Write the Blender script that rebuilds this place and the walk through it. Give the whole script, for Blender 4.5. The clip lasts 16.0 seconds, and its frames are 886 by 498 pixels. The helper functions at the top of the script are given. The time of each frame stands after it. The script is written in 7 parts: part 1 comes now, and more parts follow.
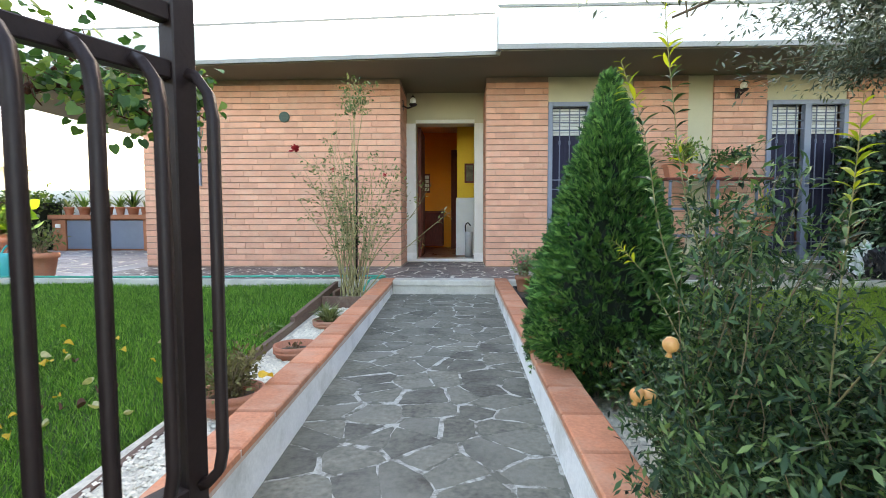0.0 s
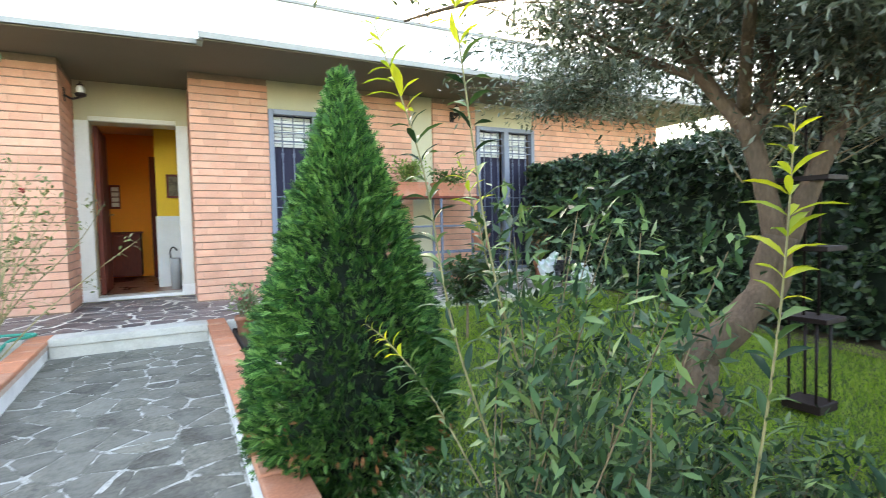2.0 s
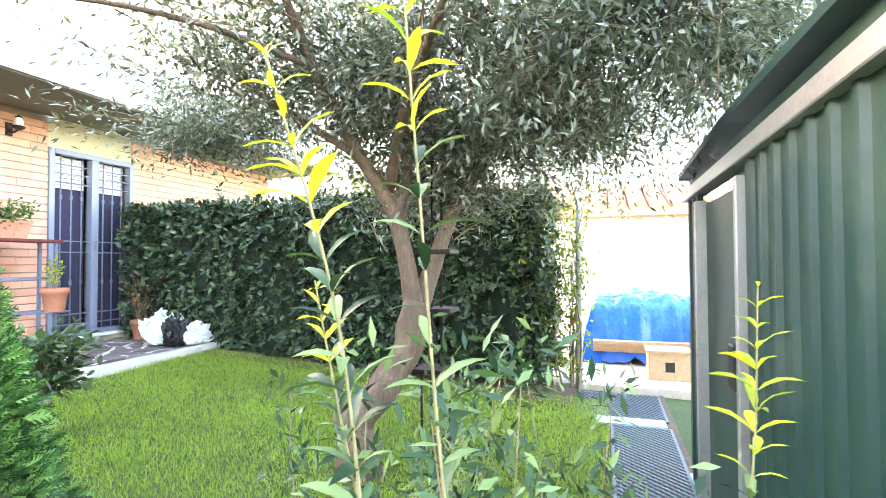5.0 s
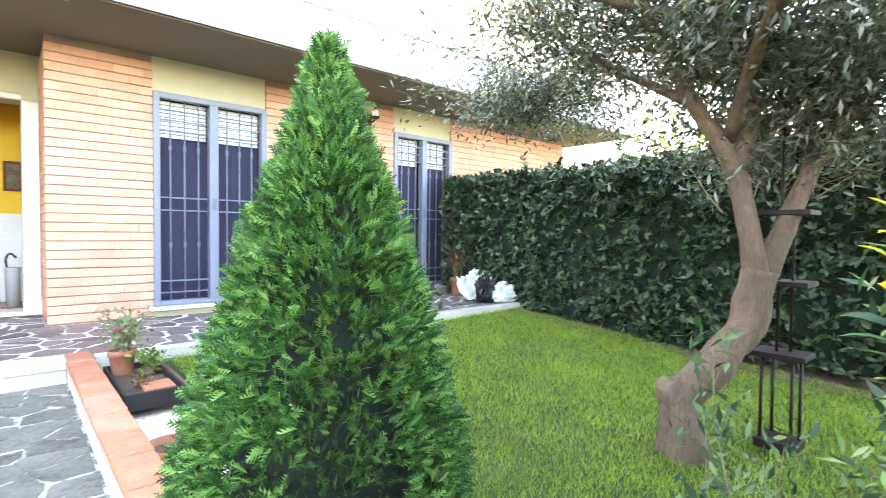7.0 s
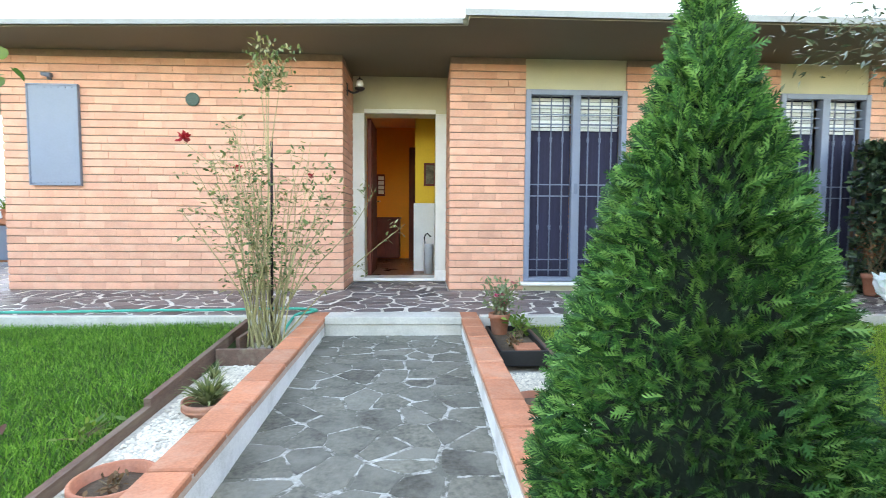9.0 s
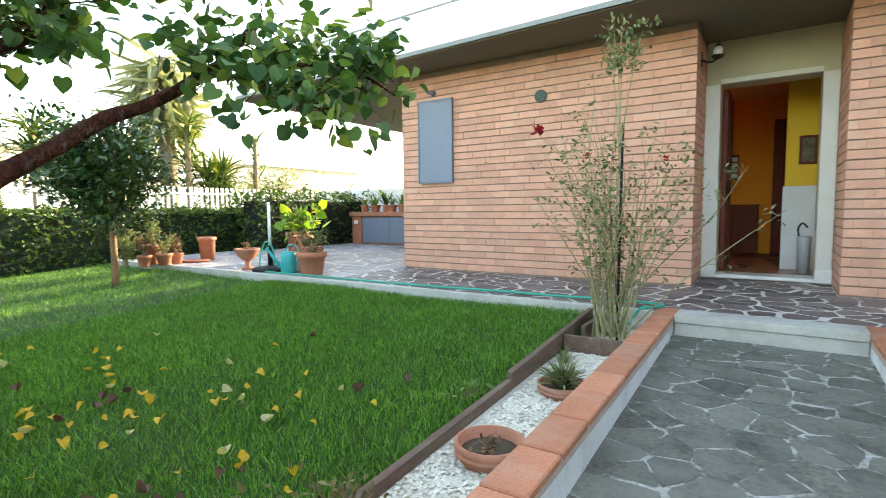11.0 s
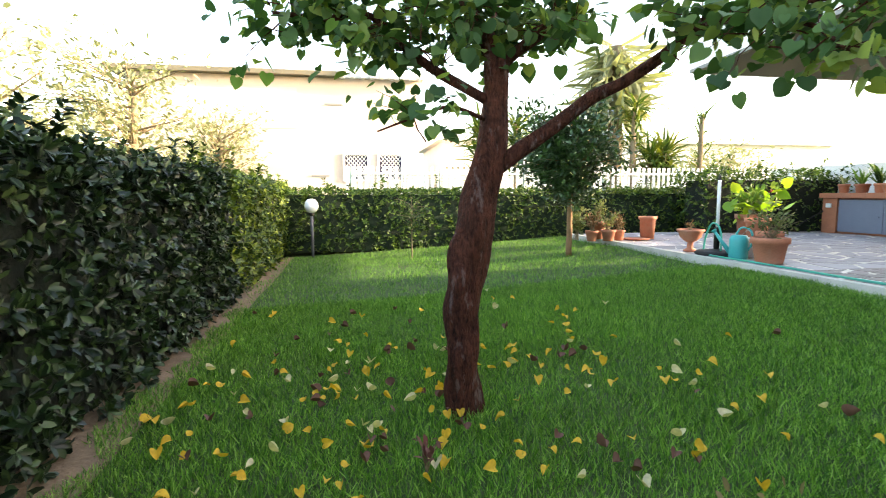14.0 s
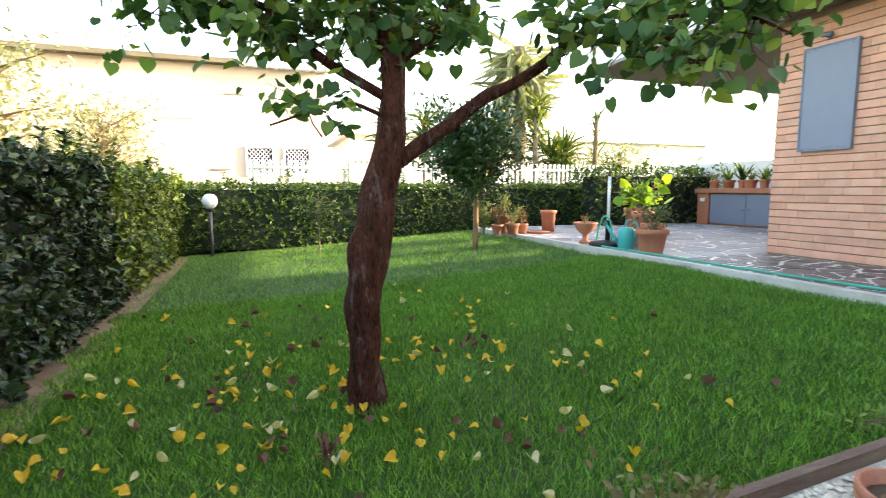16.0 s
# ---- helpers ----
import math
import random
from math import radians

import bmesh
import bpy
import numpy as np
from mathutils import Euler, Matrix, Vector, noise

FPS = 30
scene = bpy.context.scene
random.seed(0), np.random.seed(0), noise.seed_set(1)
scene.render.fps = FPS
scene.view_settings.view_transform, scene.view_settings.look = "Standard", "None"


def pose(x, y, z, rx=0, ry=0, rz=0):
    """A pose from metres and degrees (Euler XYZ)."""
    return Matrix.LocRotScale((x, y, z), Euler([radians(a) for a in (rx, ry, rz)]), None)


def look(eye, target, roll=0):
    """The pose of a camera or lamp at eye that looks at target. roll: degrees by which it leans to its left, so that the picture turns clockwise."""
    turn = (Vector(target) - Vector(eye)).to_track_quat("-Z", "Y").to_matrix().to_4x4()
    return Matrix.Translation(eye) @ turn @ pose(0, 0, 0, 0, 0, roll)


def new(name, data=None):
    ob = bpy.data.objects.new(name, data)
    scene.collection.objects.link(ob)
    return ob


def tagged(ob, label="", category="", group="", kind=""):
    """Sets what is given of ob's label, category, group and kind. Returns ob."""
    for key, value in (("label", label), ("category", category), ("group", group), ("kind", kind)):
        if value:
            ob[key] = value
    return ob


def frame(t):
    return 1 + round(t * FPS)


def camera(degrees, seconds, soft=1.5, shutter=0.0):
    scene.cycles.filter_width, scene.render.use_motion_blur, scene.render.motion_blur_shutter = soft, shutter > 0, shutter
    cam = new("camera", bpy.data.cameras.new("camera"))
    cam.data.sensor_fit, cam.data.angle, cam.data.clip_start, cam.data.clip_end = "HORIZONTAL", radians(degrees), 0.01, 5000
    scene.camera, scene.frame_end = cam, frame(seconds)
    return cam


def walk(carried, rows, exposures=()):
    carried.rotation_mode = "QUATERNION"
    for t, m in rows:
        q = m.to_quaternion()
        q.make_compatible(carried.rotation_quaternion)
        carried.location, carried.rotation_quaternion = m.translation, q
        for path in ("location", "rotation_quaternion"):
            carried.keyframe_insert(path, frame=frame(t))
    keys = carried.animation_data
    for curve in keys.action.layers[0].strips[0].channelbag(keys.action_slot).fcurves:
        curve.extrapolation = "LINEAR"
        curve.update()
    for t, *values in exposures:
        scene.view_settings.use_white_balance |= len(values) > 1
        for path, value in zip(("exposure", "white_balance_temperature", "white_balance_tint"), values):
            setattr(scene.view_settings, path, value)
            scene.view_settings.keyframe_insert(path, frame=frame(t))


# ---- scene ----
cam = camera(82.6, 16.0, soft=0.5, shutter=0.2)
PATH = [
    (0, 0.222, 0.895, 0.694, 2.00, -3.60, 0.10),
    (0.5, 0.211, 1.113, 0.703, -0.29, -4.04, 0.60),
    (1, 0.248, 1.301, 0.751, -5.87, -4.67, 1.30),
    (1.5, 0.330, 1.460, 0.785, -15.45, -4.10, 1.47),
    (2, 0.378, 1.561, 0.810, -27.95, -2.70, 1.41),
    (2.5, 0.375, 1.644, 0.848, -42.12, -0.55, 1.81),
    (3, 0.345, 1.740, 0.880, -55.95, 1.69, 1.75),
    (3.2, 0.338, 1.774, 0.890, -60.53, 2.07, 1.60),
    (4.2, 0.334, 1.910, 0.926, -74.30, 2.00, 0.70),
    (5.3, 0.347, 2.052, 0.951, -69.26, 1.05, -0.18),
    (5.5, 0.345, 2.076, 0.949, -66.41, 0.80, -0.45),
    (6, 0.340, 2.141, 0.928, -58.45, -0.15, -0.59),
    (6.5, 0.336, 2.214, 0.902, -50.50, -1.16, -0.59),
    (7, 0.289, 2.238, 0.888, -41.05, -1.92, -0.69),
    (7.5, 0.301, 2.242, 0.862, -28.59, -2.46, -1.21),
    (8, 0.302, 2.229, 0.844, -17.13, -3.09, -1.48),
    (8.5, 0.286, 2.234, 0.831, -9.35, -3.40, -1.02),
    (9, 0.268, 2.263, 0.821, -2.35, -3.52, -0.36),
    (9.5, 0.211, 2.275, 0.799, 5.83, -3.62, -0.04),
    (10, 0.145, 2.283, 0.783, 15.33, -3.81, 0.32),
    (10.2, 0.121, 2.294, 0.779, 19.11, -3.80, 0.45),
    (11.2, 0.072, 2.372, 0.798, 36.50, -4.65, 0.60),
    (12.3, 0.027, 2.415, 0.812, 52.71, -5.44, 0.72),
    (12.5, 0.007, 2.396, 0.804, 56.22, -5.53, 0.69),
    (13, -0.035, 2.342, 0.782, 65.22, -5.52, 0.56),
    (13.5, -0.068, 2.307, 0.758, 72.87, -5.71, 0.40),
    (14, -0.090, 2.279, 0.747, 79.61, -6.07, 0.24),
    (14.5, -0.099, 2.258, 0.731, 85.08, -6.46, -0.10),
    (15, -0.106, 2.240, 0.721, 85.36, -6.97, -0.33),
    (15.5, -0.080, 2.269, 0.730, 79.35, -7.01, -0.26),
    (16, -0.042, 2.333, 0.751, 69.76, -6.70, 0.19),
]
EXPOSURES = [(0, 3.37, 7700, 18), (1, 3.47, 7700, 18), (1.5, 3.67, 7700, 18), (2, 3.97, 7700, 18), (2.5, 4.12, 7700, 18), (3.2, 4.37, 7700, 20), (5.5, 5.27, 7700, 24), (6.5, 5.02, 7700, 24), (7.5, 4.77, 7700, 24), (8, 4.62, 7800, 22), (8.5, 4.32, 7800, 20), (9, 3.97, 7700, 17), (10.2, 3.57, 7700, 12), (12.3, 3.02, 7700, 10), (13.5, 3.12, 7700, 14), (14.5, 3.27, 7700, 15), (15, 3.12, 7700, 15), (16, 3.22, 7700, 15)]
walk(cam, [(t, pose(x, y, z, 90 + pitch, roll, yaw)) for t, x, y, z, yaw, pitch, roll in PATH], EXPOSURES)

# ---- light: a low sun behind the house, front garden in its shade ----
SUN_EL, SUN_AZ = radians(14), radians(11)  # azimuth from +y towards +x
sky_world = bpy.data.worlds.new("sky")
scene.world = sky_world
sky_world.use_nodes = True
wn = sky_world.node_tree.nodes
sky_tex = wn.new("ShaderNodeTexSky")
sky_tex.sky_type, sky_tex.sun_disc = "NISHITA", False
sky_tex.sun_elevation, sky_tex.sun_rotation = SUN_EL, SUN_AZ
sky_tex.air_density, sky_tex.dust_density, sky_tex.ozone_density = 1.0, 2.0, 1.0
sky_world.node_tree.links.new(sky_tex.outputs[0], wn["Background"].inputs[0])
wn["Background"].inputs[1].default_value = 0.15
sun = new("sun", bpy.data.lights.new("sun", "SUN"))
sun.data.energy, sun.data.angle, sun.data.color = 2.0, radians(0.6), (1.0, 0.9, 0.76)
sun_way = Vector((math.sin(SUN_AZ) * math.cos(SUN_EL), math.cos(SUN_AZ) * math.cos(SUN_EL), math.sin(SUN_EL)))
sun.matrix_world = look(sun_way * 60, (0, 0, 0))

# ---- materials ----
def nodes_of(name):
    m = bpy.data.materials.new(name)
    m.use_nodes = True
    return m, m.node_tree.nodes, m.node_tree.links


def mat(name, col, rough=0.6, var=0.2, scale=6.0, fine=70.0, bump=0.15, metal=0.0, rnd=0.0, stain=None, stain_amt=0.0, stretch=(1, 1, 1), spec=0.4, per="object", edge=(0.48, 0.68)):
    """A surface with colour variation at two scales, optional stains, and fine relief."""
    m, n, k = nodes_of(name)
    b = n["Principled BSDF"]
    tc, mp = n.new("ShaderNodeTexCoord"), n.new("ShaderNodeMapping")
    mp.inputs["Scale"].default_value = stretch
    k.new(tc.outputs["Object"], mp.inputs["Vector"])
    info = n.new("ShaderNodeObjectInfo")
    geo = n.new("ShaderNodeNewGeometry")
    rand = info.outputs["Random"] if per == "object" else geo.outputs["Random Per Island"]
    n1, n2 = n.new("ShaderNodeTexNoise"), n.new("ShaderNodeTexNoise")
    off = n.new("ShaderNodeVectorMath")
    off.operation = "MULTIPLY_ADD"
    k.new(rand, off.inputs[0])
    off.inputs[1].default_value = (37.0, 21.0, 53.0)
    k.new(mp.outputs[0], off.inputs[2])
    for nn, s, d in ((n1, scale, 4), (n2, fine, 6)):
        nn.inputs["Scale"].default_value, nn.inputs["Detail"].default_value = s, d
        k.new(off.outputs[0], nn.inputs["Vector"])
    add = n.new("ShaderNodeMath")
    add.operation = "ADD"
    k.new(n1.outputs["Fac"], add.inputs[0]), k.new(n2.outputs["Fac"], add.inputs[1])
    v = n.new("ShaderNodeMapRange")
    v.inputs["From Min"].default_value, v.inputs["From Max"].default_value = 0.65, 1.35
    v.inputs["To Min"].default_value, v.inputs["To Max"].default_value = 1 - var, 1 + var
    k.new(add.outputs[0], v.inputs["Value"])
    r = n.new("ShaderNodeMapRange")
    r.inputs["To Min"].default_value, r.inputs["To Max"].default_value = 1 - rnd, 1 + rnd
    k.new(rand, r.inputs["Value"])
    mul = n.new("ShaderNodeMath")
    mul.operation = "MULTIPLY"
    k.new(v.outputs[0], mul.inputs[0]), k.new(r.outputs[0], mul.inputs[1])
    vm = n.new("ShaderNodeVectorMath")
    vm.operation = "SCALE"
    vm.inputs[0].default_value = col
    k.new(mul.outputs[0], vm.inputs["Scale"])
    out = vm.outputs[0]
    if stain:
        n3, ramp, mix = n.new("ShaderNodeTexNoise"), n.new("ShaderNodeMapRange"), n.new("ShaderNodeMix")
        n3.inputs["Scale"].default_value, n3.inputs["Detail"].default_value, n3.inputs["Roughness"].default_value = scale * 0.6, 8, 0.65
        k.new(off.outputs[0], n3.inputs["Vector"])
        ramp.inputs["From Min"].default_value, ramp.inputs["From Max"].default_value = edge
        ramp.inputs["To Max"].default_value = stain_amt
        k.new(n3.outputs["Fac"], ramp.inputs["Value"])
        mix.data_type = "RGBA"
        k.new(ramp.outputs[0], mix.inputs["Factor"]), k.new(out, mix.inputs["A"])
        mix.inputs["B"].default_value = (*stain, 1)
        out = mix.outputs["Result"]
    k.new(out, b.inputs["Base Color"])
    rr = n.new("ShaderNodeMapRange")
    rr.inputs["To Min"].default_value, rr.inputs["To Max"].default_value = max(0.02, rough - 0.12), min(1, rough + 0.12)
    k.new(n1.outputs["Fac"], rr.inputs["Value"])
    k.new(rr.outputs[0], b.inputs["Roughness"])
    b.inputs["Metallic"].default_value, b.inputs["Specular IOR Level"].default_value = metal, spec
    if bump:
        bp = n.new("ShaderNodeBump")
        bp.inputs["Strength"].default_value, bp.inputs["Distance"].default_value = bump, 0.01
        k.new(add.outputs[0], bp.inputs["Height"]), k.new(bp.outputs[0], b.inputs["Normal"])
    return m


def leaf_mat(name, cols, rough=0.5, trans=0.25, spec=0.2):
    """Foliage: each leaf takes its own tone between the colours; light passes through in part."""
    m, n, k = nodes_of(name)
    b, geo, ramp = n["Principled BSDF"], n.new("ShaderNodeNewGeometry"), n.new("ShaderNodeValToRGB")
    els = ramp.color_ramp.elements
    while len(els) < len(cols):
        els.new(0.5)
    for i, c in enumerate(cols):
        els[i].position, els[i].color = i / max(1, len(cols) - 1), (*c, 1)
    k.new(geo.outputs["Random Per Island"], ramp.inputs[0])
    tc, nz, mx = n.new("ShaderNodeTexCoord"), n.new("ShaderNodeTexNoise"), n.new("ShaderNodeMapRange")
    nz.inputs["Scale"].default_value = 2.5
    k.new(tc.outputs["Object"], nz.inputs["Vector"]), k.new(nz.outputs["Fac"], mx.inputs["Value"])
    mx.inputs["To Min"].default_value, mx.inputs["To Max"].default_value = 0.65, 1.35
    sc = n.new("ShaderNodeVectorMath")
    sc.operation = "SCALE"
    k.new(ramp.outputs[0], sc.inputs[0]), k.new(mx.outputs[0], sc.inputs["Scale"])
    k.new(sc.outputs[0], b.inputs["Base Color"])
    b.inputs["Roughness"].default_value, b.inputs["Specular IOR Level"].default_value = rough, spec
    tr, mix = n.new("ShaderNodeBsdfTranslucent"), n.new("ShaderNodeMixShader")
    bright = n.new("ShaderNodeVectorMath")
    bright.operation = "MULTIPLY"
    bright.inputs[1].default_value = (1.5, 1.6, 0.7)
    k.new(sc.outputs[0], bright.inputs[0]), k.new(bright.outputs[0], tr.inputs[0])
    mix.inputs[0].default_value = trans
    k.new(b.outputs[0], mix.inputs[1]), k.new(tr.outputs[0], mix.inputs[2])
    k.new(mix.outputs[0], n["Material Output"].inputs[0])
    return m


def glass_mat(name):
    m, n, k = nodes_of(name)
    b = n["Principled BSDF"]
    b.inputs["Base Color"].default_value = (0.85, 0.9, 0.92, 1)
    b.inputs["Transmission Weight"].default_value, b.inputs["Roughness"].default_value, b.inputs["IOR"].default_value = 1.0, 0.02, 1.45
    return m


BRICK = mat("facing_brick", (0.60, 0.30, 0.20), 0.8, 0.16, 5, 90, 0.2, rnd=0.10, stain=(0.62, 0.40, 0.28), stain_amt=0.5)
MORTAR = mat("brick_mortar", (0.27, 0.185, 0.135), 0.9, 0.2, 10, 120, 0.2)
PLASTER = mat("grey_green_plaster", (0.47, 0.435, 0.29), 0.85, 0.08, 2, 90, 0.1, stain=(0.38, 0.35, 0.27), stain_amt=0.4)
# far darker than the plaster: shade under the eaves is mixed into this colour
SOFFIT = mat("soffit_shaded_paint", (0.17, 0.15, 0.10), 0.85, 0.1, 1.5, 60, 0.08, stain=(0.18, 0.165, 0.12), stain_amt=0.4)
WHITE = mat("white_plaster", (0.78, 0.77, 0.74), 0.8, 0.08, 2, 60, 0.1, stain=(0.6, 0.58, 0.53), stain_amt=0.4)
WALLWHITE = mat("whitewashed_wall", (0.76, 0.76, 0.74), 0.85, 0.1, 4, 60, 0.3, stain=(0.36, 0.36, 0.32), stain_amt=0.7)
DRIP = mat("grey_eave_edge", (0.25, 0.25, 0.23), 0.7, 0.15, 5, 60, 0.1)
MARBLE = mat("white_marble", (0.72, 0.70, 0.66), 0.35, 0.08, 5, 60, 0.05, stain=(0.5, 0.47, 0.42), stain_amt=0.5)
JAMB = mat("door_surround_stone", (0.60, 0.58, 0.52), 0.6, 0.08, 6, 90, 0.05)
CAP = mat("terracotta_coping", (0.50, 0.19, 0.098), 0.75, 0.22, 7, 80, 0.25, rnd=0.2, stain=(0.52, 0.32, 0.22), stain_amt=0.5)
CAPJOINT = mat("coping_joint", (0.55, 0.42, 0.34), 0.9, 0.2, 12, 90, 0.2)
STONE = mat("grey_path_stone", (0.125, 0.120, 0.092), 0.75, 0.55, 5, 40, 0.6, rnd=0.38, stain=(0.19, 0.185, 0.15), stain_amt=0.9, edge=(0.42, 0.66))
GROUT = mat("path_grout", (0.40, 0.39, 0.34), 0.9, 0.35, 16, 70, 0.6, stain=(0.125, 0.122, 0.095), stain_amt=1.0, edge=(0.46, 0.55))
PORPHYRY = mat("porphyry_stone", (0.125, 0.098, 0.09), 0.5, 0.3, 6, 70, 0.25, rnd=0.5, stain=(0.22, 0.19, 0.16), stain_amt=0.4)
TGROUT = mat("terrace_grout", (0.66, 0.62, 0.54), 0.9, 0.2, 8, 70, 0.3, stain=(0.3, 0.28, 0.24), stain_amt=0.5)
PATIO = mat("pale_patio_stone", (0.30, 0.28, 0.29), 0.55, 0.15, 5, 60, 0.2, rnd=0.25)
SOIL = mat("garden_soil", (0.085, 0.058, 0.035), 0.95, 0.35, 6, 50, 0.6, stain=(0.16, 0.115, 0.065), stain_amt=0.6)
TURF = mat("turf_floor", (0.032, 0.062, 0.012), 0.95, 0.4, 3, 40, 0.6, stain=(0.075, 0.075, 0.03), stain_amt=0.5)
TANSOIL = mat("dry_tan_soil", (0.19, 0.125, 0.075), 0.95, 0.35, 7, 50, 0.7, stain=(0.13, 0.085, 0.05), stain_amt=0.7)
YARD = mat("dusty_yard", (0.46, 0.40, 0.33), 0.95, 0.2, 2, 30, 0.4, stain=(0.34, 0.28, 0.21), stain_amt=0.6)
WOODB = mat("weathered_edging", (0.145, 0.085, 0.06), 0.85, 0.35, 5, 50, 0.4, stretch=(4, 0.6, 4), stain=(0.24, 0.19, 0.13), stain_amt=0.6)
PEBBLE = mat("white_pebble", (0.70, 0.63, 0.50), 0.6, 0.1, 20, 90, 0.1, rnd=0.18, per="island")
PEBBASE = mat("pebble_bed", (0.52, 0.47, 0.38), 0.9, 0.3, 20, 80, 0.4)
FRAME = mat("grey_blue_window_paint", (0.165, 0.19, 0.245), 0.4, 0.06, 8, 60, 0.03)
GRILLE = mat("grille_iron", (0.13, 0.15, 0.20), 0.45, 0.1, 8, 60, 0.03)
CURTAIN = mat("dark_curtain", (0.028, 0.026, 0.052), 0.9, 0.3, 4, 40, 0.2, stretch=(10, 1, 0.4))
BLIND = mat("white_roller_shutter", (0.74, 0.73, 0.68), 0.6, 0.05, 5, 60, 0.03)
GLASS = glass_mat("window_glass")
IRON = mat("brown_gate_paint", (0.020, 0.0115, 0.0105), 0.5, 0.15, 9, 70, 0.06, stain=(0.035, 0.02, 0.016), stain_amt=0.5, spec=0.25)
POT = mat("terracotta_pot", (0.42, 0.155, 0.085), 0.75, 0.2, 7, 80, 0.15, rnd=0.2, stain=(0.46, 0.28, 0.20), stain_amt=0.5)
OLIVEBARK = mat("olive_bark", (0.15, 0.10, 0.066), 0.9, 0.4, 9, 45, 0.9, stretch=(1.6, 1.6, 0.5), stain=(0.12, 0.09, 0.06), stain_amt=0.6)
REDBARK = mat("red_brown_bark", (0.072, 0.024, 0.014), 0.9, 0.8, 16, 60, 2.2, stretch=(1.6, 1.6, 0.6), stain=(0.19, 0.14, 0.125), stain_amt=0.55, spec=0.15, edge=(0.58, 0.64))
TWIG = mat("twig_bark", (0.20, 0.15, 0.085), 0.9, 0.3, 20, 60, 0.3)
CANE = mat("rose_cane", (0.27, 0.24, 0.11), 0.8, 0.35, 12, 60, 0.2, rnd=0.2, per="island")
THUJA = leaf_mat("thuja_foliage", [(0.006, 0.030, 0.009), (0.022, 0.092, 0.020), (0.060, 0.175, 0.036), (0.18, 0.34, 0.085)], 0.5, 0.08, 0.3)
OLIVELEAF = leaf_mat("olive_leaf", [(0.045, 0.062, 0.045), (0.085, 0.108, 0.085), (0.15, 0.18, 0.155), (0.30, 0.34, 0.31)], 0.42, 0.2, 0.3)
BIGLEAF = leaf_mat("heart_leaf", [(0.022, 0.060, 0.022), (0.040, 0.095, 0.030), (0.075, 0.15, 0.045), (0.20, 0.26, 0.06)], 0.45, 0.35)
PITTO = leaf_mat("pittosporum_leaf", [(0.004, 0.011, 0.004), (0.009, 0.023, 0.008), (0.020, 0.043, 0.013), (0.065, 0.11, 0.036)], 0.35, 0.08, 0.25)
LAUREL = leaf_mat("back_hedge_leaf", [(0.014, 0.036, 0.010), (0.032, 0.072, 0.016), (0.065, 0.115, 0.022), (0.15, 0.21, 0.04)], 0.4, 0.25)
IVY = leaf_mat("ivy_leaf", [(0.010, 0.028, 0.015), (0.020, 0.050, 0.024), (0.042, 0.085, 0.038), (0.10, 0.155, 0.07)], 0.32, 0.12, 0.4)
POME = leaf_mat("pomegranate_leaf", [(0.009, 0.030, 0.014), (0.022, 0.060, 0.026), (0.052, 0.110, 0.040), (0.15, 0.23, 0.08)], 0.45, 0.16, 0.25)
SHOOT = leaf_mat("young_shoot_leaf", [(0.20, 0.27, 0.03), (0.33, 0.37, 0.04), (0.42, 0.42, 0.04)], 0.4, 0.4)
CITRUS = leaf_mat("citrus_leaf", [(0.014, 0.040, 0.014), (0.030, 0.075, 0.02), (0.055, 0.115, 0.03)], 0.3, 0.15, 0.55)
GRASS = leaf_mat("grass_blade", [(0.018, 0.072, 0.010), (0.056, 0.172, 0.016), (0.110, 0.270, 0.028), (0.28, 0.47, 0.10)], 0.5, 0.25, 0.3)
DRYGRASS = leaf_mat("pale_grass_blade", [(0.115, 0.215, 0.020), (0.18, 0.31, 0.030), (0.26, 0.38, 0.050), (0.38, 0.42, 0.13)], 0.55, 0.3, 0.15)
YUCCA = leaf_mat("yucca_leaf", [(0.035, 0.075, 0.018), (0.07, 0.12, 0.022), (0.20, 0.21, 0.03)], 0.45, 0.2)
PALE = leaf_mat("pale_far_leaf", [(0.17, 0.19, 0.10), (0.25, 0.26, 0.15), (0.33, 0.32, 0.2)], 0.7, 0.2)
POTLEAF = leaf_mat("pot_plant_leaf", [(0.07, 0.14, 0.03), (0.13, 0.22, 0.05), (0.24, 0.31, 0.08)], 0.5, 0.3)
SUCC = leaf_mat("strappy_leaf", [(0.10, 0.13, 0.05), (0.17, 0.20, 0.08), (0.30, 0.30, 0.15)], 0.5, 0.2)
LIME = leaf_mat("lime_big_leaf", [(0.12, 0.25, 0.03), (0.25, 0.38, 0.03), (0.40, 0.48, 0.04)], 0.4, 0.4)
DRYLEAF = leaf_mat("dry_leaf", [(0.10, 0.055, 0.03), (0.17, 0.10, 0.05), (0.24, 0.16, 0.09)], 0.8, 0.1)


# ---- building blocks ----
def box(bm, x0, y0, z0, x1, y1, z1, bevel=0.0):
    vs = [bm.verts.new(p) for p in ((x0, y0, z0), (x1, y0, z0), (x1, y1, z0), (x0, y1, z0), (x0, y0, z1), (x1, y0, z1), (x1, y1, z1), (x0, y1, z1))]
    fs = [bm.faces.new([vs[i] for i in f]) for f in ((3, 2, 1, 0), (4, 5, 6, 7), (0, 1, 5, 4), (1, 2, 6, 5), (2, 3, 7, 6), (3, 0, 4, 7))]
    if bevel:
        es = list({e for f in fs for e in f.edges})
        bmesh.ops.bevel(bm, geom=es, offset=bevel, segments=1, affect="EDGES")
    return bm


def boxes(*rows, bevel=0.0):
    bm = bmesh.new()
    for r in rows:
        box(bm, *r, bevel=bevel)
    return bm


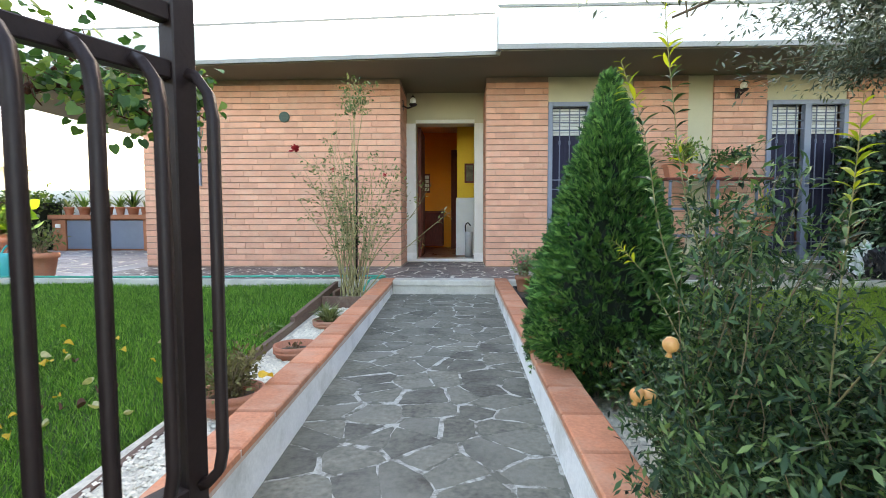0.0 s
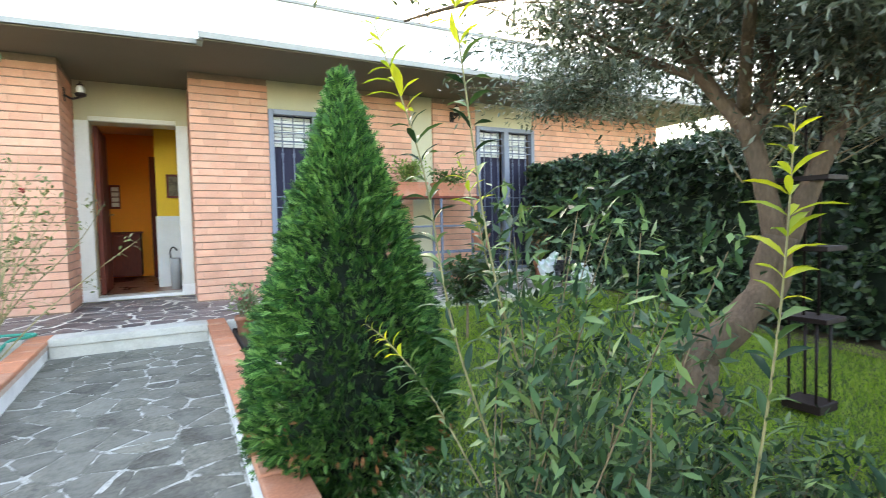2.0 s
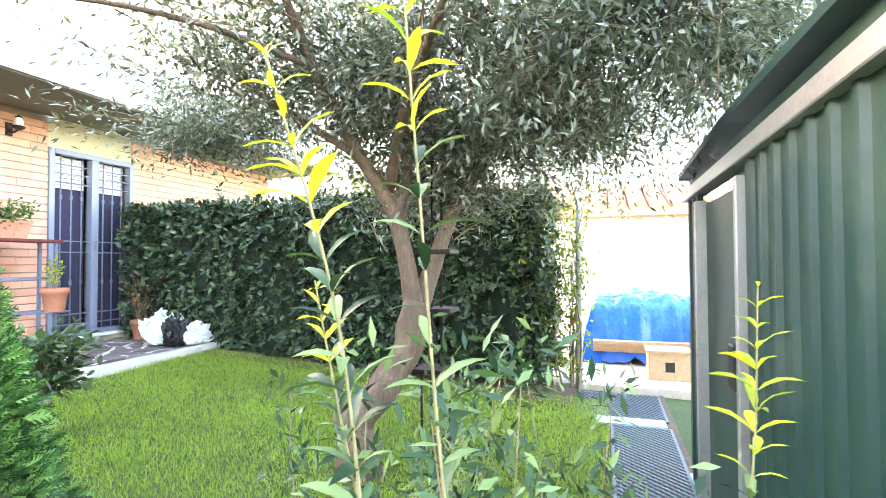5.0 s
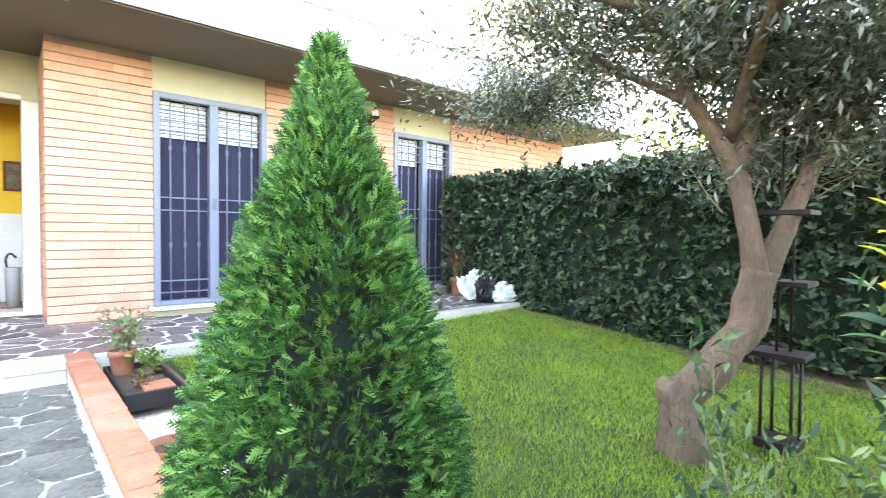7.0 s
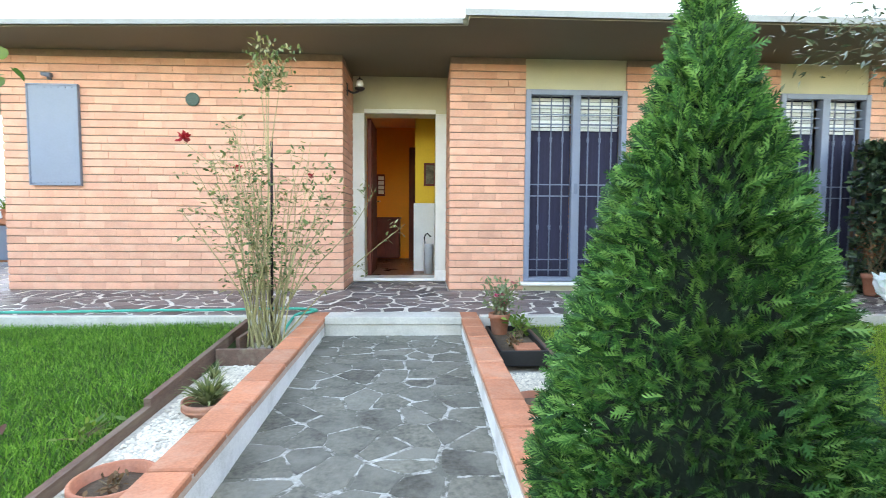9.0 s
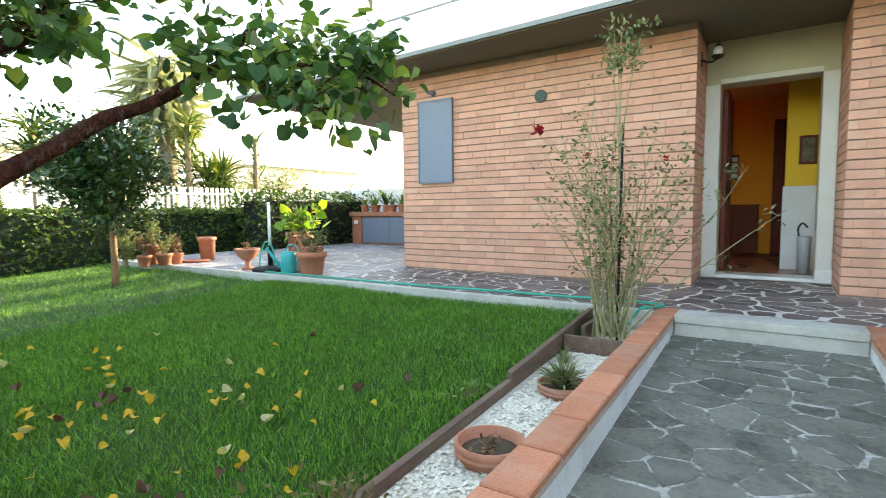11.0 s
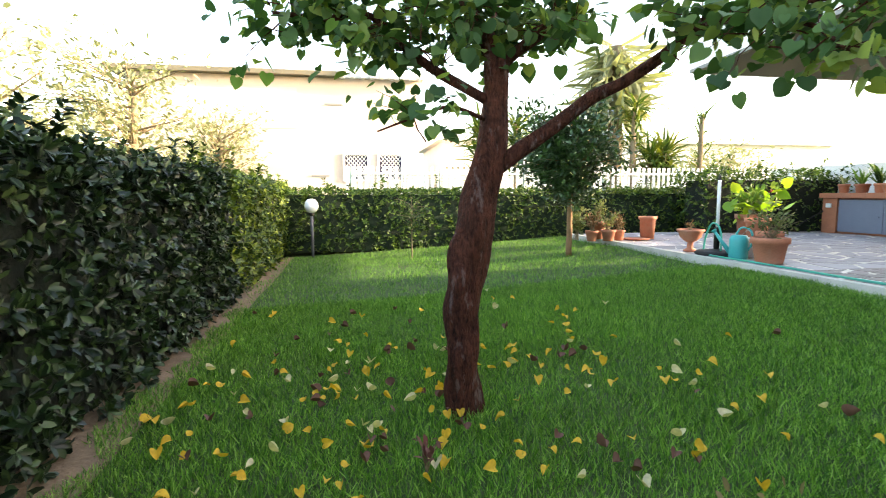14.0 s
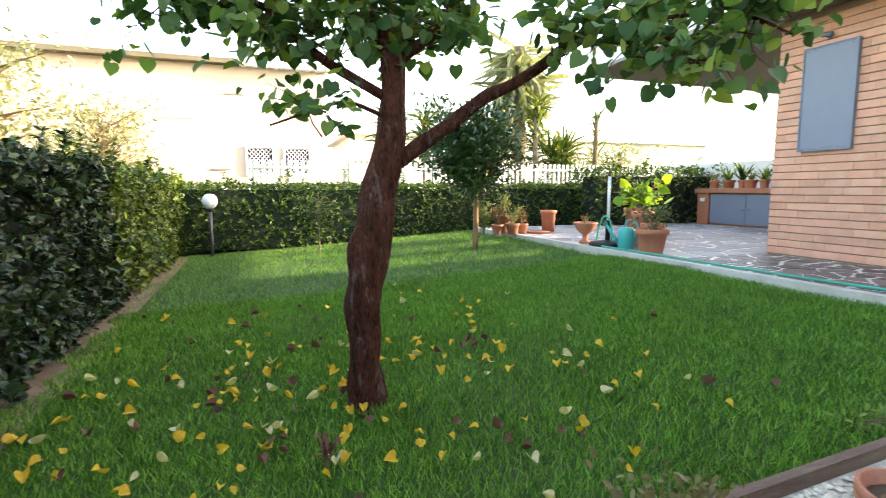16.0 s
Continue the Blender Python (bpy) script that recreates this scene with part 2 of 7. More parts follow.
def tube(bm, pts, radii, sides=8, caps=True, wobble=0.0):
    """A tapering tube along points."""
    pts = [Vector(p) for p in pts]
    if not hasattr(radii, "__len__"):
        radii = [radii] * len(pts)
    rings, ref = [], Vector((0.31, 0.17, 0.93)).normalized()
    for i, p in enumerate(pts):
        d = (pts[min(i + 1, len(pts) - 1)] - pts[max(i - 1, 0)]).normalized()
        if abs(d.dot(ref)) > 0.97:
            ref = Vector((1, 0.1, 0.05)).normalized()
        u = (ref - d * ref.dot(d)).normalized()
        w = d.cross(u)
        ref = u if abs(u.dot(d)) < 0.9 else ref
        ring = []
        for s in range(sides):
            a = 2 * math.pi * s / sides
            r = radii[i] * (1 + wobble * noise.noise(Vector((p.x * 7 + math.cos(a) * 1.3, p.y * 7 + math.sin(a) * 1.3, p.z * 5))))
            ring.append(bm.verts.new(p + (u * math.cos(a) + w * math.sin(a)) * r))
        rings.append(ring)
    for a, b in zip(rings, rings[1:]):
        for s in range(sides):
            f = bm.faces.new((a[s], a[(s + 1) % sides], b[(s + 1) % sides], b[s]))
            f.smooth = True
    if caps:
        bm.faces.new(rings[0][::-1]), bm.faces.new(rings[-1])
    return bm


def lathe(bm, prof, sides=24, at=(0, 0, 0)):
    """A body of revolution about z, from (radius, height) pairs."""
    rings = []
    for r, z in prof:
        rings.append([bm.verts.new((at[0] + r * math.cos(2 * math.pi * s / sides), at[1] + r * math.sin(2 * math.pi * s / sides), at[2] + z)) for s in range(sides)])
    for a, b in zip(rings, rings[1:]):
        for s in range(sides):
            f = bm.faces.new((a[s], a[(s + 1) % sides], b[(s + 1) % sides], b[s]))
            f.smooth = True
    bm.faces.new(rings[0][::-1]), bm.faces.new(rings[-1])
    return bm


def smooth_path(pts, n=6):
    """Catmull-Rom through the points."""
    P = [Vector(p) for p in pts]
    P = [P[0] * 2 - P[1]] + P + [P[-1] * 2 - P[-2]]
    out = []
    for i in range(1, len(P) - 2):
        for j in range(n):
            t = j / n
            a, b, c, d = P[i - 1], P[i], P[i + 1], P[i + 2]
            out.append(0.5 * ((2 * b) + (c - a) * t + (2 * a - 5 * b + 4 * c - d) * t * t + (3 * b - a - 3 * c + d) * t ** 3))
    return out + [P[-2]]


def mesh_np(name, V, F):
    """A mesh from arrays of vertices and faces of equal size."""
    me = bpy.data.meshes.new(name)
    V, F = np.ascontiguousarray(V, np.float32), np.ascontiguousarray(F, np.int32)
    me.vertices.add(len(V))
    me.vertices.foreach_set("co", V.ravel())
    me.loops.add(F.size)
    me.loops.foreach_set("vertex_index", F.ravel())
    me.polygons.add(len(F))
    me.polygons.foreach_set("loop_start", np.arange(len(F), dtype=np.int32) * F.shape[1])
    me.update(calc_edges=True)
    return me


def obj(name, data, material, parent=None, label="", m=None):
    if isinstance(data, bmesh.types.BMesh):
        me = bpy.data.meshes.new(name)
        bmesh.ops.recalc_face_normals(data, faces=data.faces)
        data.to_mesh(me)
        data.free()
    else:
        me = data
    if material and not me.materials:
        me.materials.append(material)
    ob = new(name, me)
    if parent:
        ob.parent = parent
    if m:
        ob.matrix_basis = m
    if label:
        tagged(ob, label=label)
    return ob


def part(name, bm, material, parent, label="", m=None):
    return obj(name, bm, material, parent, label, m)


def thing(name, m, label, category, group=""):
    e = new(name)
    e.empty_display_size = 0.1
    e.matrix_basis = m if isinstance(m, Matrix) else pose(*m)
    return tagged(e, label, category, group)


def setting(name, bm, material, label=""):
    return tagged(obj(name, bm, material), label, "", "", "structure")


def unit(A):
    return A / np.maximum(np.linalg.norm(A, axis=-1, keepdims=True), 1e-9)


def scatter(name, tmpl, P, A, N, S):
    """Copies a small leaf outline to points P with axis A, normal N and size S, in one mesh."""
    tv, tf = np.array(tmpl[0], float), np.array(tmpl[1], int)
    A, S = unit(A), np.broadcast_to(np.asarray(S, float), (len(P),))[:, None, None]
    side = unit(np.cross(N, A))
    N = np.cross(A, side)
    V = P[:, None, :] + S * (tv[None, :, 0:1] * A[:, None] + tv[None, :, 1:2] * side[:, None] + tv[None, :, 2:3] * N[:, None])
    F = tf[None] + (np.arange(len(P)) * len(tv))[:, None, None]
    return mesh_np(name, V.reshape(-1, 3), F.reshape(-1, tf.shape[1]))


# leaf outlines: (along, across, up), triangles
LANCE = ([(0, 0, 0), (0.45, 0.14, 0.02), (0.45, -0.14, 0.02), (0.5, 0, -0.02), (1, 0, -0.06)], [(0, 3, 1), (0, 2, 3), (3, 4, 1), (3, 2, 4)])
OVAL = ([(0, 0, 0), (0.35, 0.2, 0.03), (0.35, -0.2, 0.03), (0.5, 0, -0.02), (0.75, 0.18, 0.02), (0.75, -0.18, 0.02), (1, 0, -0.08)],
        [(0, 3, 1), (0, 2, 3), (3, 4, 1), (3, 2, 5), (3, 6, 4), (3, 5, 6)])
HEART = ([(0, 0, 0), (-0.12, 0.2, 0.04), (-0.06, 0.42, 0.07), (0.2, 0.53, 0.08), (0.5, 0.46, 0.05), (0.76, 0.26, 0.0), (1, 0, -0.12), (0.76, -0.26, 0.0), (0.5, -0.46, 0.05), (0.2, -0.53, 0.08), (-0.06, -0.42, 0.07), (-0.12, -0.2, 0.04), (0.4, 0, -0.04)],
         [(i, 12, (i + 1) % 12) for i in range(12)])
BLADE = ([(0, 0.038, 0), (0, -0.038, 0), (0.55, 0.03, 0.05), (0.55, -0.03, 0.05), (1, 0, 0.22)], [(0, 1, 3), (0, 3, 2), (2, 3, 4)])
STRAP = ([(0, 0.03, 0), (0, -0.03, 0), (0.4, 0.045, 0.12), (0.4, -0.045, 0.12), (0.75, 0.03, 0.1), (0.75, -0.03, 0.1), (1, 0, -0.05)],
         [(0, 1, 3), (0, 3, 2), (2, 3, 5), (2, 5, 4), (4, 5, 6)])
YOUNG = ([(0, 0, 0), (0.25, 0.085, 0.075), (0.25, -0.085, 0.075), (0.27, 0, 0.05), (0.55, 0.115, 0.07), (0.55, -0.115, 0.07), (0.56, 0, 0.04), (0.8, 0.07, -0.02), (0.8, -0.07, -0.02), (1, 0, -0.16)],
         [(0, 3, 1), (0, 2, 3), (1, 3, 6), (1, 6, 4), (3, 2, 5), (3, 5, 6), (4, 6, 9), (4, 9, 7), (6, 5, 8), (6, 8, 9)])
RNG = np.random.default_rng(7)


def rand_dirs(n, zlo=-1.0, zhi=1.0):
    z, a = RNG.uniform(zlo, zhi, n), RNG.uniform(0, 2 * math.pi, n)
    r = np.sqrt(1 - z * z)
    return np.stack([r * np.cos(a), r * np.sin(a), z], 1)


def ground_z(x, y):
    """Height of the lawn: falls gently from the terrace to the street hedge."""
    return np.interp(y, [1.0, 2.8, 6.4], [-0.37, -0.30, -0.07]) + 0.012 * np.sin(x * 2.1 + 1) * np.sin(y * 1.7)


def path_z(y):
    return float(np.interp(y, [0.0, 2.7, 6.4], [-0.27, -0.235, -0.145]))


# ---- ground ----
gx = np.concatenate([[-400, -120, -40, -20, -13], np.arange(-11, -1.3, 0.4), [-1.12, -0.9, -0.3, 0.3, 0.9, 1.15], np.arange(1.4, 9.01, 0.4), [12, 20, 40, 120, 400]])
gy = np.concatenate([[-400, -120, -40, -12, -3], np.arange(-1, 7.3, 0.4), [9, 14, 20, 40, 120, 400]])
GX, GY = np.meshgrid(gx, gy)
GZ = ground_z(GX, GY) - 0.012
GZ[(GX > 7) | (GX < -10.5) | (GY < 0.3)] -= 0.04
GZ[(GX > -0.95) & (GX < 1.0) & (GY > 0.3)] -= 0.35
gi = np.arange(GX.size).reshape(GX.shape)
setting("ground", mesh_np("ground", np.stack([GX, GY, GZ], -1).reshape(-1, 3), np.stack([gi[:-1, :-1], gi[:-1, 1:], gi[1:, 1:], gi[1:, :-1]], -1).reshape(-1, 4)), TURF, "dark turf soil under a green lawn")
setting("street", boxes((-400, -9, -0.5, 400, 0.1, -0.285)), mat("street_asphalt", (0.06, 0.06, 0.06), 0.9, 0.25, 3, 60, 0.4), "grey asphalt street outside the garden")
setting("yard", boxes((5.62, -3, -0.5, 16, 6.2, -0.285)), YARD, "pale dusty yard beside the garden")

# ---- house ----
EAVE = 2.62
setting("floor_terrace", boxes((-9.3, 6.5, -0.5, 8.2, 8.02, -0.012), (-9.3, 8.02, -0.5, -4.3, 13.5, -0.012), (-0.62, 8.02, -0.5, 0.575, 8.86, -0.012)), TGROUT, "crazy-paved terrace with pale joints")
KERB = mat("kerb_stone", (0.50, 0.48, 0.42), 0.7, 0.15, 6, 60, 0.1, stain=(0.33, 0.31, 0.26), stain_amt=0.6)
setting("kerb_terrace", boxes((-9.3, 6.42, -0.4, -0.69, 6.497, 0.004), (-0.525, 6.37, -0.055, 0.595, 6.60, 0.006), (-0.525, 6.385, -0.4, 0.595, 6.5, -0.056), (0.755, 6.40, -0.4, 5.28, 6.497, 0.004), bevel=0.004), KERB, "white stone kerb along the terrace edge")
XS = [(-4.3, -0.62), (0.575, 1.43), (2.585, 3.33), (3.67, 4.38), (5.45, 8.3)]
wall = boxes(*[(a + 0.004, 8.014, -0.3, b - 0.004, 8.3, EAVE) for a, b in XS])
wall_front = setting("wall_front", wall, MORTAR, "pale orange brick front wall with dark raked joints")
setting("wall_plaster", boxes((1.43, 8.03, 2.28, 2.585, 8.3, EAVE), (4.38, 8.03, 2.28, 5.45, 8.3, EAVE), (3.33, 8.03, -0.3, 3.67, 8.3, EAVE), (1.43, 8.03, -0.3, 2.585, 8.3, 0.06), (4.38, 8.03, -0.3, 5.45, 8.3, 0.06)), PLASTER, "grey-green plaster lintels and strip between the bricks")
setting("wall_door", boxes((-0.62, 8.86, -0.3, -0.475, 9.1, EAVE), (0.435, 8.86, -0.3, 0.62, 9.1, EAVE), (-0.475, 8.86, 2.145, 0.435, 9.1, EAVE), (-0.475, 8.86, -0.3, 0.435, 9.1, 0.0)), PLASTER, "grey-green plaster wall round the entrance")
setting("wall_recess", boxes((-0.9, 8.3, -0.3, -0.634, 9.1, EAVE), (0.589, 8.3, -0.3, 0.9, 9.1, EAVE), (-0.64, 8.014, 0, -0.634, 8.3, EAVE)), MORTAR, "brick sides of the entrance recess")
# the rear wall's gap is an added, unseen opening that lets daylight indoors
setting("wall_house", boxes((-4.286, 8.3, -0.3, -4.05, 13.8, EAVE), (8.05, 8.3, -0.3, 8.3, 13.8, EAVE), (-4.05, 13.55, -0.3, -2.8, 13.8, EAVE), (-1.3, 13.55, -0.3, 8.05, 13.8, EAVE), (-2.8, 13.55, -0.3, -1.3, 13.8, 0.9), (-2.8, 13.55, 2.2, -1.3, 13.8, EAVE)), WHITE, "plain outer walls of the house, with an added unseen daylight opening")


def slab(rows, z0, z1):
    """An upright prism over a plan outline."""
    bm = bmesh.new()
    lo, hi = [bm.verts.new((x, y, z0)) for x, y in rows], [bm.verts.new((x, y, z1)) for x, y in rows]
    bm.faces.new(lo[::-1]), bm.faces.new(hi)
    for i in range(len(rows)):
        k = (i + 1) % len(rows)
        bm.faces.new((lo[i], lo[k], hi[k], hi[i]))
    return bm


EL, ER = (-7.38, 7.58), (0.69, 7.10)  # front line of the left roof
setting("roof", slab([EL, ER, (0.69, 13.8), (-7.38, 13.8)], EAVE, 2.68), SOFFIT, "wide grey soffit of the flat roof, eave shade in its colour")
setting("roof_right", slab([(0.69, 6.9), (8.9, 6.9), (8.9, 13.8), (0.69, 13.8)], EAVE, 2.68), SOFFIT, "grey soffit over the windows, darkened for eave shade")
setting("trim_fascia", slab([(EL[0] - 0.02, EL[1] - 0.02), (0.66, ER[1] - 0.02), (0.66, 13.9), (EL[0] - 0.02, 13.9)], 2.682, 3.10), WHITE, "white painted roof fascia")
setting("trim_fascia_2", slab([(0.664, 6.88), (8.93, 6.88), (8.93, 13.9), (0.664, 13.9)], 2.682, 3.11), WHITE, "white painted roof fascia over the windows")
for nm, o, z0, z1 in (("trim_eave", 0.035, 3.102, 3.125), ("trim_eave_2", 0.03, 2.632, 2.679)):
    setting(nm, slab([(EL[0] - o, EL[1] - o), (0.64, ER[1] - o), (0.64, ER[1] - 0.021), (EL[0] - 0.021, EL[1] - 0.021), (EL[0] - 0.021, 13.9), (EL[0] - o, 13.9)], z0, z1), DRIP, "grey metal edge along the eave")
    setting(nm + "b", slab([(0.645, 6.88 - o + 0.02), (8.95, 6.88 - o + 0.02), (8.95, 6.879), (0.645, 6.879)], z0, z1 + 0.01), DRIP, "grey metal edge along the eave")

# interior behind the open door
ORANGE = mat("orange_wall_paint", (0.86, 0.30, 0.015), 0.7, 0.06, 2, 60, 0.05)
YELLOW = mat("yellow_wall_paint", (0.78, 0.48, 0.03), 0.7, 0.06, 2, 60, 0.05)
# tile brown is pushed to red for the warm light indoors
TILE = mat("brown_floor_tile", (0.30, 0.12, 0.06), 0.3, 0.12, 4, 50, 0.03)
setting("floor_inside", boxes((-4.05, 9.1, -0.3, 8.05, 13.55, 0.02)), TILE, "brown tiled floor inside the house")
setting("wall_inside", boxes((-4.0, 12.2, 0.02, -1.9, 12.3, EAVE), (-0.9, 12.2, 0.02, 0.42, 12.3, EAVE), (-1.9, 12.2, 2.3, -0.9, 12.3, EAVE), (0.42, 12.2, 0.02, 3.0, 12.3, EAVE), (2.9, 9.1, 0.02, 3.0, 12.2, EAVE), (-4.05, 9.1, 0.02, -3.95, 12.2, EAVE)), ORANGE, "orange painted wall inside")
setting("wall_hall", boxes((0.16, 9.9, 0.02, 0.9, 10.0, EAVE), (0.9, 9.1, 0.02, 1.0, 10.0, EAVE)), YELLOW, "yellow painted wall by the entrance")
# the ceiling's orange tan stands for warm light in the room
setting("ceiling", boxes((-4.05, 9.1, 2.56, 8.05, 13.55, 2.61)), mat("ceiling_warm_light_tint", (0.62, 0.36, 0.18), 0.8, 0.06, 2, 50, 0.05), "ceiling inside, tinted with the warm light of the room")
setting("trim_dado", boxes((0.155, 9.885, 0.02, 0.9, 9.899, 1.02), (0.15, 9.88, 1.02, 0.9, 9.899, 1.04), (0.14, 9.88, 0.02, 0.159, 10.0, 1.04)), WHITE, "white panelled lower part of the hall wall")
setting("door_1", boxes((-0.66, 8.80, 0.0, -0.475, 8.857, 2.145), (0.435, 8.80, 0.0, 0.572, 8.857, 2.145), (-0.475, 8.80, 2.146, 0.435, 8.857, 2.2), bevel=0.004), JAMB, "pale stone surround of the open entrance")
setting("door_sill", boxes((-0.475, 8.78, 0.0, 0.435, 9.1, 0.042), bevel=0.006), MARBLE, "white marble door sill")
setting("trim_plinth", boxes((-0.665, 8.79, 0.0, -0.47, 8.799, 0.14), (0.43, 8.79, 0.0, 0.577, 8.799, 0.14)), MARBLE, "white marble plinth blocks of the entrance")

# ---- path walls and beds ----
SKEW = 0.016  # the left wall closes in towards the street, metres per metre
setting("wall_path", boxes((0.60, 1.3, -0.6, 0.74, 6.60, -0.040), bevel=0.006), WALLWHITE, "low whitewashed wall along the path")
bm = bmesh.new()
lo, hi = ([bm.verts.new((x + SKEW * (6.5 - y), y, z)) for x, y in ((-0.677, 1.3), (-0.537, 1.3), (-0.537, 6.60), (-0.677, 6.60))] for z in (-0.6, -0.040))
bm.faces.new(hi)
for i in range(4):
    bm.faces.new((lo[i], lo[(i + 1) % 4], hi[(i + 1) % 4], hi[i]))
setting("wall_path_left", bm, WALLWHITE, "low whitewashed wall beside the pebble bed")
setting("path", boxes((-0.536, -0.5, -0.6, 0.601, 0.9, -0.268)), STONE, "concrete path base")
ys = np.linspace(0.9, 6.39, 12)
PV = np.array([(x, y, path_z(y) - 0.004) for y in ys for x in (-0.536, 0.601)])
setting("path_joints", mesh_np("path", PV, np.array([(2 * i, 2 * i + 1, 2 * i + 3, 2 * i + 2) for i in range(11)])), GROUT, "mossy pale mortar of the stone path")
BOARD_L = [(-1.02, 1.9), (-1.05, 3.5), (-1.09, 4.8), (-1.13, 6.38)]
bm = bmesh.new()
for (xa, ya), (xb, yb) in zip(BOARD_L, BOARD_L[1:]):
    za, zb = ground_z(xa, ya) + 0.09, ground_z(xb, yb) + 0.05
    vs = [bm.verts.new(p) for p in ((xa, ya, za - 0.25), (xb, yb, zb - 0.25), (xb, yb, zb), (xa, ya, za), (xa - 0.035, ya, za - 0.25), (xb - 0.035, yb, zb - 0.25), (xb - 0.035, yb, zb), (xa - 0.035, ya, za))]
    for f in ((0, 1, 2, 3), (7, 6, 5, 4), (3, 2, 6, 7), (0, 3, 7, 4), (2, 1, 5, 6)):
        bm.faces.new([vs[i] for i in f])
tagged(obj("bed_edging", bm, WOODB), "weathered brown wooden edging board beside the lawn", "edging")
for r, lab in (((-1.10, 5.62, -0.2, -0.70, 5.65, -0.06), "short wooden board across the bed by the rose"), ((-1.07, 5.9, -0.2, -1.04, 6.38, -0.05), "short dark board behind the rose"),
               ((1.10, 5.0, -0.25, 1.13, 6.38, -0.05), "dark wooden edging board of the flower bed"), ((1.16, 4.1, -0.3, 1.19, 5.0, -0.12), "dark wooden edging board beside the conifer")):
    tagged(obj("bed_edging", boxes(r, bevel=0.003), WOODB), lab, "edging")
bedz = lambda y: float(np.interp(y, [1.5, 6.4], [-0.255, -0.155]))
for nm, x0, x1, y0, y1 in (("bed_left", -1.12, -0.60, 1.5, 6.39), ("bed_right", 0.74, 1.2, 1.5, 6.39)):
    setting(nm, mesh_np(nm, np.array([(x0, y0, bedz(y0)), (x1, y0, bedz(y0)), (x1, y1, bedz(y1)), (x0, y1, bedz(y1))]), np.array([(0, 1, 2, 3)])), PEBBASE, "bed of white pebbles")
PEB = ([(0.5, 0, 0), (0, 0.42, 0), (-0.5, 0, 0), (0, -0.42, 0), (0, 0, 0.32), (0.25, 0.25, 0.2), (-0.25, -0.25, 0.2)], [(0, 1, 4), (1, 2, 4), (2, 3, 4), (3, 0, 4)])


def pebbles(x0, x1, y0, y1, n):
    P = np.stack([RNG.uniform(x0, x1, n), RNG.uniform(y0, y1, n), np.zeros(n)], 1)
    P[:, 2] = np.interp(P[:, 1], [1.5, 6.4], [-0.255, -0.155]) + RNG.uniform(-0.003, 0.008, n)
    A = rand_dirs(n, -0.15, 0.15)
    N = unit(np.stack([RNG.normal(0, 0.25, n), RNG.normal(0, 0.25, n), np.ones(n)], 1))
    return scatter("pebbles", PEB, P, A, N, RNG.uniform(0.014, 0.032, n))


tagged(obj("pebbles", pebbles(-1.05, -0.62, 1.9, 5.6, 10500), PEBBLE), "white and cream pebbles in the flower bed", "pebbles", "", "stuff")
tagged(obj("pebbles", pebbles(0.745, 1.15, 1.6, 5.42, 8500), PEBBLE), "white pebbles round the conifer", "pebbles", "", "stuff")


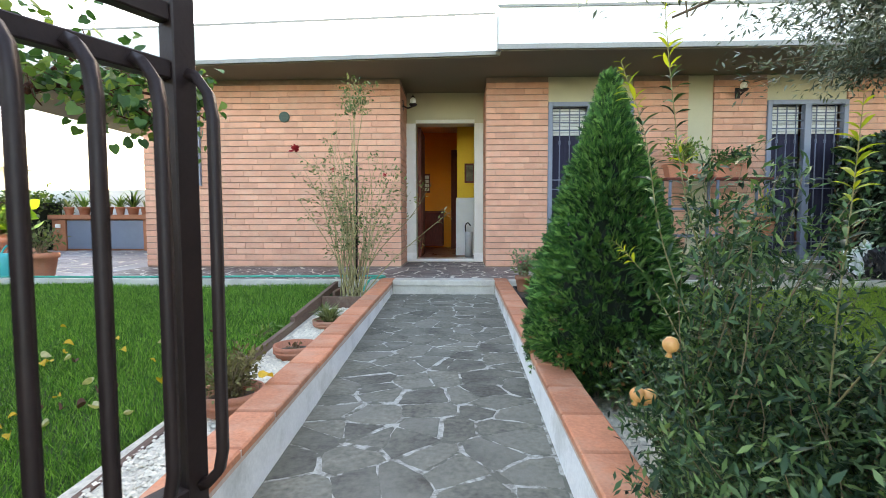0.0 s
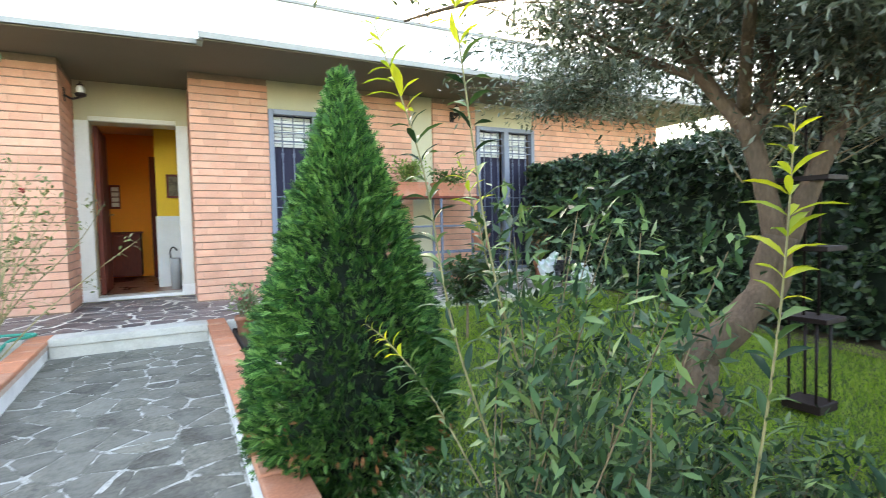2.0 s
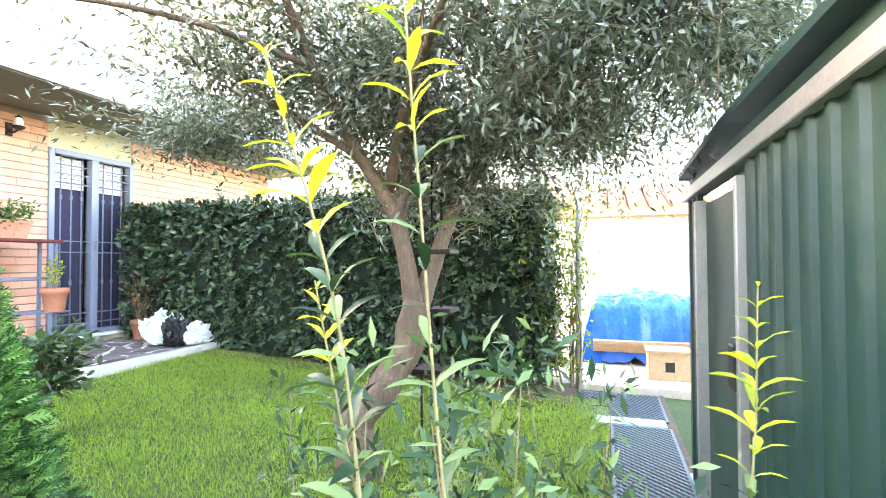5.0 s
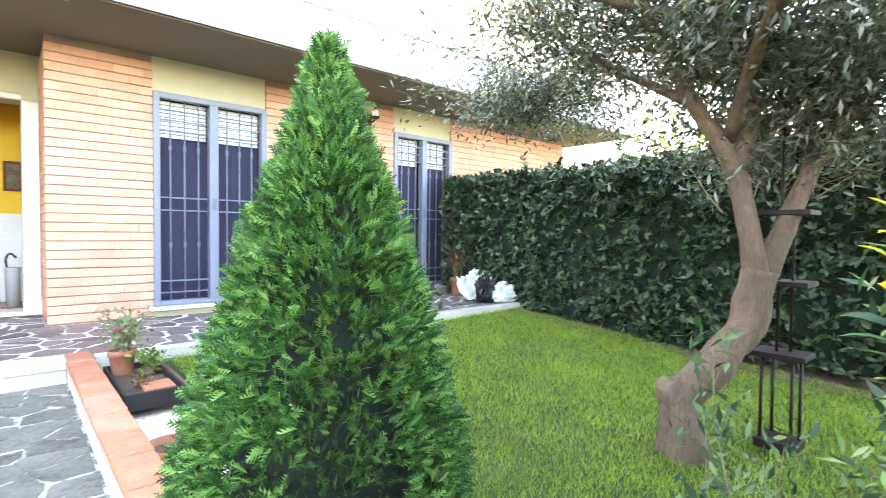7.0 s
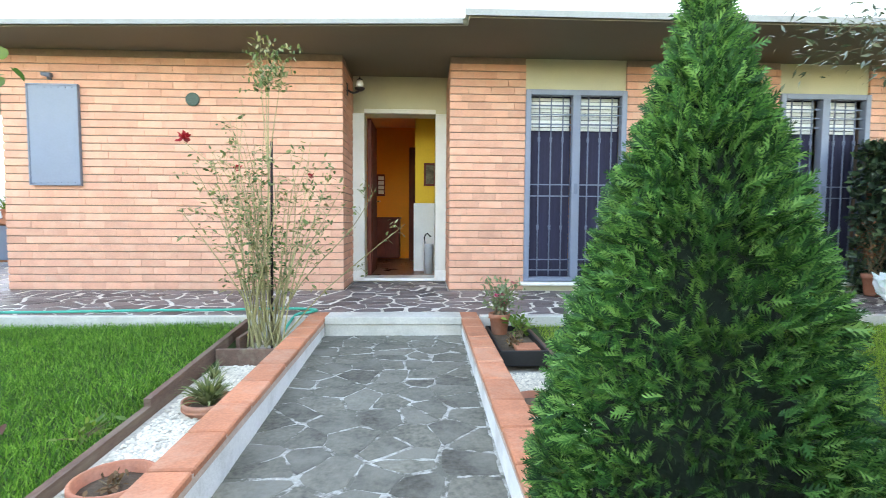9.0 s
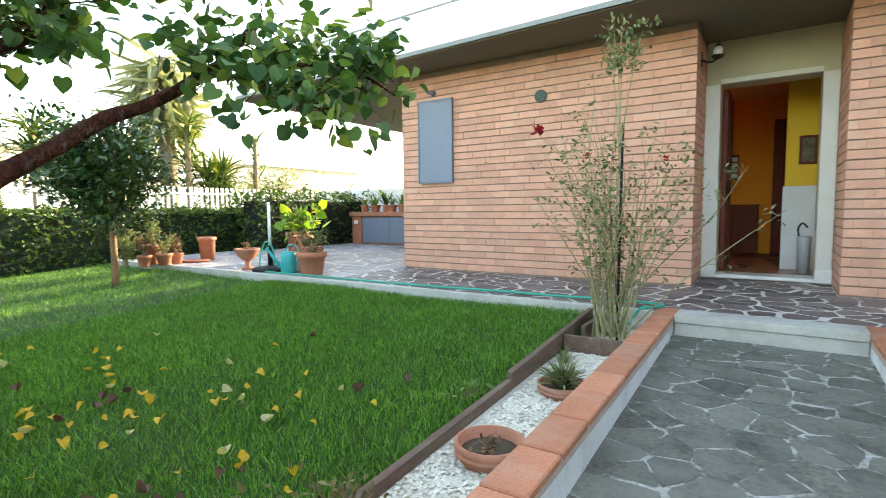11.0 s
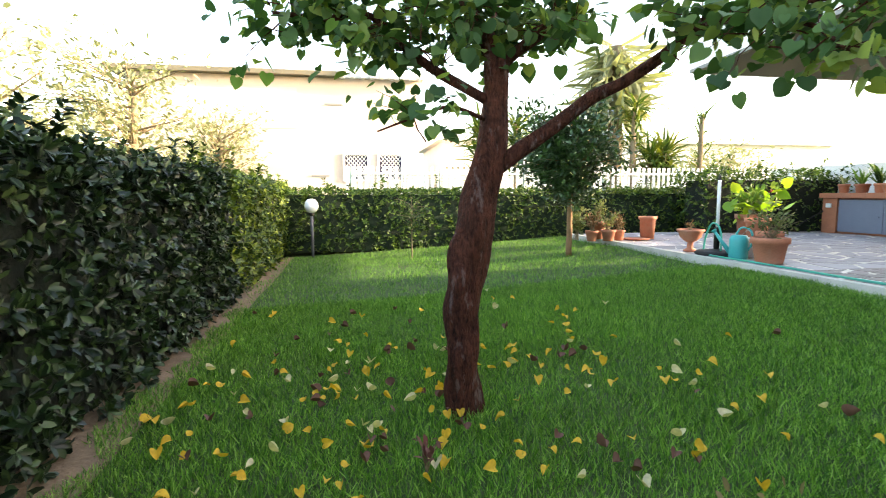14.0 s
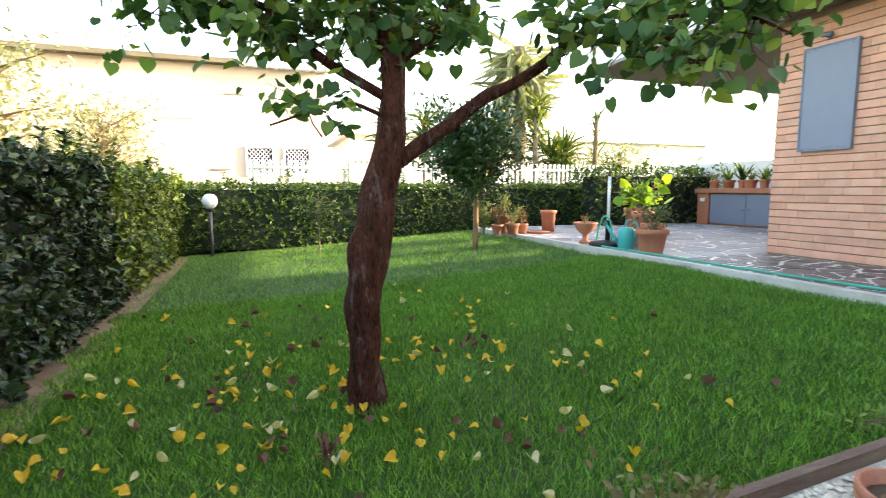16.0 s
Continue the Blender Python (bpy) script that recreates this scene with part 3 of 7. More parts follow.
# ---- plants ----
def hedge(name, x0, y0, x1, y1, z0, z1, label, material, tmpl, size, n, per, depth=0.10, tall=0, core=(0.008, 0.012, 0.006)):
    """A clipped hedge: a core box with inner shade in its near-black colour and a shell of leaf clusters with stray
    shoots on top.
    """
    h = thing(name, (0.5 * (x0 + x1), 0.5 * (y0 + y1), z0), label, "hedge")
    cx, cy = 0.5 * (x0 + x1), 0.5 * (y0 + y1)
    # box coloured near-black, standing for the shade seen through gaps in the leaves
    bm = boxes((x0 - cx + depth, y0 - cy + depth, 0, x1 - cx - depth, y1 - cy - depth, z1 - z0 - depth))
    part("core", bm, mat(name + "_core_shade", core, 0.95, 0.6, 9, 40, 0.8), h)
    # clusters over the five open faces
    ax, ay, az = x1 - x0, y1 - y0, z1 - z0
    areas = np.array([ay * az, ay * az, ax * az, ax * az, ax * ay])
    face = RNG.choice(5, n, p=areas / areas.sum())
    u, v = RNG.random(n), RNG.random(n)
    P, N = np.zeros((n, 3)), np.zeros((n, 3))
    for f, (axis, s) in enumerate(((0, -1), (0, 1), (1, -1), (1, 1), (2, 1))):
        k = face == f
        N[k, axis] = s
        if axis == 0:
            P[k] = np.stack([np.full(k.sum(), s * ax / 2), (u[k] - 0.5) * ay, v[k] * az], 1)
        elif axis == 1:
            P[k] = np.stack([(u[k] - 0.5) * ax, np.full(k.sum(), s * ay / 2), v[k] * az], 1)
        else:
            P[k] = np.stack([(u[k] - 0.5) * ax, (v[k] - 0.5) * ay, np.full(k.sum(), az)], 1)
    lump = np.array([noise.noise(Vector(p * 1.6)) * 0.7 + noise.noise(Vector(p * 5)) * 0.5 for p in P])
    P += N * (lump * depth * 0.9 - RNG.random(n) ** 1.3 * depth * 1.9)[:, None]
    P[:, 2] = np.maximum(P[:, 2], 0.03)
    D = unit(N + np.array([0, 0, 0.45]) + RNG.normal(0, 0.55, (n, 3)))
    if tall:
        t = RNG.choice(np.flatnonzero(face == 4), tall, replace=False)
        steps = 7
        tp = np.repeat(P[t], steps, 0) + np.tile(np.linspace(0.0, 1, steps), tall)[:, None] * np.repeat(np.stack([RNG.normal(0, .06, tall), RNG.normal(0, .06, tall), RNG.uniform(.12, .3, tall)], 1), steps, 0)
        P, D = np.concatenate([P, tp]), np.concatenate([D, unit(np.array([0, 0, 1.0]) + RNG.normal(0, .4, (len(tp), 3)))])
        n = len(P)
    Pl, Al, Nl = np.repeat(P, per, 0), np.repeat(D, per, 0), None
    R = rand_dirs(n * per)
    side = unit(R - (R * Al).sum(1, keepdims=True) * Al)
    A = unit(Al * RNG.uniform(0.25, 0.9, (n * per, 1)) + side)
    Nl = unit(Al - (A * Al).sum(1, keepdims=True) * A + RNG.normal(0, 0.25, (n * per, 3)))
    me = scatter(name, tmpl, Pl, A, Nl, size * RNG.uniform(0.6, 1.25, n * per))
    fo = part("foliage", me, material, h)
    return h


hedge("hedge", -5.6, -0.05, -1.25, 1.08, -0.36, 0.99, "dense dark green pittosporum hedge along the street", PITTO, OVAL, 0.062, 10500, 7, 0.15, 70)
# same hedge farther off; its sunlight is painted as lighter, yellower leaves
hedge("hedge", -10.6, -0.05, -5.5, 1.10, -0.36, 0.97, "far stretch of the street hedge, sunlight put into its yellow-green leaf colour", leaf_mat("sunlit_hedge_leaf", [(0.014, 0.034, 0.008), (0.038, 0.078, 0.013), (0.095, 0.145, 0.02), (0.23, 0.27, 0.036)], 0.4, 0.2, 0.3), OVAL, 0.072, 5500, 7, 0.12, 36)
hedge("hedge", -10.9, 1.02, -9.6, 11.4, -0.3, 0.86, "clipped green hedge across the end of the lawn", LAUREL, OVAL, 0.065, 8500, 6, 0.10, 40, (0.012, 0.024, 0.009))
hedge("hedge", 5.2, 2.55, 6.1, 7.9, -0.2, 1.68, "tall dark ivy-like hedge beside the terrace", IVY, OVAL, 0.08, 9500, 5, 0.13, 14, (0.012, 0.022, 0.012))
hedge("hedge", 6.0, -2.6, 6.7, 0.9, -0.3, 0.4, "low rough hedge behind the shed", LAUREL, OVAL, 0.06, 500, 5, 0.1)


def branches(bm, limbs, sides=8, wobble=0.25):
    for pts, r0, r1 in limbs:
        p = smooth_path(pts, 5)
        tube(bm, p, list(np.linspace(r0, r1, len(p))), sides, True, wobble)
    return bm


def crown_twigs(starts, count, length, r, seed, up=0.3, keep=lambda p: True):
    """Thin random twigs leaving the limbs; returns the mesh and points with directions along them."""
    rs, bm, tips = random.Random(seed), bmesh.new(), []
    for _ in range(count):
        s = Vector(rs.choice(starts)) + Vector((rs.gauss(0, .05), rs.gauss(0, .05), rs.gauss(0, .05)))
        d = Vector((rs.gauss(0, 1), rs.gauss(0, 1), rs.gauss(up, 0.6))).normalized()
        pts, own = [s], []
        L = length * rs.uniform(0.5, 1.2)
        for i in range(5):
            d = (d + Vector((rs.gauss(0, .25), rs.gauss(0, .25), rs.gauss(-0.08, .2)))).normalized()
            pts.append(pts[-1] + d * L / 5)
            own.append((pts[-1].copy(), d.copy()))
        if not all(keep(q) for q in pts[3:]):
            continue
        tips += own
        tube(bm, pts, [r, r * .8, r * .6, r * .5, r * .35, r * .2], 5, False)
    return bm, tips


def leaves_on(tips, per, spread, tmpl, size, droop=0.3, follow=1.0):
    P = np.repeat(np.array([t[0] for t in tips]), per, 0)
    Dv = np.repeat(np.array([t[1] for t in tips]), per, 0)
    n = len(P)
    P = P + RNG.normal(0, spread, (n, 3))
    A = unit(Dv * follow + rand_dirs(n) + np.array([0, 0, -droop]))
    N = unit(np.array([0, 0, 1.0]) + RNG.normal(0, .55, (n, 3)))
    return scatter("leaves", tmpl, P, A, N, size * RNG.uniform(0.55, 1.2, n))


# lawn tree with heart-shaped leaves
TB = Vector((-2.42, 2.82, ground_z(-2.42, 2.82)))
tree = thing("tree", (*TB, 0, 0, 0), "leaning tree with red-brown bark and heart-shaped leaves on the lawn", "tree")
loc = lambda p: tuple(Vector(p) - TB)
bm = bmesh.new()
trunk = smooth_path([loc(p) for p in ((-2.42, 2.81, -0.40), (-2.42, 2.81, -0.26), (-2.43, 2.797, 0.04), (-2.44, 2.82, 0.33), (-2.45, 2.855, 0.60), (-2.46, 2.93, 0.87), (-2.48, 2.975, 1.14), (-2.50, 2.985, 1.40))], 8)
tr = [0.115, 0.085, 0.076, 0.086, 0.096, 0.080, 0.064, 0.066]
tube(bm, trunk, list(np.interp(np.linspace(0, 7, len(trunk)), range(8), tr)), 26, True, 0.34)
# a swelling of old bark on one side of the trunk
swell = smooth_path([loc(p) for p in ((-2.42, 2.80, 0.18), (-2.40, 2.79, 0.34), (-2.42, 2.80, 0.52), (-2.45, 2.85, 0.74))], 6)
tube(bm, swell, list(np.interp(np.linspace(0, 3, len(swell)), range(4), [0.03, 0.062, 0.066, 0.03])), 16, True, 0.5)
part("trunk", bm, REDBARK, tree)
BOUGHS = [([(-2.48, 2.93, 1.20), (-2.50, 2.73, 1.305), (-2.50, 2.61, 1.38), (-2.51, 2.48, 1.49), (-2.53, 2.38, 1.57), (-2.56, 2.2, 1.56), (-2.6, 1.95, 1.58)], 0.026, 0.011),
         ([(-2.45, 2.98, 0.88), (-2.45, 3.10, 0.97), (-2.44, 3.28, 1.09), (-2.43, 3.44, 1.215), (-2.41, 3.60, 1.29), (-2.38, 3.79, 1.42), (-2.3, 3.92, 1.54), (-2.15, 4.05, 1.75)], 0.042, 0.020),
         ([(-2.50, 2.985, 1.38), (-2.50, 2.89, 1.55), (-2.52, 2.80, 1.75), (-2.6, 2.7, 2.2), (-2.65, 2.6, 2.7)], 0.046, 0.014),
         ([(-2.50, 3.0, 1.36), (-2.49, 3.10, 1.45), (-2.48, 3.2, 1.52), (-2.46, 3.28, 1.68), (-2.4, 3.4, 2.2)], 0.032, 0.012),
         ([(-2.41, 3.66, 1.33), (-2.1, 3.76, 1.45), (-1.88, 3.86, 1.43), (-1.68, 3.90, 1.34), (-1.5, 3.86, 1.2)], 0.017, 0.006),
         ([(-2.1, 3.76, 1.45), (-1.88, 4.06, 1.50), (-1.66, 4.26, 1.46), (-1.52, 4.36, 1.36)], 0.012, 0.005),
         ([(-2.46, 2.93, 1.10), (-2.36, 2.74, 1.14), (-2.33, 2.60, 1.10), (-2.30, 2.40, 1.02)], 0.011, 0.004),
         ([(-2.50, 2.95, 1.42), (-2.9, 3.1, 1.8), (-3.3, 3.3, 2.1)], 0.03, 0.01), ([(-2.52, 2.85, 1.62), (-2.3, 2.7, 1.9), (-2.0, 2.45, 2.15)], 0.025, 0.01)]
BOUGHS = [([loc(p) for p in a], b, c) for a, b, c in BOUGHS]
part("limb", branches(bmesh.new(), BOUGHS, 9, 0.2), REDBARK, tree)
starts = [p for a, b, c in BOUGHS for p in smooth_path(a, 6)[5:]]
def crown_room(q):
    w = q + TB
    if w.x > -1.35 or w.z < (1.36 if w.x < -2.0 else 1.04):
        return 2.2 < w.y < 2.7 and 0.86 < w.z < 1.2 and -2.6 < w.x < -2.0
    return not (w.y > 3.0 and w.x < -2.2 and w.z < 1.18 + (w.y - 2.95) * 0.62)


bm, tips = crown_twigs(starts, 300, 0.36, 0.0042, 3, keep=crown_room)
low = [t for t in tips if crown_room(t[0])]
tagged(part("twig", bm, REDBARK, tree), kind="stuff")
part("leaves", leaves_on(low, 3, 0.045, HEART, 0.064, 0.5), BIGLEAF, tree)

# olive
OB = Vector((3.0, 3.38, -0.27))
olive = thing("olive_tree", tuple(OB), "old olive tree with a bent trunk and grey-green leaves", "tree")
loc = lambda p: tuple(Vector(p) - OB)
bm = bmesh.new()
trunk = smooth_path([loc(p) for p in ((3.02, 3.38, -0.35), (3.0, 3.38, -0.2), (2.98, 3.40, 0.0), (3.05, 3.34, 0.12), (3.15, 3.27, 0.24), (3.26, 3.19, 0.43), (3.32, 3.15, 0.70))], 8)
tube(bm, trunk, list(np.interp(np.linspace(0, 6, len(trunk)), range(7), [0.16, 0.115, 0.10, 0.095, 0.085, 0.085, 0.09])), 20, True, 0.4)
tube(bm, [loc(p) for p in ((3.0, 3.39, -0.1), (2.95, 3.43, 0.06), (2.93, 3.45, 0.10))], [0.10, 0.075, 0.06], 14, True, 0.3)
part("trunk", bm, OLIVEBARK, olive)
part("cut_scar", lathe(bmesh.new(), [(0.02, 0), (0.045, 0.004), (0.05, 0.012), (0.03, 0.02)], 12), TWIG, olive, "dark round pruning scar", Matrix.Translation(loc((2.915, 3.45, 0.09))) @ pose(0, 0, 0, 0, -60, 20))
OL = [([(3.32, 3.15, 0.62), (3.28, 3.19, 0.9), (3.22, 3.26, 1.25), (3.05, 3.4, 1.58), (2.7, 3.5, 2.0), (2.3, 3.5, 2.4)], 0.07, 0.02),
      ([(3.22, 3.25, 1.22), (3.3, 3.2, 1.6), (3.3, 3.3, 2.0), (3.2, 3.5, 2.6)], 0.05, 0.016),
      ([(3.34, 3.14, 0.66), (3.45, 3.05, 1.0), (3.6, 2.93, 1.43), (3.7, 2.7, 1.85), (3.6, 2.3, 2.3)], 0.065, 0.02),
      ([(3.55, 2.98, 1.3), (3.9, 3.1, 1.7), (4.3, 3.2, 2.1)], 0.04, 0.015),
      ([(3.2, 3.28, 1.4), (2.8, 3.0, 1.8), (2.3, 2.6, 2.1), (1.9, 2.3, 2.3)], 0.035, 0.012),
      ([(3.65, 2.8, 1.7), (3.2, 2.3, 2.0), (2.6, 1.8, 2.2)], 0.03, 0.012), ([(3.05, 3.4, 1.58), (2.9, 3.9, 1.9), (2.8, 4.3, 2.2)], 0.03, 0.01),
      ([(2.7, 3.5, 2.0), (2.25, 3.75, 2.05), (1.8, 3.9, 1.98), (1.45, 3.95, 1.85)], 0.02, 0.006), ([(4.0, 3.1, 1.8), (3.8, 4.2, 2.1), (3.5, 4.9, 1.92), (3.35, 5.2, 1.8)], 0.012, 0.004), ([(2.9, 2.1, 2.1), (2.5, 1.4, 2.2), (2.2, 0.9, 2.1)], 0.02, 0.008),
      ([(3.6, 2.4, 2.2), (3.7, 1.7, 2.3), (3.7, 1.0, 2.2)], 0.02, 0.008), ([(2.3, 2.6, 2.1), (1.9, 2.9, 2.25), (1.5, 3.2, 2.3), (1.2, 3.0, 2.2)], 0.02, 0.008), ([(1.9, 2.3, 2.3), (1.6, 1.9, 2.2), (1.4, 1.6, 2.1)], 0.015, 0.007),
      ([(3.9, 3.1, 1.7), (4.3, 2.6, 1.95), (4.6, 2.0, 2.1)], 0.025, 0.01)]
OL = [([loc(p) for p in a], b, c) for a, b, c in OL]
part("limb", branches(bmesh.new(), OL, 10, 0.25), OLIVEBARK, olive)
starts = [p for a, b, c in OL for p in smooth_path(a, 6)[8:]]
def olive_room(p):
    q = Vector(p) + OB
    low = 1.30 if q.x > 3.3 and q.y < 4.6 else (1.5 if q.y < 3.4 else 1.8) if q.x > 2.2 else (1.75 if q.y < 2.4 else 2.03)
    if q.x < 2.4 and noise.noise(q * 2.2) < 0.02:
        return False
    return q.z > low and q.x > 1.0 and (q - Vector((0.35, 2.1, 0.9))).length > 0.95


starts += [p for p in starts if (p + OB).y < 2.4 and (p + OB).x > 2.4]
bm, tips = crown_twigs(starts, 1750, 0.85, 0.005, 5, 0.12, olive_room)
part("twig", bm, TWIG, olive)
part("leaves", leaves_on(tips, 20, 0.08, LANCE, 0.064, 0.1), OLIVELEAF, olive)


# a flat conifer spray: branchlets set alternately along a bent axis
FAN = ([(k / 10, 0, 0.10 * (k / 10) ** 2) for k in range(10)]
       + [((k + 0.5) / 10 + 0.24 * w, sg * 0.28 * w, 0.10) for k, sg, w in ((1, 1, 0.8), (2, -1, 0.95), (3, 1, 1.0), (4, -1, 0.95), (5, 1, 0.85), (6, -1, 0.75), (7, 1, 0.6), (8, -1, 0.45))] + [(1.0, 0.04, 0.11)],
       [(k - 1, k + 1, 9 + k) if k % 2 else (k + 1, k - 1, 9 + k) for k in range(1, 9)] + [(7, 9, 18)])


def thuja(at, h, r):
    """A cone of flat scaly sprays standing out in tufts over a thin trunk."""
    th = thing("conifer", at, "dense cone-shaped green thuja in the pebble bed", "conifer")
    part("trunk", tube(bmesh.new(), [(0, 0, -0.05), (0, 0, h * 0.6)], [0.035, 0.012], 10), TWIG, th)
    prof = lambda q: np.interp(q, [0, 0.06, 0.16, 0.3, 0.5, 0.7, 0.85, 0.93, 1.0], [0.66, 0.90, 1.0, 0.96, 0.76, 0.50, 0.30, 0.18, 0.03]) * r
    # inner cone painted near-black: the shade deep between the sprays
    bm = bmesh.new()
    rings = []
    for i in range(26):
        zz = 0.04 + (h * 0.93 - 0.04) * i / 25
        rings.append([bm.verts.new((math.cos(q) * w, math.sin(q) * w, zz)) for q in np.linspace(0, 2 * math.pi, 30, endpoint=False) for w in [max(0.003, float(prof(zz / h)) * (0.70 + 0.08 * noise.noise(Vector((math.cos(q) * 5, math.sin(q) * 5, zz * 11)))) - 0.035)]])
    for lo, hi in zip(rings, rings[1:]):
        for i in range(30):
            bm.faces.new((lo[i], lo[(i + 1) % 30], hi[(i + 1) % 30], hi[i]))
    part("core", bm, mat("conifer_inner_shade", (0.006, 0.014, 0.006), 0.95, 0.6, 25, 80, 0.6), th)
    nc, per = 5200, 5
    u = RNG.random(nc) ** 1.4
    z = 0.05 + u * (h - 0.07)
    a = RNG.uniform(0, 2 * math.pi, nc)
    lump = np.array([0.07 * noise.noise(Vector((math.cos(q) * 2.4, math.sin(q) * 2.4, zz * 4))) + 0.13 * noise.noise(Vector((math.cos(q) * 6, math.sin(q) * 6, zz * 13))) for q, zz in zip(a, z)])
    rad = prof(z / h) * (1 + lump) - 0.045 - 0.045 * RNG.random(nc) ** 2
    rad = np.maximum(rad, 0.004)
    C = np.stack([rad * np.cos(a), rad * np.sin(a), z], 1)
    steep = np.interp(z / h, [0, 0.6, 1.0], [0.35, 0.7, 2.2])
    out = unit(np.stack([np.cos(a), np.sin(a), steep], 1) + RNG.normal(0, 0.22, (nc, 3)))
    flat = unit(np.cross(out, np.array([0, 0, 1.0]) + RNG.normal(0, 0.8, (nc, 3))))
    spread = np.cross(flat, out)
    C, out, flat, spread = (np.repeat(q, per, 0) for q in (C, out, flat, spread))
    n = nc * per
    f, g = RNG.uniform(-1, 1, n)[:, None], RNG.random(n)[:, None]
    P = C + out * (0.026 * g) + spread * f * 0.013 + flat * RNG.normal(0, 0.009, (n, 1))
    A = unit(out + spread * f * 0.8 + rand_dirs(n) * 0.3)
    N = unit(flat + rand_dirs(n) * 0.5)
    part("foliage", scatter("foliage", FAN, P, A, N, 0.048 * RNG.uniform(0.6, 1.3, n)), THUJA, th)
    # a few withered sprays low down
    k = 60
    aw = RNG.normal(-1.75, 0.5, k)
    zw = 0.22 + RNG.normal(0, 0.06, k)
    rw = prof(zw / h) - 0.012
    Pw = np.stack([rw * np.cos(aw), rw * np.sin(aw), zw], 1)
    tagged(part("dry_spray", scatter("dry_spray", FAN, Pw, np.stack([np.cos(aw), np.sin(aw), np.full(k, -0.2)], 1) + RNG.normal(0, .3, (k, 3)), rand_dirs(k), 0.04), leaf_mat("withered_spray", [(0.22, 0.08, 0.03), (0.32, 0.15, 0.06)], 0.8, 0.1), th, "withered orange-brown sprays"), kind="stuff")
    return th


thuja((0.98, 3.53, -0.2), 1.60, 0.41)

# pomegranate shrub with long young shoots
PB = Vector((0.95, 2.15, -0.24))
pome = thing("shrub", tuple(PB), "dense pomegranate shrub with narrow leaves and long pale shoots", "shrub")
rs, bm, tips = random.Random(11), bmesh.new(), []
for i in range(296):
    tall = 245 <= i < 270
    ang, lean = rs.uniform(0, 6.28), rs.uniform(0.02, 0.10) if tall else rs.uniform(0.1, 0.62)
    p = Vector((rs.uniform(-0.2, -0.08), rs.gauss(0.0, .05), 0)) if tall else Vector((rs.uniform(-0.08, 0.38), rs.gauss(-0.06, .15), 0))
    if i >= 270:
        p, lean = Vector((rs.uniform(0.06, 0.22), rs.uniform(0.2, 0.32), 0)), 0.15
    d = Vector((math.cos(ang) * lean, math.sin(ang) * lean, 1)).normalized()
    L, pts = rs.uniform(0.85, 1.12) if tall else rs.uniform(0.40, 0.74) * (1.38 if i >= 270 else 0.78 if p.y > 0.06 else 1), [p]
    for k in range(9):
        d = (d + Vector((rs.gauss(0, .06 if tall else .13), rs.gauss(0, .06 if tall else .13), rs.gauss(-0.02, .1)))).normalized()
        q = pts[-1] + d * L / 9
        if q.x + PB.x < 0.6:
            q.x, d.x = 0.6 - PB.x, abs(d.x)
        if q.x + PB.x < 0.78 and q.z < 0.24:
            q.x, d.x = 0.78 - PB.x, abs(d.x)
        if q.z > 0.66 and q.y + PB.y < 2.09 and q.x + PB.x > 0.8 and not tall:
            break
        if q.z > 0.5 and q.x + PB.x - 0.31 < 0.92 * (q.y + PB.y - 1.68):
            break
        pts.append(q)
        if k > 0:
            tips += [(q.copy(), d.copy())] * 2
    tube(bm, pts, list(np.linspace(0.0032, 0.0008, len(pts))), 4, False)
part("stem", bm, TWIG, pome)
part("leaves", leaves_on(tips, 17, 0.024, LANCE, 0.034, 0.0, 0.45), POME, pome)


def shoot(pts, pale, seed):
    """An arching shoot with crossed pairs of curved leaves, young and yellow towards its tip."""
    rs, pts = random.Random(seed), smooth_path([Vector(q) - PB for q in pts], 9)
    st = part("shoot", tube(bmesh.new(), pts, list(np.linspace(0.0023, 0.0008, len(pts))), 6, False), CANE, pome, "pale yellow-green young shoot")
    cum, gap, rows, turn = 0.0, 0.0, [], 0.3
    total = sum((b - a).length for a, b in zip(pts, pts[1:]))
    for a, b in zip(pts, pts[1:]):
        d = (b - a).normalized()
        cum, gap = cum + (b - a).length, gap + (b - a).length
        left = total - cum
        if gap < 0.015 or cum < 0.12:
            continue
        gap, turn = 0.0, turn + 1.57 + rs.gauss(0, .3)
        side = d.cross(Vector((math.cos(turn), math.sin(turn), 0.1))).normalized()
        for sg in (1, -1, 0.6)[:rs.choice((2, 3, 3))]:
            w = side * sg if sg != 0.6 else side.cross(d) * rs.choice((1, -1))
            ax = (w * rs.uniform(0.7, 1.1) + d * rs.uniform(0.35, 0.9) + Vector((0, 0, rs.uniform(-0.25, 0.15)))).normalized()
            size = (0.020 + 0.028 * min(1, left / 0.10)) * rs.uniform(0.65, 1.15)
            rows.append((b, ax, (d + Vector((rs.gauss(0, .2), rs.gauss(0, .2), rs.gauss(0, .2)))), size, left < pale))
    for nm, flag, mt, lb in (("shoot_leaves", True, SHOOT, "bright yellow-green young leaves"), ("old_leaves", False, POME, "narrow green leaves")):
        sel = [r for r in rows if r[4] == flag]
        if sel:
            part(nm, scatter(nm, YOUNG, np.array([r[0] for r in sel]), np.array([r[1] for r in sel]), np.array([r[2] for r in sel]), np.array([r[3] for r in sel])), mt, st, lb)


shoot([(0.86, 2.2, 0.3), (0.74, 2.2, 0.62), (0.69, 2.21, 0.9), (0.635, 2.235, 1.09)], 0.13, 1)
shoot([(0.9, 2.14, 0.35), (0.78, 2.15, 0.7), (0.735, 2.16, 1.0), (0.715, 2.17, 1.22)], 0.19, 2)
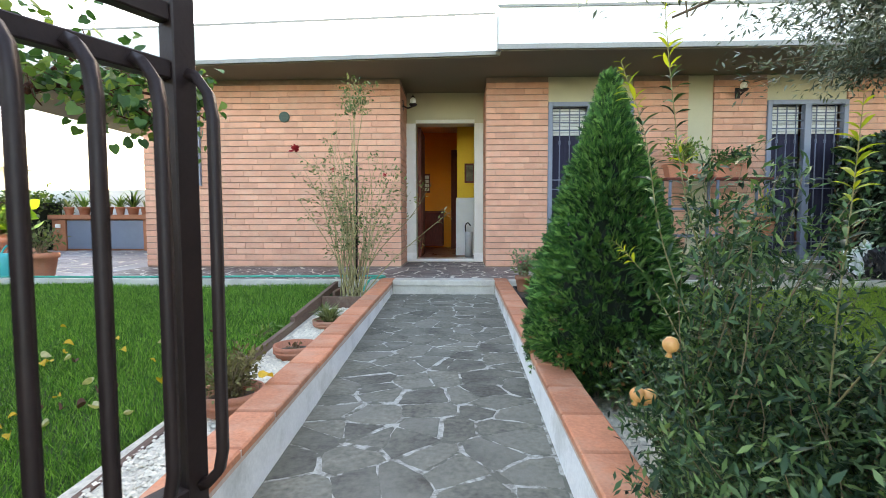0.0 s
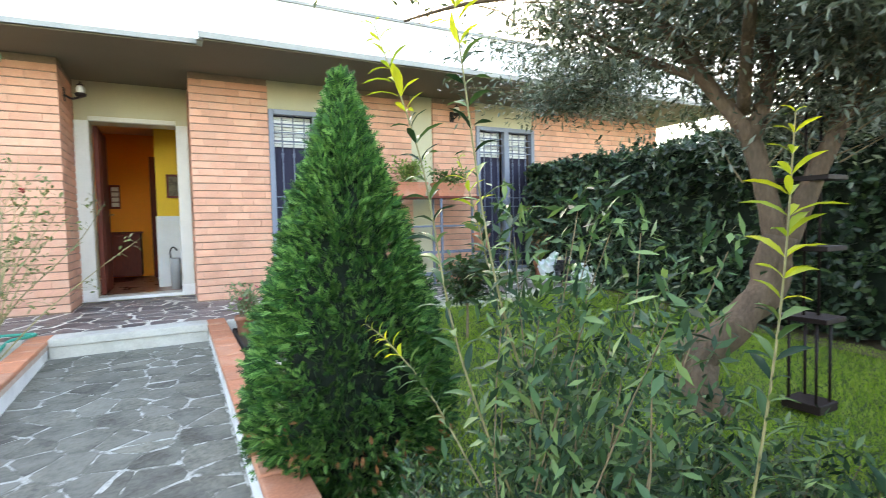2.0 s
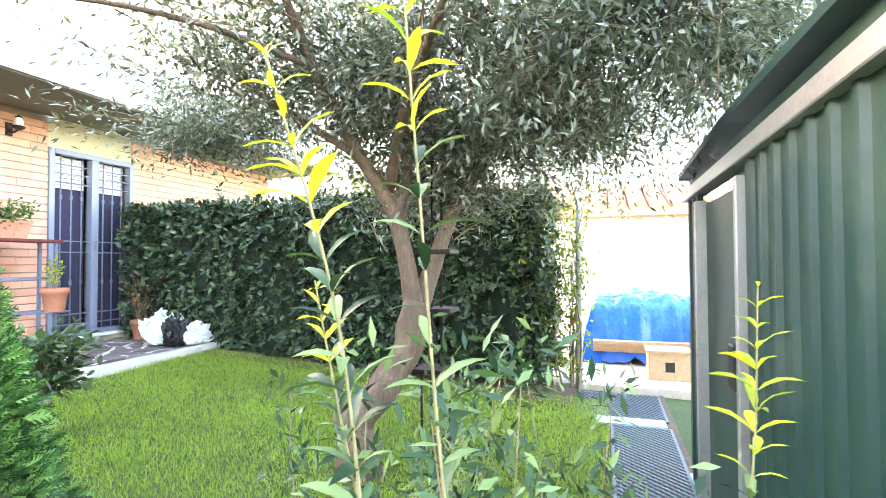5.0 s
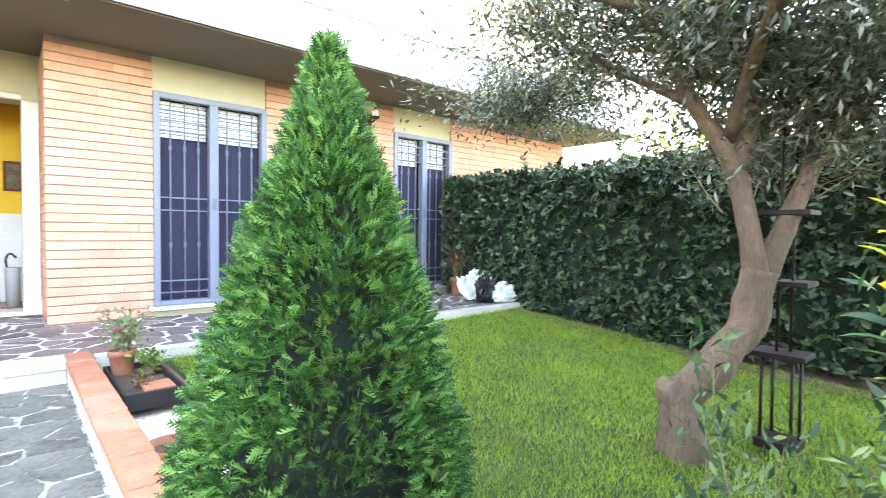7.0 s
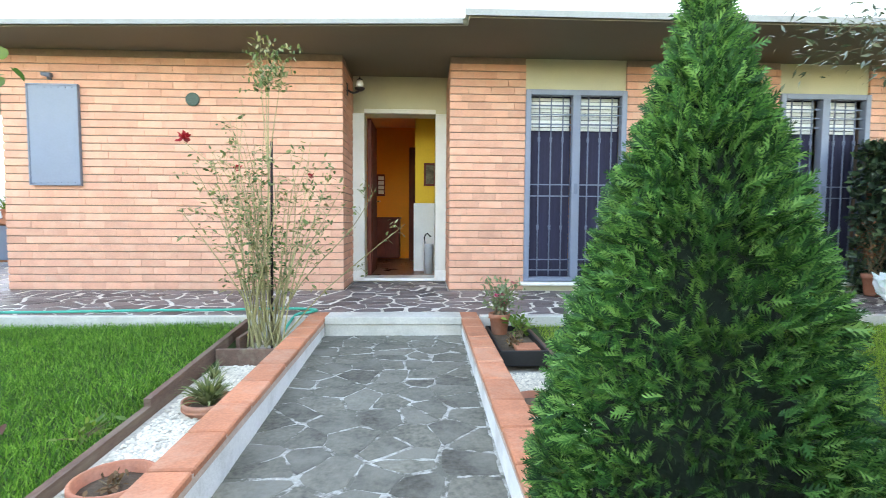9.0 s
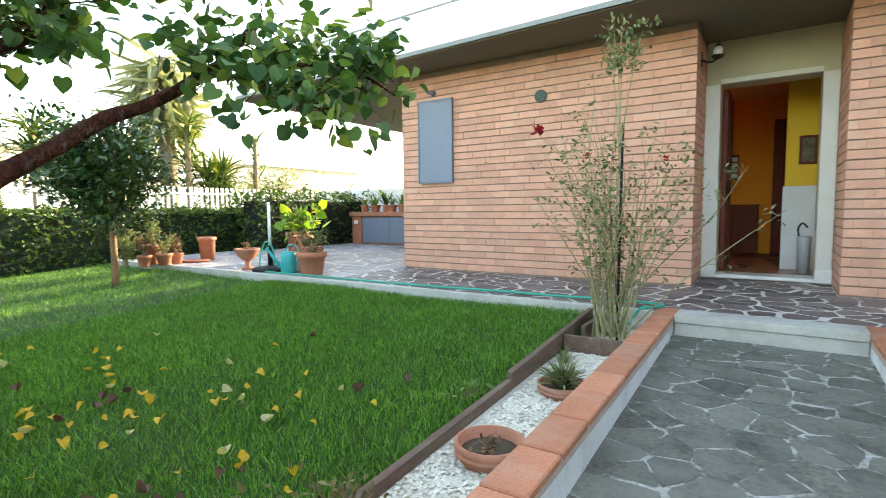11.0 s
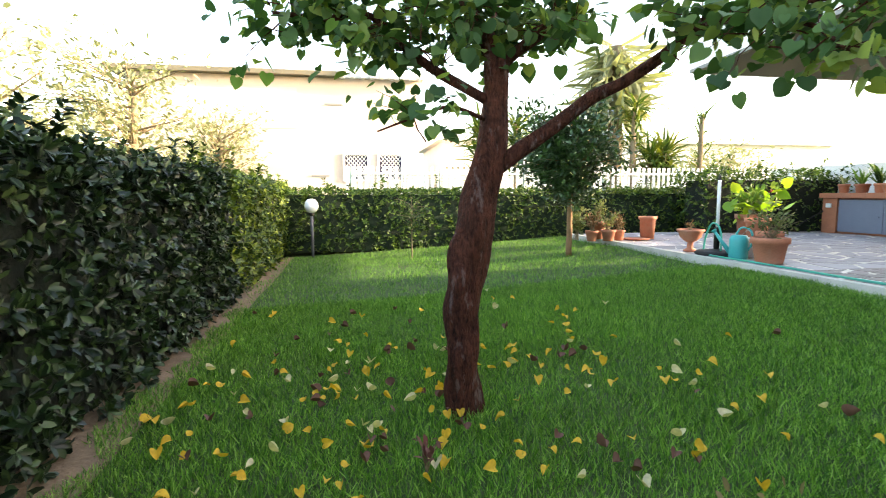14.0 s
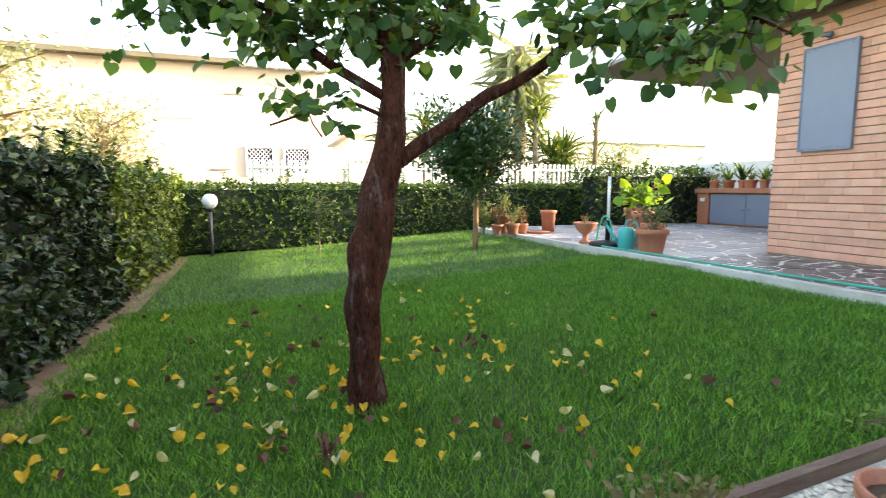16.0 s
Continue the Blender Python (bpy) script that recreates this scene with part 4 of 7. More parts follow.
shoot([(1.0, 1.97, 0.2), (0.96, 1.90, 0.5), (0.955, 1.87, 0.72), (0.96, 1.86, 0.92)], 0.22, 3)
shoot([(0.9, 2.22, 0.4), (0.86, 2.28, 0.68), (0.83, 2.30, 0.84), (0.80, 2.30, 0.93)], 0.12, 4)
shoot([(0.86, 2.3, 0.3), (0.80, 2.42, 0.48), (0.74, 2.48, 0.58), (0.70, 2.50, 0.62)], 0.12, 5)
shoot([(1.0, 1.95, 0.3), (1.0, 1.8, 0.5), (0.98, 1.72, 0.62), (0.95, 1.68, 0.68)], 0.12, 6)
FRUIT = mat("pomegranate_skin", (0.60, 0.30, 0.10), 0.5, 0.2, 12, 60, 0.1, stain=(0.62, 0.12, 0.06), stain_amt=0.6)
for k, p in enumerate(((0.64, 1.90, 0.44), (0.60, 1.965, 0.315), (0.625, 1.97, 0.31))):
    fr = lathe(bmesh.new(), [(0.004, -0.027), (0.017, -0.022), (0.026, -0.008), (0.027, 0.006), (0.02, 0.019), (0.009, 0.025), (0.007, 0.03), (0.012, 0.042)], 16)
    part("fruit", fr, FRUIT, pome, "ripe orange pomegranate", Matrix.Translation(Vector(p) - PB) @ pose(0, 0, 0, 180 + 15 * k, 8, 0) @ Matrix.Diagonal((0.6, 0.6, 0.6, 1)))


# ---- lawn ----
def lawn(name, x0, x1, y0, y1, n, label, keep, hs=0.055, material=GRASS):
    P = np.stack([RNG.uniform(x0, x1, n), RNG.uniform(y0, y1, n), np.zeros(n)], 1)
    P = P[keep(P[:, 0], P[:, 1])]
    n = len(P)
    P[:, 2] = ground_z(P[:, 0], P[:, 1]) - 0.008
    A = unit(np.array([0, 0, 1.0]) + RNG.normal(0, .42, (n, 3)) * np.array([1, 1, 0.2]))
    patch = 0.75 + 0.5 * np.array([noise.noise(Vector((p[0] * 1.3, p[1] * 1.3, 3))) * 0.5 + 0.5 for p in P])
    me = scatter(name, BLADE, P, A, rand_dirs(n, -0.2, 0.2), hs * patch * RNG.uniform(0.5, 1.3, n))
    return tagged(obj(name, me, material), label, "grass", "", "stuff")


bed_x = lambda y: np.interp(y, [1.9, 3.5, 4.8, 6.38], [-1.06, -1.09, -1.13, -1.17])
strip = lambda x, y: y > 1.13 + 0.05 * np.sin(x * 5) + 0.05 * np.sin(x * 13)
lawn("grass", -5.2, -1.05, 1.08, 6.41, 240000, "thick green lawn with fallen leaves", lambda x, y: (x < bed_x(y)) & strip(x, y), 0.046)
lawn("grass", -9.5, -5.2, 1.08, 6.41, 50000, "green lawn at the end of the garden", lambda x, y: strip(x, y), 0.045)
lawn("grass", 1.2, 5.2, 1.6, 6.38, 170000, "green lawn under the olive tree", lambda x, y: (y > 2.0) | (x < 2.2), 0.034, DRYGRASS)
setting("soil_strip", mesh_np("soil_strip", np.array([(x, y, ground_z(x, y) + 0.004) for x in np.linspace(-9.5, -1.1, 22) for y in (0.7, 1.27)]), np.array([(2 * i, 2 * i + 2, 2 * i + 3, 2 * i + 1) for i in range(21)])), TANSOIL, "bare tan soil strip under the hedge")
setting("soil_strip_2", mesh_np("soil_strip_2", np.array([(x, y, ground_z(x, y) + 0.004) for y in np.linspace(2.3, 6.38, 12) for x in (4.95, 5.6)]), np.array([(2 * i, 2 * i + 1, 2 * i + 3, 2 * i + 2) for i in range(11)])), SOIL, "bare soil under the dark hedge")


# ---- windows, door, fittings of the house ----
def window(name, x0, x1, label):
    """A french window with two leaves, half-raised shutter, dark curtain and an iron grille."""
    w = new(name)
    w.matrix_basis = pose(x0, 8.0, 0.1)
    tagged(w, label, "", "", "structure")
    W, H = x1 - x0, 2.17
    part("window_frame", boxes((0, -0.03, 0, 0.06, 0.06, H), (W - 0.06, -0.03, 0, W, 0.06, H), (0.06, -0.03, H - 0.06, W - 0.06, 0.06, H), (0.06, -0.03, 0, W - 0.06, 0.06, 0.05), (W / 2 - 0.045, -0.035, 0.05, W / 2 + 0.045, 0.055, H - 0.06), bevel=0.004), FRAME, w)
    part("window_sill", boxes((-0.04, -0.06, -0.045, W + 0.04, 0.25, -0.004), bevel=0.006), MARBLE, w, "white marble sill")
    for s in range(2):
        a, b = (0.06, W / 2 - 0.045) if s == 0 else (W / 2 + 0.045, W - 0.06)
        part("sash", boxes((a, 0.14, 0, a + 0.05, 0.19, H), (b - 0.05, 0.14, 0, b, 0.19, H), (a + 0.05, 0.14, 1.0, b - 0.05, 0.19, 1.06), bevel=0.003), FRAME, w)
        pane = part("pane", boxes((a + 0.05, 0.16, 0.0, b - 0.05, 0.166, H)), GLASS, w)
        pane.visible_shadow = False
        bm = bmesh.new()
        n = 26
        lo = [bm.verts.new((a - 0.02 + (b - a + 0.04) * i / n, 0.132 + 0.004 * math.sin(i * 1.9), 0.0)) for i in range(n + 1)]
        hi = [bm.verts.new((v.co.x, v.co.y, H)) for v in lo]
        for i in range(n):
            bm.faces.new((lo[i], lo[i + 1], hi[i + 1], hi[i])).smooth = True
        part("curtain", bm, CURTAIN, w, "dark blue-violet curtain")
        for q in range(9):
            part("slat", boxes((a + 0.0, 0.105, H - 0.10 - 0.042 * q, b, 0.118, H - 0.064 - 0.042 * q), bevel=0.003), BLIND, w)
        for q in range(3):
            x = a + (b - a) * (q + 0.75) / 3.5
            bm = tube(bmesh.new(), [(x, 0.015, 0.05), (x, 0.015, H - 0.06)], 0.0075, 6)
            for zc in (0.62, 1.62):
                lathe(bm, [(0.0076, -0.03), (0.0155, -0.02), (0.0155, -0.008), (0.011, 0), (0.0155, 0.008), (0.0155, 0.02), (0.0076, 0.03)], 8, (x, 0.015, zc))
            part("grille_bar", bm, GRILLE, w)
        for z in (0.13, 0.25, 0.98, 1.11, 1.79, 1.9, 2.0):
            part("grille_rail", boxes((a, 0.008, z - 0.007, b, 0.022, z + 0.007)), GRILLE, w)
    part("lock", boxes((W / 2 - 0.02, -0.05, 1.0, W / 2 + 0.02, -0.035, 1.12), bevel=0.004), GRILLE, w)
    return w


window("window_1", 1.43, 2.585, "tall grey-blue barred window with half-raised white shutter")
window("window_2", 4.38, 5.45, "grey-blue barred window with dark curtains near the hedge")

bx = thing("shutter", (-4.0, 7.99, 1.15), "closed flat grey-blue metal shutter on the brick wall", "shutter")
part("panel", boxes((0.015, -0.028, 0.015, 0.525, 0.0, 1.075), bevel=0.004), FRAME, bx)
part("frame", boxes((0, -0.035, 0, 0.015, 0.012, 1.09), (0.525, -0.035, 0, 0.54, 0.012, 1.09), (0.015, -0.035, 1.075, 0.525, 0.012, 1.09), (0.015, -0.035, 0, 0.525, 0.012, 0.015)), FRAME, bx)
for z in (0.03, 1.05):
    for k in range(7):
        part("rivet", lathe(bmesh.new(), [(0.006, 0), (0.005, 0.003), (0.002, 0.005)], 8), GRILLE, bx, "", pose(0.05 + 0.072 * k, -0.029, z, 90, 0, 0))
ml = thing("wall_spotlight", (-3.77, 8.0, 2.29), "small black bracket lamp above the shutter", "lamp")
part("bracket", boxes((-0.02, -0.02, 0.0, 0.02, 0.01, 0.05), bevel=0.003), GRILLE, ml)
part("head", tube(bmesh.new(), [(-0.05, -0.05, 0.05), (0.05, -0.05, 0.035)], [0.02, 0.028], 12), GRILLE, ml)

VENTGREEN = mat("green_vent_plastic", (0.035, 0.065, 0.045), 0.5, 0.1, 9, 60, 0.05)
ve = thing("vent", pose(-2.25, 7.992, 2.10, 90, 0, 0), "round dark green ventilation cap on the wall", "vent")
part("ring", lathe(bmesh.new(), [(0.055, -0.01), (0.074, 0.0), (0.074, 0.014), (0.066, 0.02), (0.058, 0.012)], 28), VENTGREEN, ve)
for k in range(5):
    part("louvre", boxes((-0.05, -0.045 + 0.02 * k, 0.0, 0.05, -0.035 + 0.02 * k, 0.016)), VENTGREEN, ve)


def lantern(at, rz):
    l = thing("wall_lantern", pose(*at, 0, 0, rz), "dark wall lantern with white glass shade", "lamp", "wall lanterns")
    part("back_plate", boxes((-0.035, -0.01, -0.08, 0.035, 0.012, 0.06), bevel=0.004), IRON, l)
    part("arm", tube(bmesh.new(), smooth_path([(0, -0.01, -0.02), (0, -0.07, -0.05), (0, -0.14, -0.03)], 5), 0.011, 8), IRON, l)
    part("cup", lathe(bmesh.new(), [(0.02, -0.03), (0.05, -0.015), (0.062, 0.005), (0.05, 0.012)], 16, (0, -0.15, 0)), IRON, l)
    part("shade", lathe(bmesh.new(), [(0.03, 0.0), (0.042, 0.02), (0.042, 0.055), (0.024, 0.085), (0.01, 0.09)], 16, (0, -0.15, 0.012)), MARBLE, l, "white glass shade")
    part("finial", lathe(bmesh.new(), [(0.03, 0.1), (0.035, 0.105), (0.008, 0.12), (0.006, 0.14)], 12, (0, -0.15, 0)), IRON, l)


lantern((-0.62, 8.32, 2.33), 90)
lantern((3.98, 8.0, 2.38), 0)

# open door leaf and the things in the hall
# the wood's red carries some of the hall's warm light
DARKWOOD = mat("dark_wood", (0.13, 0.024, 0.012), 0.7, 0.3, 6, 50, 0.1, stretch=(1, 1, 0.2))
dl = thing("door_leaf", (-0.468, 9.1, 0.045), "dark wooden entrance door standing open inwards", "door")
part("panel", boxes((0, 0, 0, 0.05, 0.86, 2.09), bevel=0.004), DARKWOOD, dl)
for z0, z1 in ((0.15, 0.9), (1.05, 1.95)):
    part("moulding", boxes((0.05, 0.14, z0, 0.058, 0.72, z1), bevel=0.003), DARKWOOD, dl)
BRASS = mat("brass", (0.6, 0.42, 0.16), 0.3, 0.1, 20, 60, 0.02, 1.0)
part("handle", tube(bmesh.new(), [(0.05, 0.78, 1.02), (0.10, 0.78, 1.02), (0.10, 0.67, 1.02)], 0.009, 8), BRASS, dl, "brass handle")
RADI = mat("white_enamel", (0.75, 0.75, 0.72), 0.3, 0.03, 5, 50, 0.02)
pc = thing("picture", (0.29, 9.885, 1.30), "dark framed picture on the yellow wall", "picture")
part("frame", boxes((0, -0.012, 0, 0.18, 0.012, 0.34), bevel=0.004), DARKWOOD, pc)
part("print", boxes((0.03, -0.016, 0.03, 0.15, -0.0125, 0.31)), mat("print_paper", (0.12, 0.1, 0.06), 0.7, 0.8, 14, 60, 0), pc)
pc = thing("picture", (-0.80, 12.185, 1.24), "pale framed notice on the orange wall", "picture")
part("frame", boxes((0, -0.012, 0, 0.34, 0.012, 0.42), bevel=0.004), DARKWOOD, pc)
for k in range(4):
    part("print", boxes((0.21, -0.016, 0.04 + 0.09 * k, 0.32, -0.0125, 0.11 + 0.09 * k)), BLIND, pc)
sb = thing("sideboard", (-1.1, 11.5, 0.02), "low dark wooden sideboard in the hall", "sideboard")
part("body", boxes((0, 0, 0.06, 0.95, 0.45, 0.78), bevel=0.006), DARKWOOD, sb)
part("top", boxes((-0.02, -0.02, 0.781, 0.97, 0.46, 0.81), bevel=0.006), DARKWOOD, sb)
for k in range(2):
    dr = part("door", boxes((0.02 + 0.465 * k, -0.014, 0.1, 0.465 + 0.465 * k, -0.001, 0.74), bevel=0.004), DARKWOOD, sb)
    part("knob", lathe(bmesh.new(), [(0.006, 0), (0.014, 0.01), (0.012, 0.022), (0.004, 0.026)], 10), BRASS, dr, "", pose(0.42 + 0.1 * k, -0.015, 0.45, 90, 0, 0))
wd = thing("wardrobe", (0.02, 11.7, 0.02), "tall dark wooden wardrobe door in the hall", "wardrobe")
part("body", boxes((0, 0, 0, 0.15, 0.4, 2.1), bevel=0.006), DARKWOOD, wd)
part("door", boxes((0.012, -0.018, 0.05, 0.138, -0.001, 2.05), bevel=0.004), DARKWOOD, wd)
can = thing("bin", (0.36, 9.45, 0.02), "pale plastic bin with a dark handle inside the door", "bin")
part("body", lathe(bmesh.new(), [(0.06, 0), (0.065, 0.3), (0.07, 0.42), (0.06, 0.43)], 20), mat("grey_plastic", (0.4, 0.4, 0.4), 0.5, 0.1, 8, 50, 0.05), can)
part("handle", tube(bmesh.new(), smooth_path([(-0.05, 0, 0.42), (-0.06, 0, 0.52), (-0.02, 0, 0.58), (0.03, 0, 0.53)], 5), 0.01, 8), IRON, can)


# ---- pots and their plants ----
def pot(at, r, h, label, kind="round", soil=True, group="terracotta pots", rnd=0.0):
    """A thrown terracotta pot with a rim; bowl, round or goblet."""
    p = thing("plant_pot", pose(*at, 0, 0, rnd * 360), label, "pot", group)
    if kind == "bowl":
        prof = [(r * 0.62, 0), (r * 0.84, h * 0.35), (r * 0.93, h * 0.62), (r, h * 0.64), (r, h * 0.72), (r * 0.95, h * 0.76), (r, h * 0.8), (r, h), (r * 0.9, h), (r * 0.88, h * 0.62), (r * 0.2, h * 0.6)]
    elif kind == "goblet":
        prof = [(r * 0.5, 0), (r * 0.5, h * 0.06), (r * 0.24, h * 0.14), (r * 0.22, h * 0.4), (r * 0.5, h * 0.5), (r * 0.8, h * 0.68), (r * 0.9, h * 0.86), (r * 1.04, h * 0.92), (r * 1.04, h), (r * 0.9, h), (r * 0.85, h * 0.88), (r * 0.2, h * 0.86)]
    elif kind == "tall":
        prof = [(r * 0.72, 0), (r * 0.86, h * 0.85), (r, h * 0.86), (r, h), (r * 0.88, h), (r * 0.84, h * 0.86), (r * 0.2, h * 0.85)]
    else:
        prof = [(r * 0.68, 0), (r * 0.70, h * 0.04), (r * 0.88, h * 0.76), (r, h * 0.78), (r, h * 0.98), (r * 0.97, h), (r * 0.88, h), (r * 0.84, h * 0.8), (r * 0.2, h * 0.78)]
    part("body", lathe(bmesh.new(), prof, 30), POT, p)
    top = {"bowl": 0.66, "goblet": 0.89, "tall": 0.9}.get(kind, 0.84)
    if soil:
        bm = lathe(bmesh.new(), [(r * 0.86, h * top - 0.012), (r * 0.84, h * top), (r * 0.4, h * top + 0.012), (0.01, h * top + 0.008)], 16)
        part("soil", bm, SOIL, p)
    return p


def tuft(at, n, size, mat_, label, category="plant", name="pot_plant", tmpl=OVAL, up=0.7, r=0.1, h=0.2, stems=10, flowers=None):
    """A small leafy plant with stems, leaves and perhaps flowers."""
    t = thing(name, at, label, category)
    rs, bm, tips = random.Random(int(abs(at[0] * 1000 + at[1] * 77)) % 997), bmesh.new(), []
    for _ in range(stems):
        a, q = rs.uniform(0, 6.28), rs.uniform(0.1, 1.0)
        e = Vector((math.cos(a) * r * q, math.sin(a) * r * q, h * rs.uniform(0.55, 1.1)))
        pts = smooth_path([Vector((rs.gauss(0, r * .15), rs.gauss(0, r * .15), 0)), e * 0.5 + Vector((0, 0, h * 0.1)), e], 3)
        tube(bm, pts, [max(0.0012, 0.004 - 0.0004 * i) for i in range(len(pts))], 5, False)
        tips += [(p, (e - pts[0]).normalized()) for p in pts[2:]]
    part("stem", bm, TWIG, t)
    per = max(1, n // len(tips))
    P = np.repeat(np.array([q[0] for q in tips]), per, 0) + RNG.normal(0, r * 0.16, (len(tips) * per, 3))
    m = len(P)
    A = unit(unit(P - np.array([0, 0, h * 0.2])) * up + rand_dirs(m) * 0.8)
    part("leaves", scatter("leaves", tmpl, P, A, unit(np.array([0, 0, 1.0]) + RNG.normal(0, .5, (m, 3))), size * RNG.uniform(0.6, 1.25, m)), mat_, t)
    if flowers:
        fm, k, fs = flowers
        for q in range(k):
            c, _ = tips[rs.randrange(len(tips))]
            n5 = 9
            Pf = np.repeat(np.array([c + Vector((0, 0, 0.015))]), n5, 0)
            part("flower", scatter("flower", OVAL, Pf, rand_dirs(n5, -0.1, 0.9), np.tile([0, 0, 1.0], (n5, 1)) + RNG.normal(0, .3, (n5, 3)), fs), fm, t)
    return t


def strappy(at, n, size, mat_, label, name="pot_plant"):
    t = thing(name, at, label, "plant")
    a = RNG.uniform(0, 6.28, n)
    A = np.stack([np.cos(a), np.sin(a), RNG.uniform(0.25, 2.2, n)], 1)
    P = np.stack([np.cos(a), np.sin(a), np.zeros(n)], 1) * 0.02 * RNG.random((n, 1))
    part("leaves", scatter("leaves", STRAP, P, A, np.array([0, 0, 1.0]) + RNG.normal(0, .2, (n, 3)), size * RNG.uniform(0.6, 1.2, n)), mat_, t)
    return t


REDF = leaf_mat("red_petal", [(0.25, 0.01, 0.015), (0.42, 0.02, 0.03)], 0.5, 0.2)
PINKF = leaf_mat("pink_petal", [(0.45, 0.05, 0.12), (0.55, 0.10, 0.18)], 0.5, 0.2)
pot((-0.845, 4.08, bedz(4.06) - 0.045), 0.142, 0.125, "shallow terracotta bowl with dry soil on the pebbles", "bowl")
tuft((-0.845, 4.08, bedz(4.06) + 0.03), 60, 0.035, DRYLEAF, "withered brown leaves in a bowl", r=0.09, h=0.05, stems=8)
pot((-0.835, 4.87, bedz(4.84) - 0.045), 0.13, 0.11, "shallow terracotta bowl with a strappy plant", "bowl")
strappy((-0.835, 4.87, bedz(4.84) + 0.03), 190, 0.16, SUCC, "grey-green strappy plant spilling from a bowl")
pot((-0.86, 3.2, bedz(3.17) - 0.04), 0.15, 0.145, "terracotta bowl with a dried bush beside the gate", "bowl")
tuft((-0.86, 3.2, bedz(3.17) + 0.05), 900, 0.032, leaf_mat("dry_olive_leaf", [(0.09, 0.075, 0.03), (0.16, 0.13, 0.05), (0.2, 0.18, 0.07)], 0.7, 0.1), "half-dried brownish green small bush", r=0.17, h=0.21, stems=44)
strappy((-1.0, 5.35, bedz(5.35)), 46, 0.12, SUCC, "small grassy plant in the pebble bed", "bed_plant")
pot((0.87, 4.84, bedz(4.84) - 0.035), 0.12, 0.10, "shallow terracotta bowl beside the conifer", "bowl")
# planting box in the right-hand bed
BLACK = mat("black_liner", (0.015, 0.014, 0.013), 0.6, 0.2, 8, 60, 0.1)
pb = thing("planter_box", (0.775, 5.45, -0.135), "black open planting box with dark soil", "planter")
part("side", boxes((0, 0, 0, 0.32, 0.02, 0.10), (0, 0.02, 0, 0.018, 0.76, 0.10), (0.302, 0.02, 0, 0.32, 0.76, 0.10), (0, 0.76, 0, 0.32, 0.78, 0.10), bevel=0.003), BLACK, pb)
part("soil", boxes((0.019, 0.021, 0, 0.301, 0.759, 0.06)), SOIL, pb)
tagged(obj("tile_fragment", boxes((0.90, 5.54, -0.073, 1.06, 5.72, -0.045), bevel=0.004), CAP), "loose terracotta tile on the soil", "tile")
pot((0.87, 6.12, -0.074), 0.085, 0.16, "small terracotta pot with a flowering plant")
tuft((0.87, 6.12, 0.06), 420, 0.045, leaf_mat("grey_green_leaf", [(0.14, 0.19, 0.10), (0.22, 0.27, 0.15)], 0.6, 0.2), "grey-green pot plant with pink flowers", r=0.19, h=0.24, stems=26, flowers=(PINKF, 7, 0.03))
tuft((1.0, 5.98, -0.07), 160, 0.05, POTLEAF, "low leafy plant in the planting box", name="bed_plant", r=0.12, h=0.14, stems=12)
tuft((0.9, 5.7, -0.07), 60, 0.035, DRYLEAF, "small dark seedlings on the soil", name="bed_plant", r=0.08, h=0.05, stems=6)

# climbing rose tied to a pole
ro = thing("rose_bush", (-0.87, 6.0, -0.13), "tall thin rose bush with bare canes and few leaves", "rose bush")
rs, bm, tips = random.Random(21), bmesh.new(), []
for i in range(38):
    a, top = rs.uniform(0, 6.28), rs.uniform(0.9, 1.75)
    sp = rs.uniform(0.15, 1.0) * (2.15 - top)
    e = Vector((math.cos(a) * sp - (0.12 if rs.random() < .4 else 0), math.sin(a) * sp * 0.6, top))
    b0 = Vector((rs.gauss(0, .06), rs.gauss(0, .05), 0))
    pts = smooth_path([b0, b0 * .7 + e * 0.3 + Vector((rs.gauss(0, .02), 0, .1)), b0 * .35 + e * 0.65 + Vector((rs.gauss(0, .03), rs.gauss(0, .03), .08)), e + Vector((rs.gauss(0, .05), 0, 0))], 6)
    tube(bm, pts, list(np.linspace(0.0068, 0.0018, len(pts))), 5, False)
    for p in pts[5:]:
        if rs.random() < 0.55:
            d = Vector((rs.gauss(0, 1), rs.gauss(0, 1), rs.uniform(0, 1))).normalized()
            q = p + d * rs.uniform(0.04, 0.16)
            tube(bm, [p, (p + q) / 2 + Vector((0, 0, .01)), q], [0.002, 0.0016, 0.001], 4, False)
            tips.append((q, d))
# tall shoots reaching above
for x, z in ((0.02, 2.15), (0.16, 2.12), (-0.03, 2.2), (0.05, 2.0)):
    pts = smooth_path([Vector((0, 0, .2)), Vector((0.02, 0, 1.2)), Vector((x * .6, 0, 1.8)), Vector((x, .02, z))], 6)
    tube(bm, pts, list(np.linspace(0.006, 0.0015, len(pts))), 5, False)
    tips += [(p + Vector((rs.gauss(0, .04), rs.gauss(0, .04), 0)), Vector((0, 0, 1))) for p in pts[-6:] for _ in range(3)]
part("cane", bm, CANE, ro)
part("leaves", leaves_on(tips, 5, 0.028, OVAL, 0.045, 0.1), leaf_mat("rose_leaf", [(0.06, 0.10, 0.04), (0.13, 0.17, 0.07), (0.22, 0.22, 0.10), (0.28, 0.24, 0.15)], 0.6, 0.2), ro)
part("pole", tube(bmesh.new(), [(0.02, 0.03, -0.05), (0.035, 0.04, 1.5)], 0.010, 8), IRON, ro, "brown supporting pole")
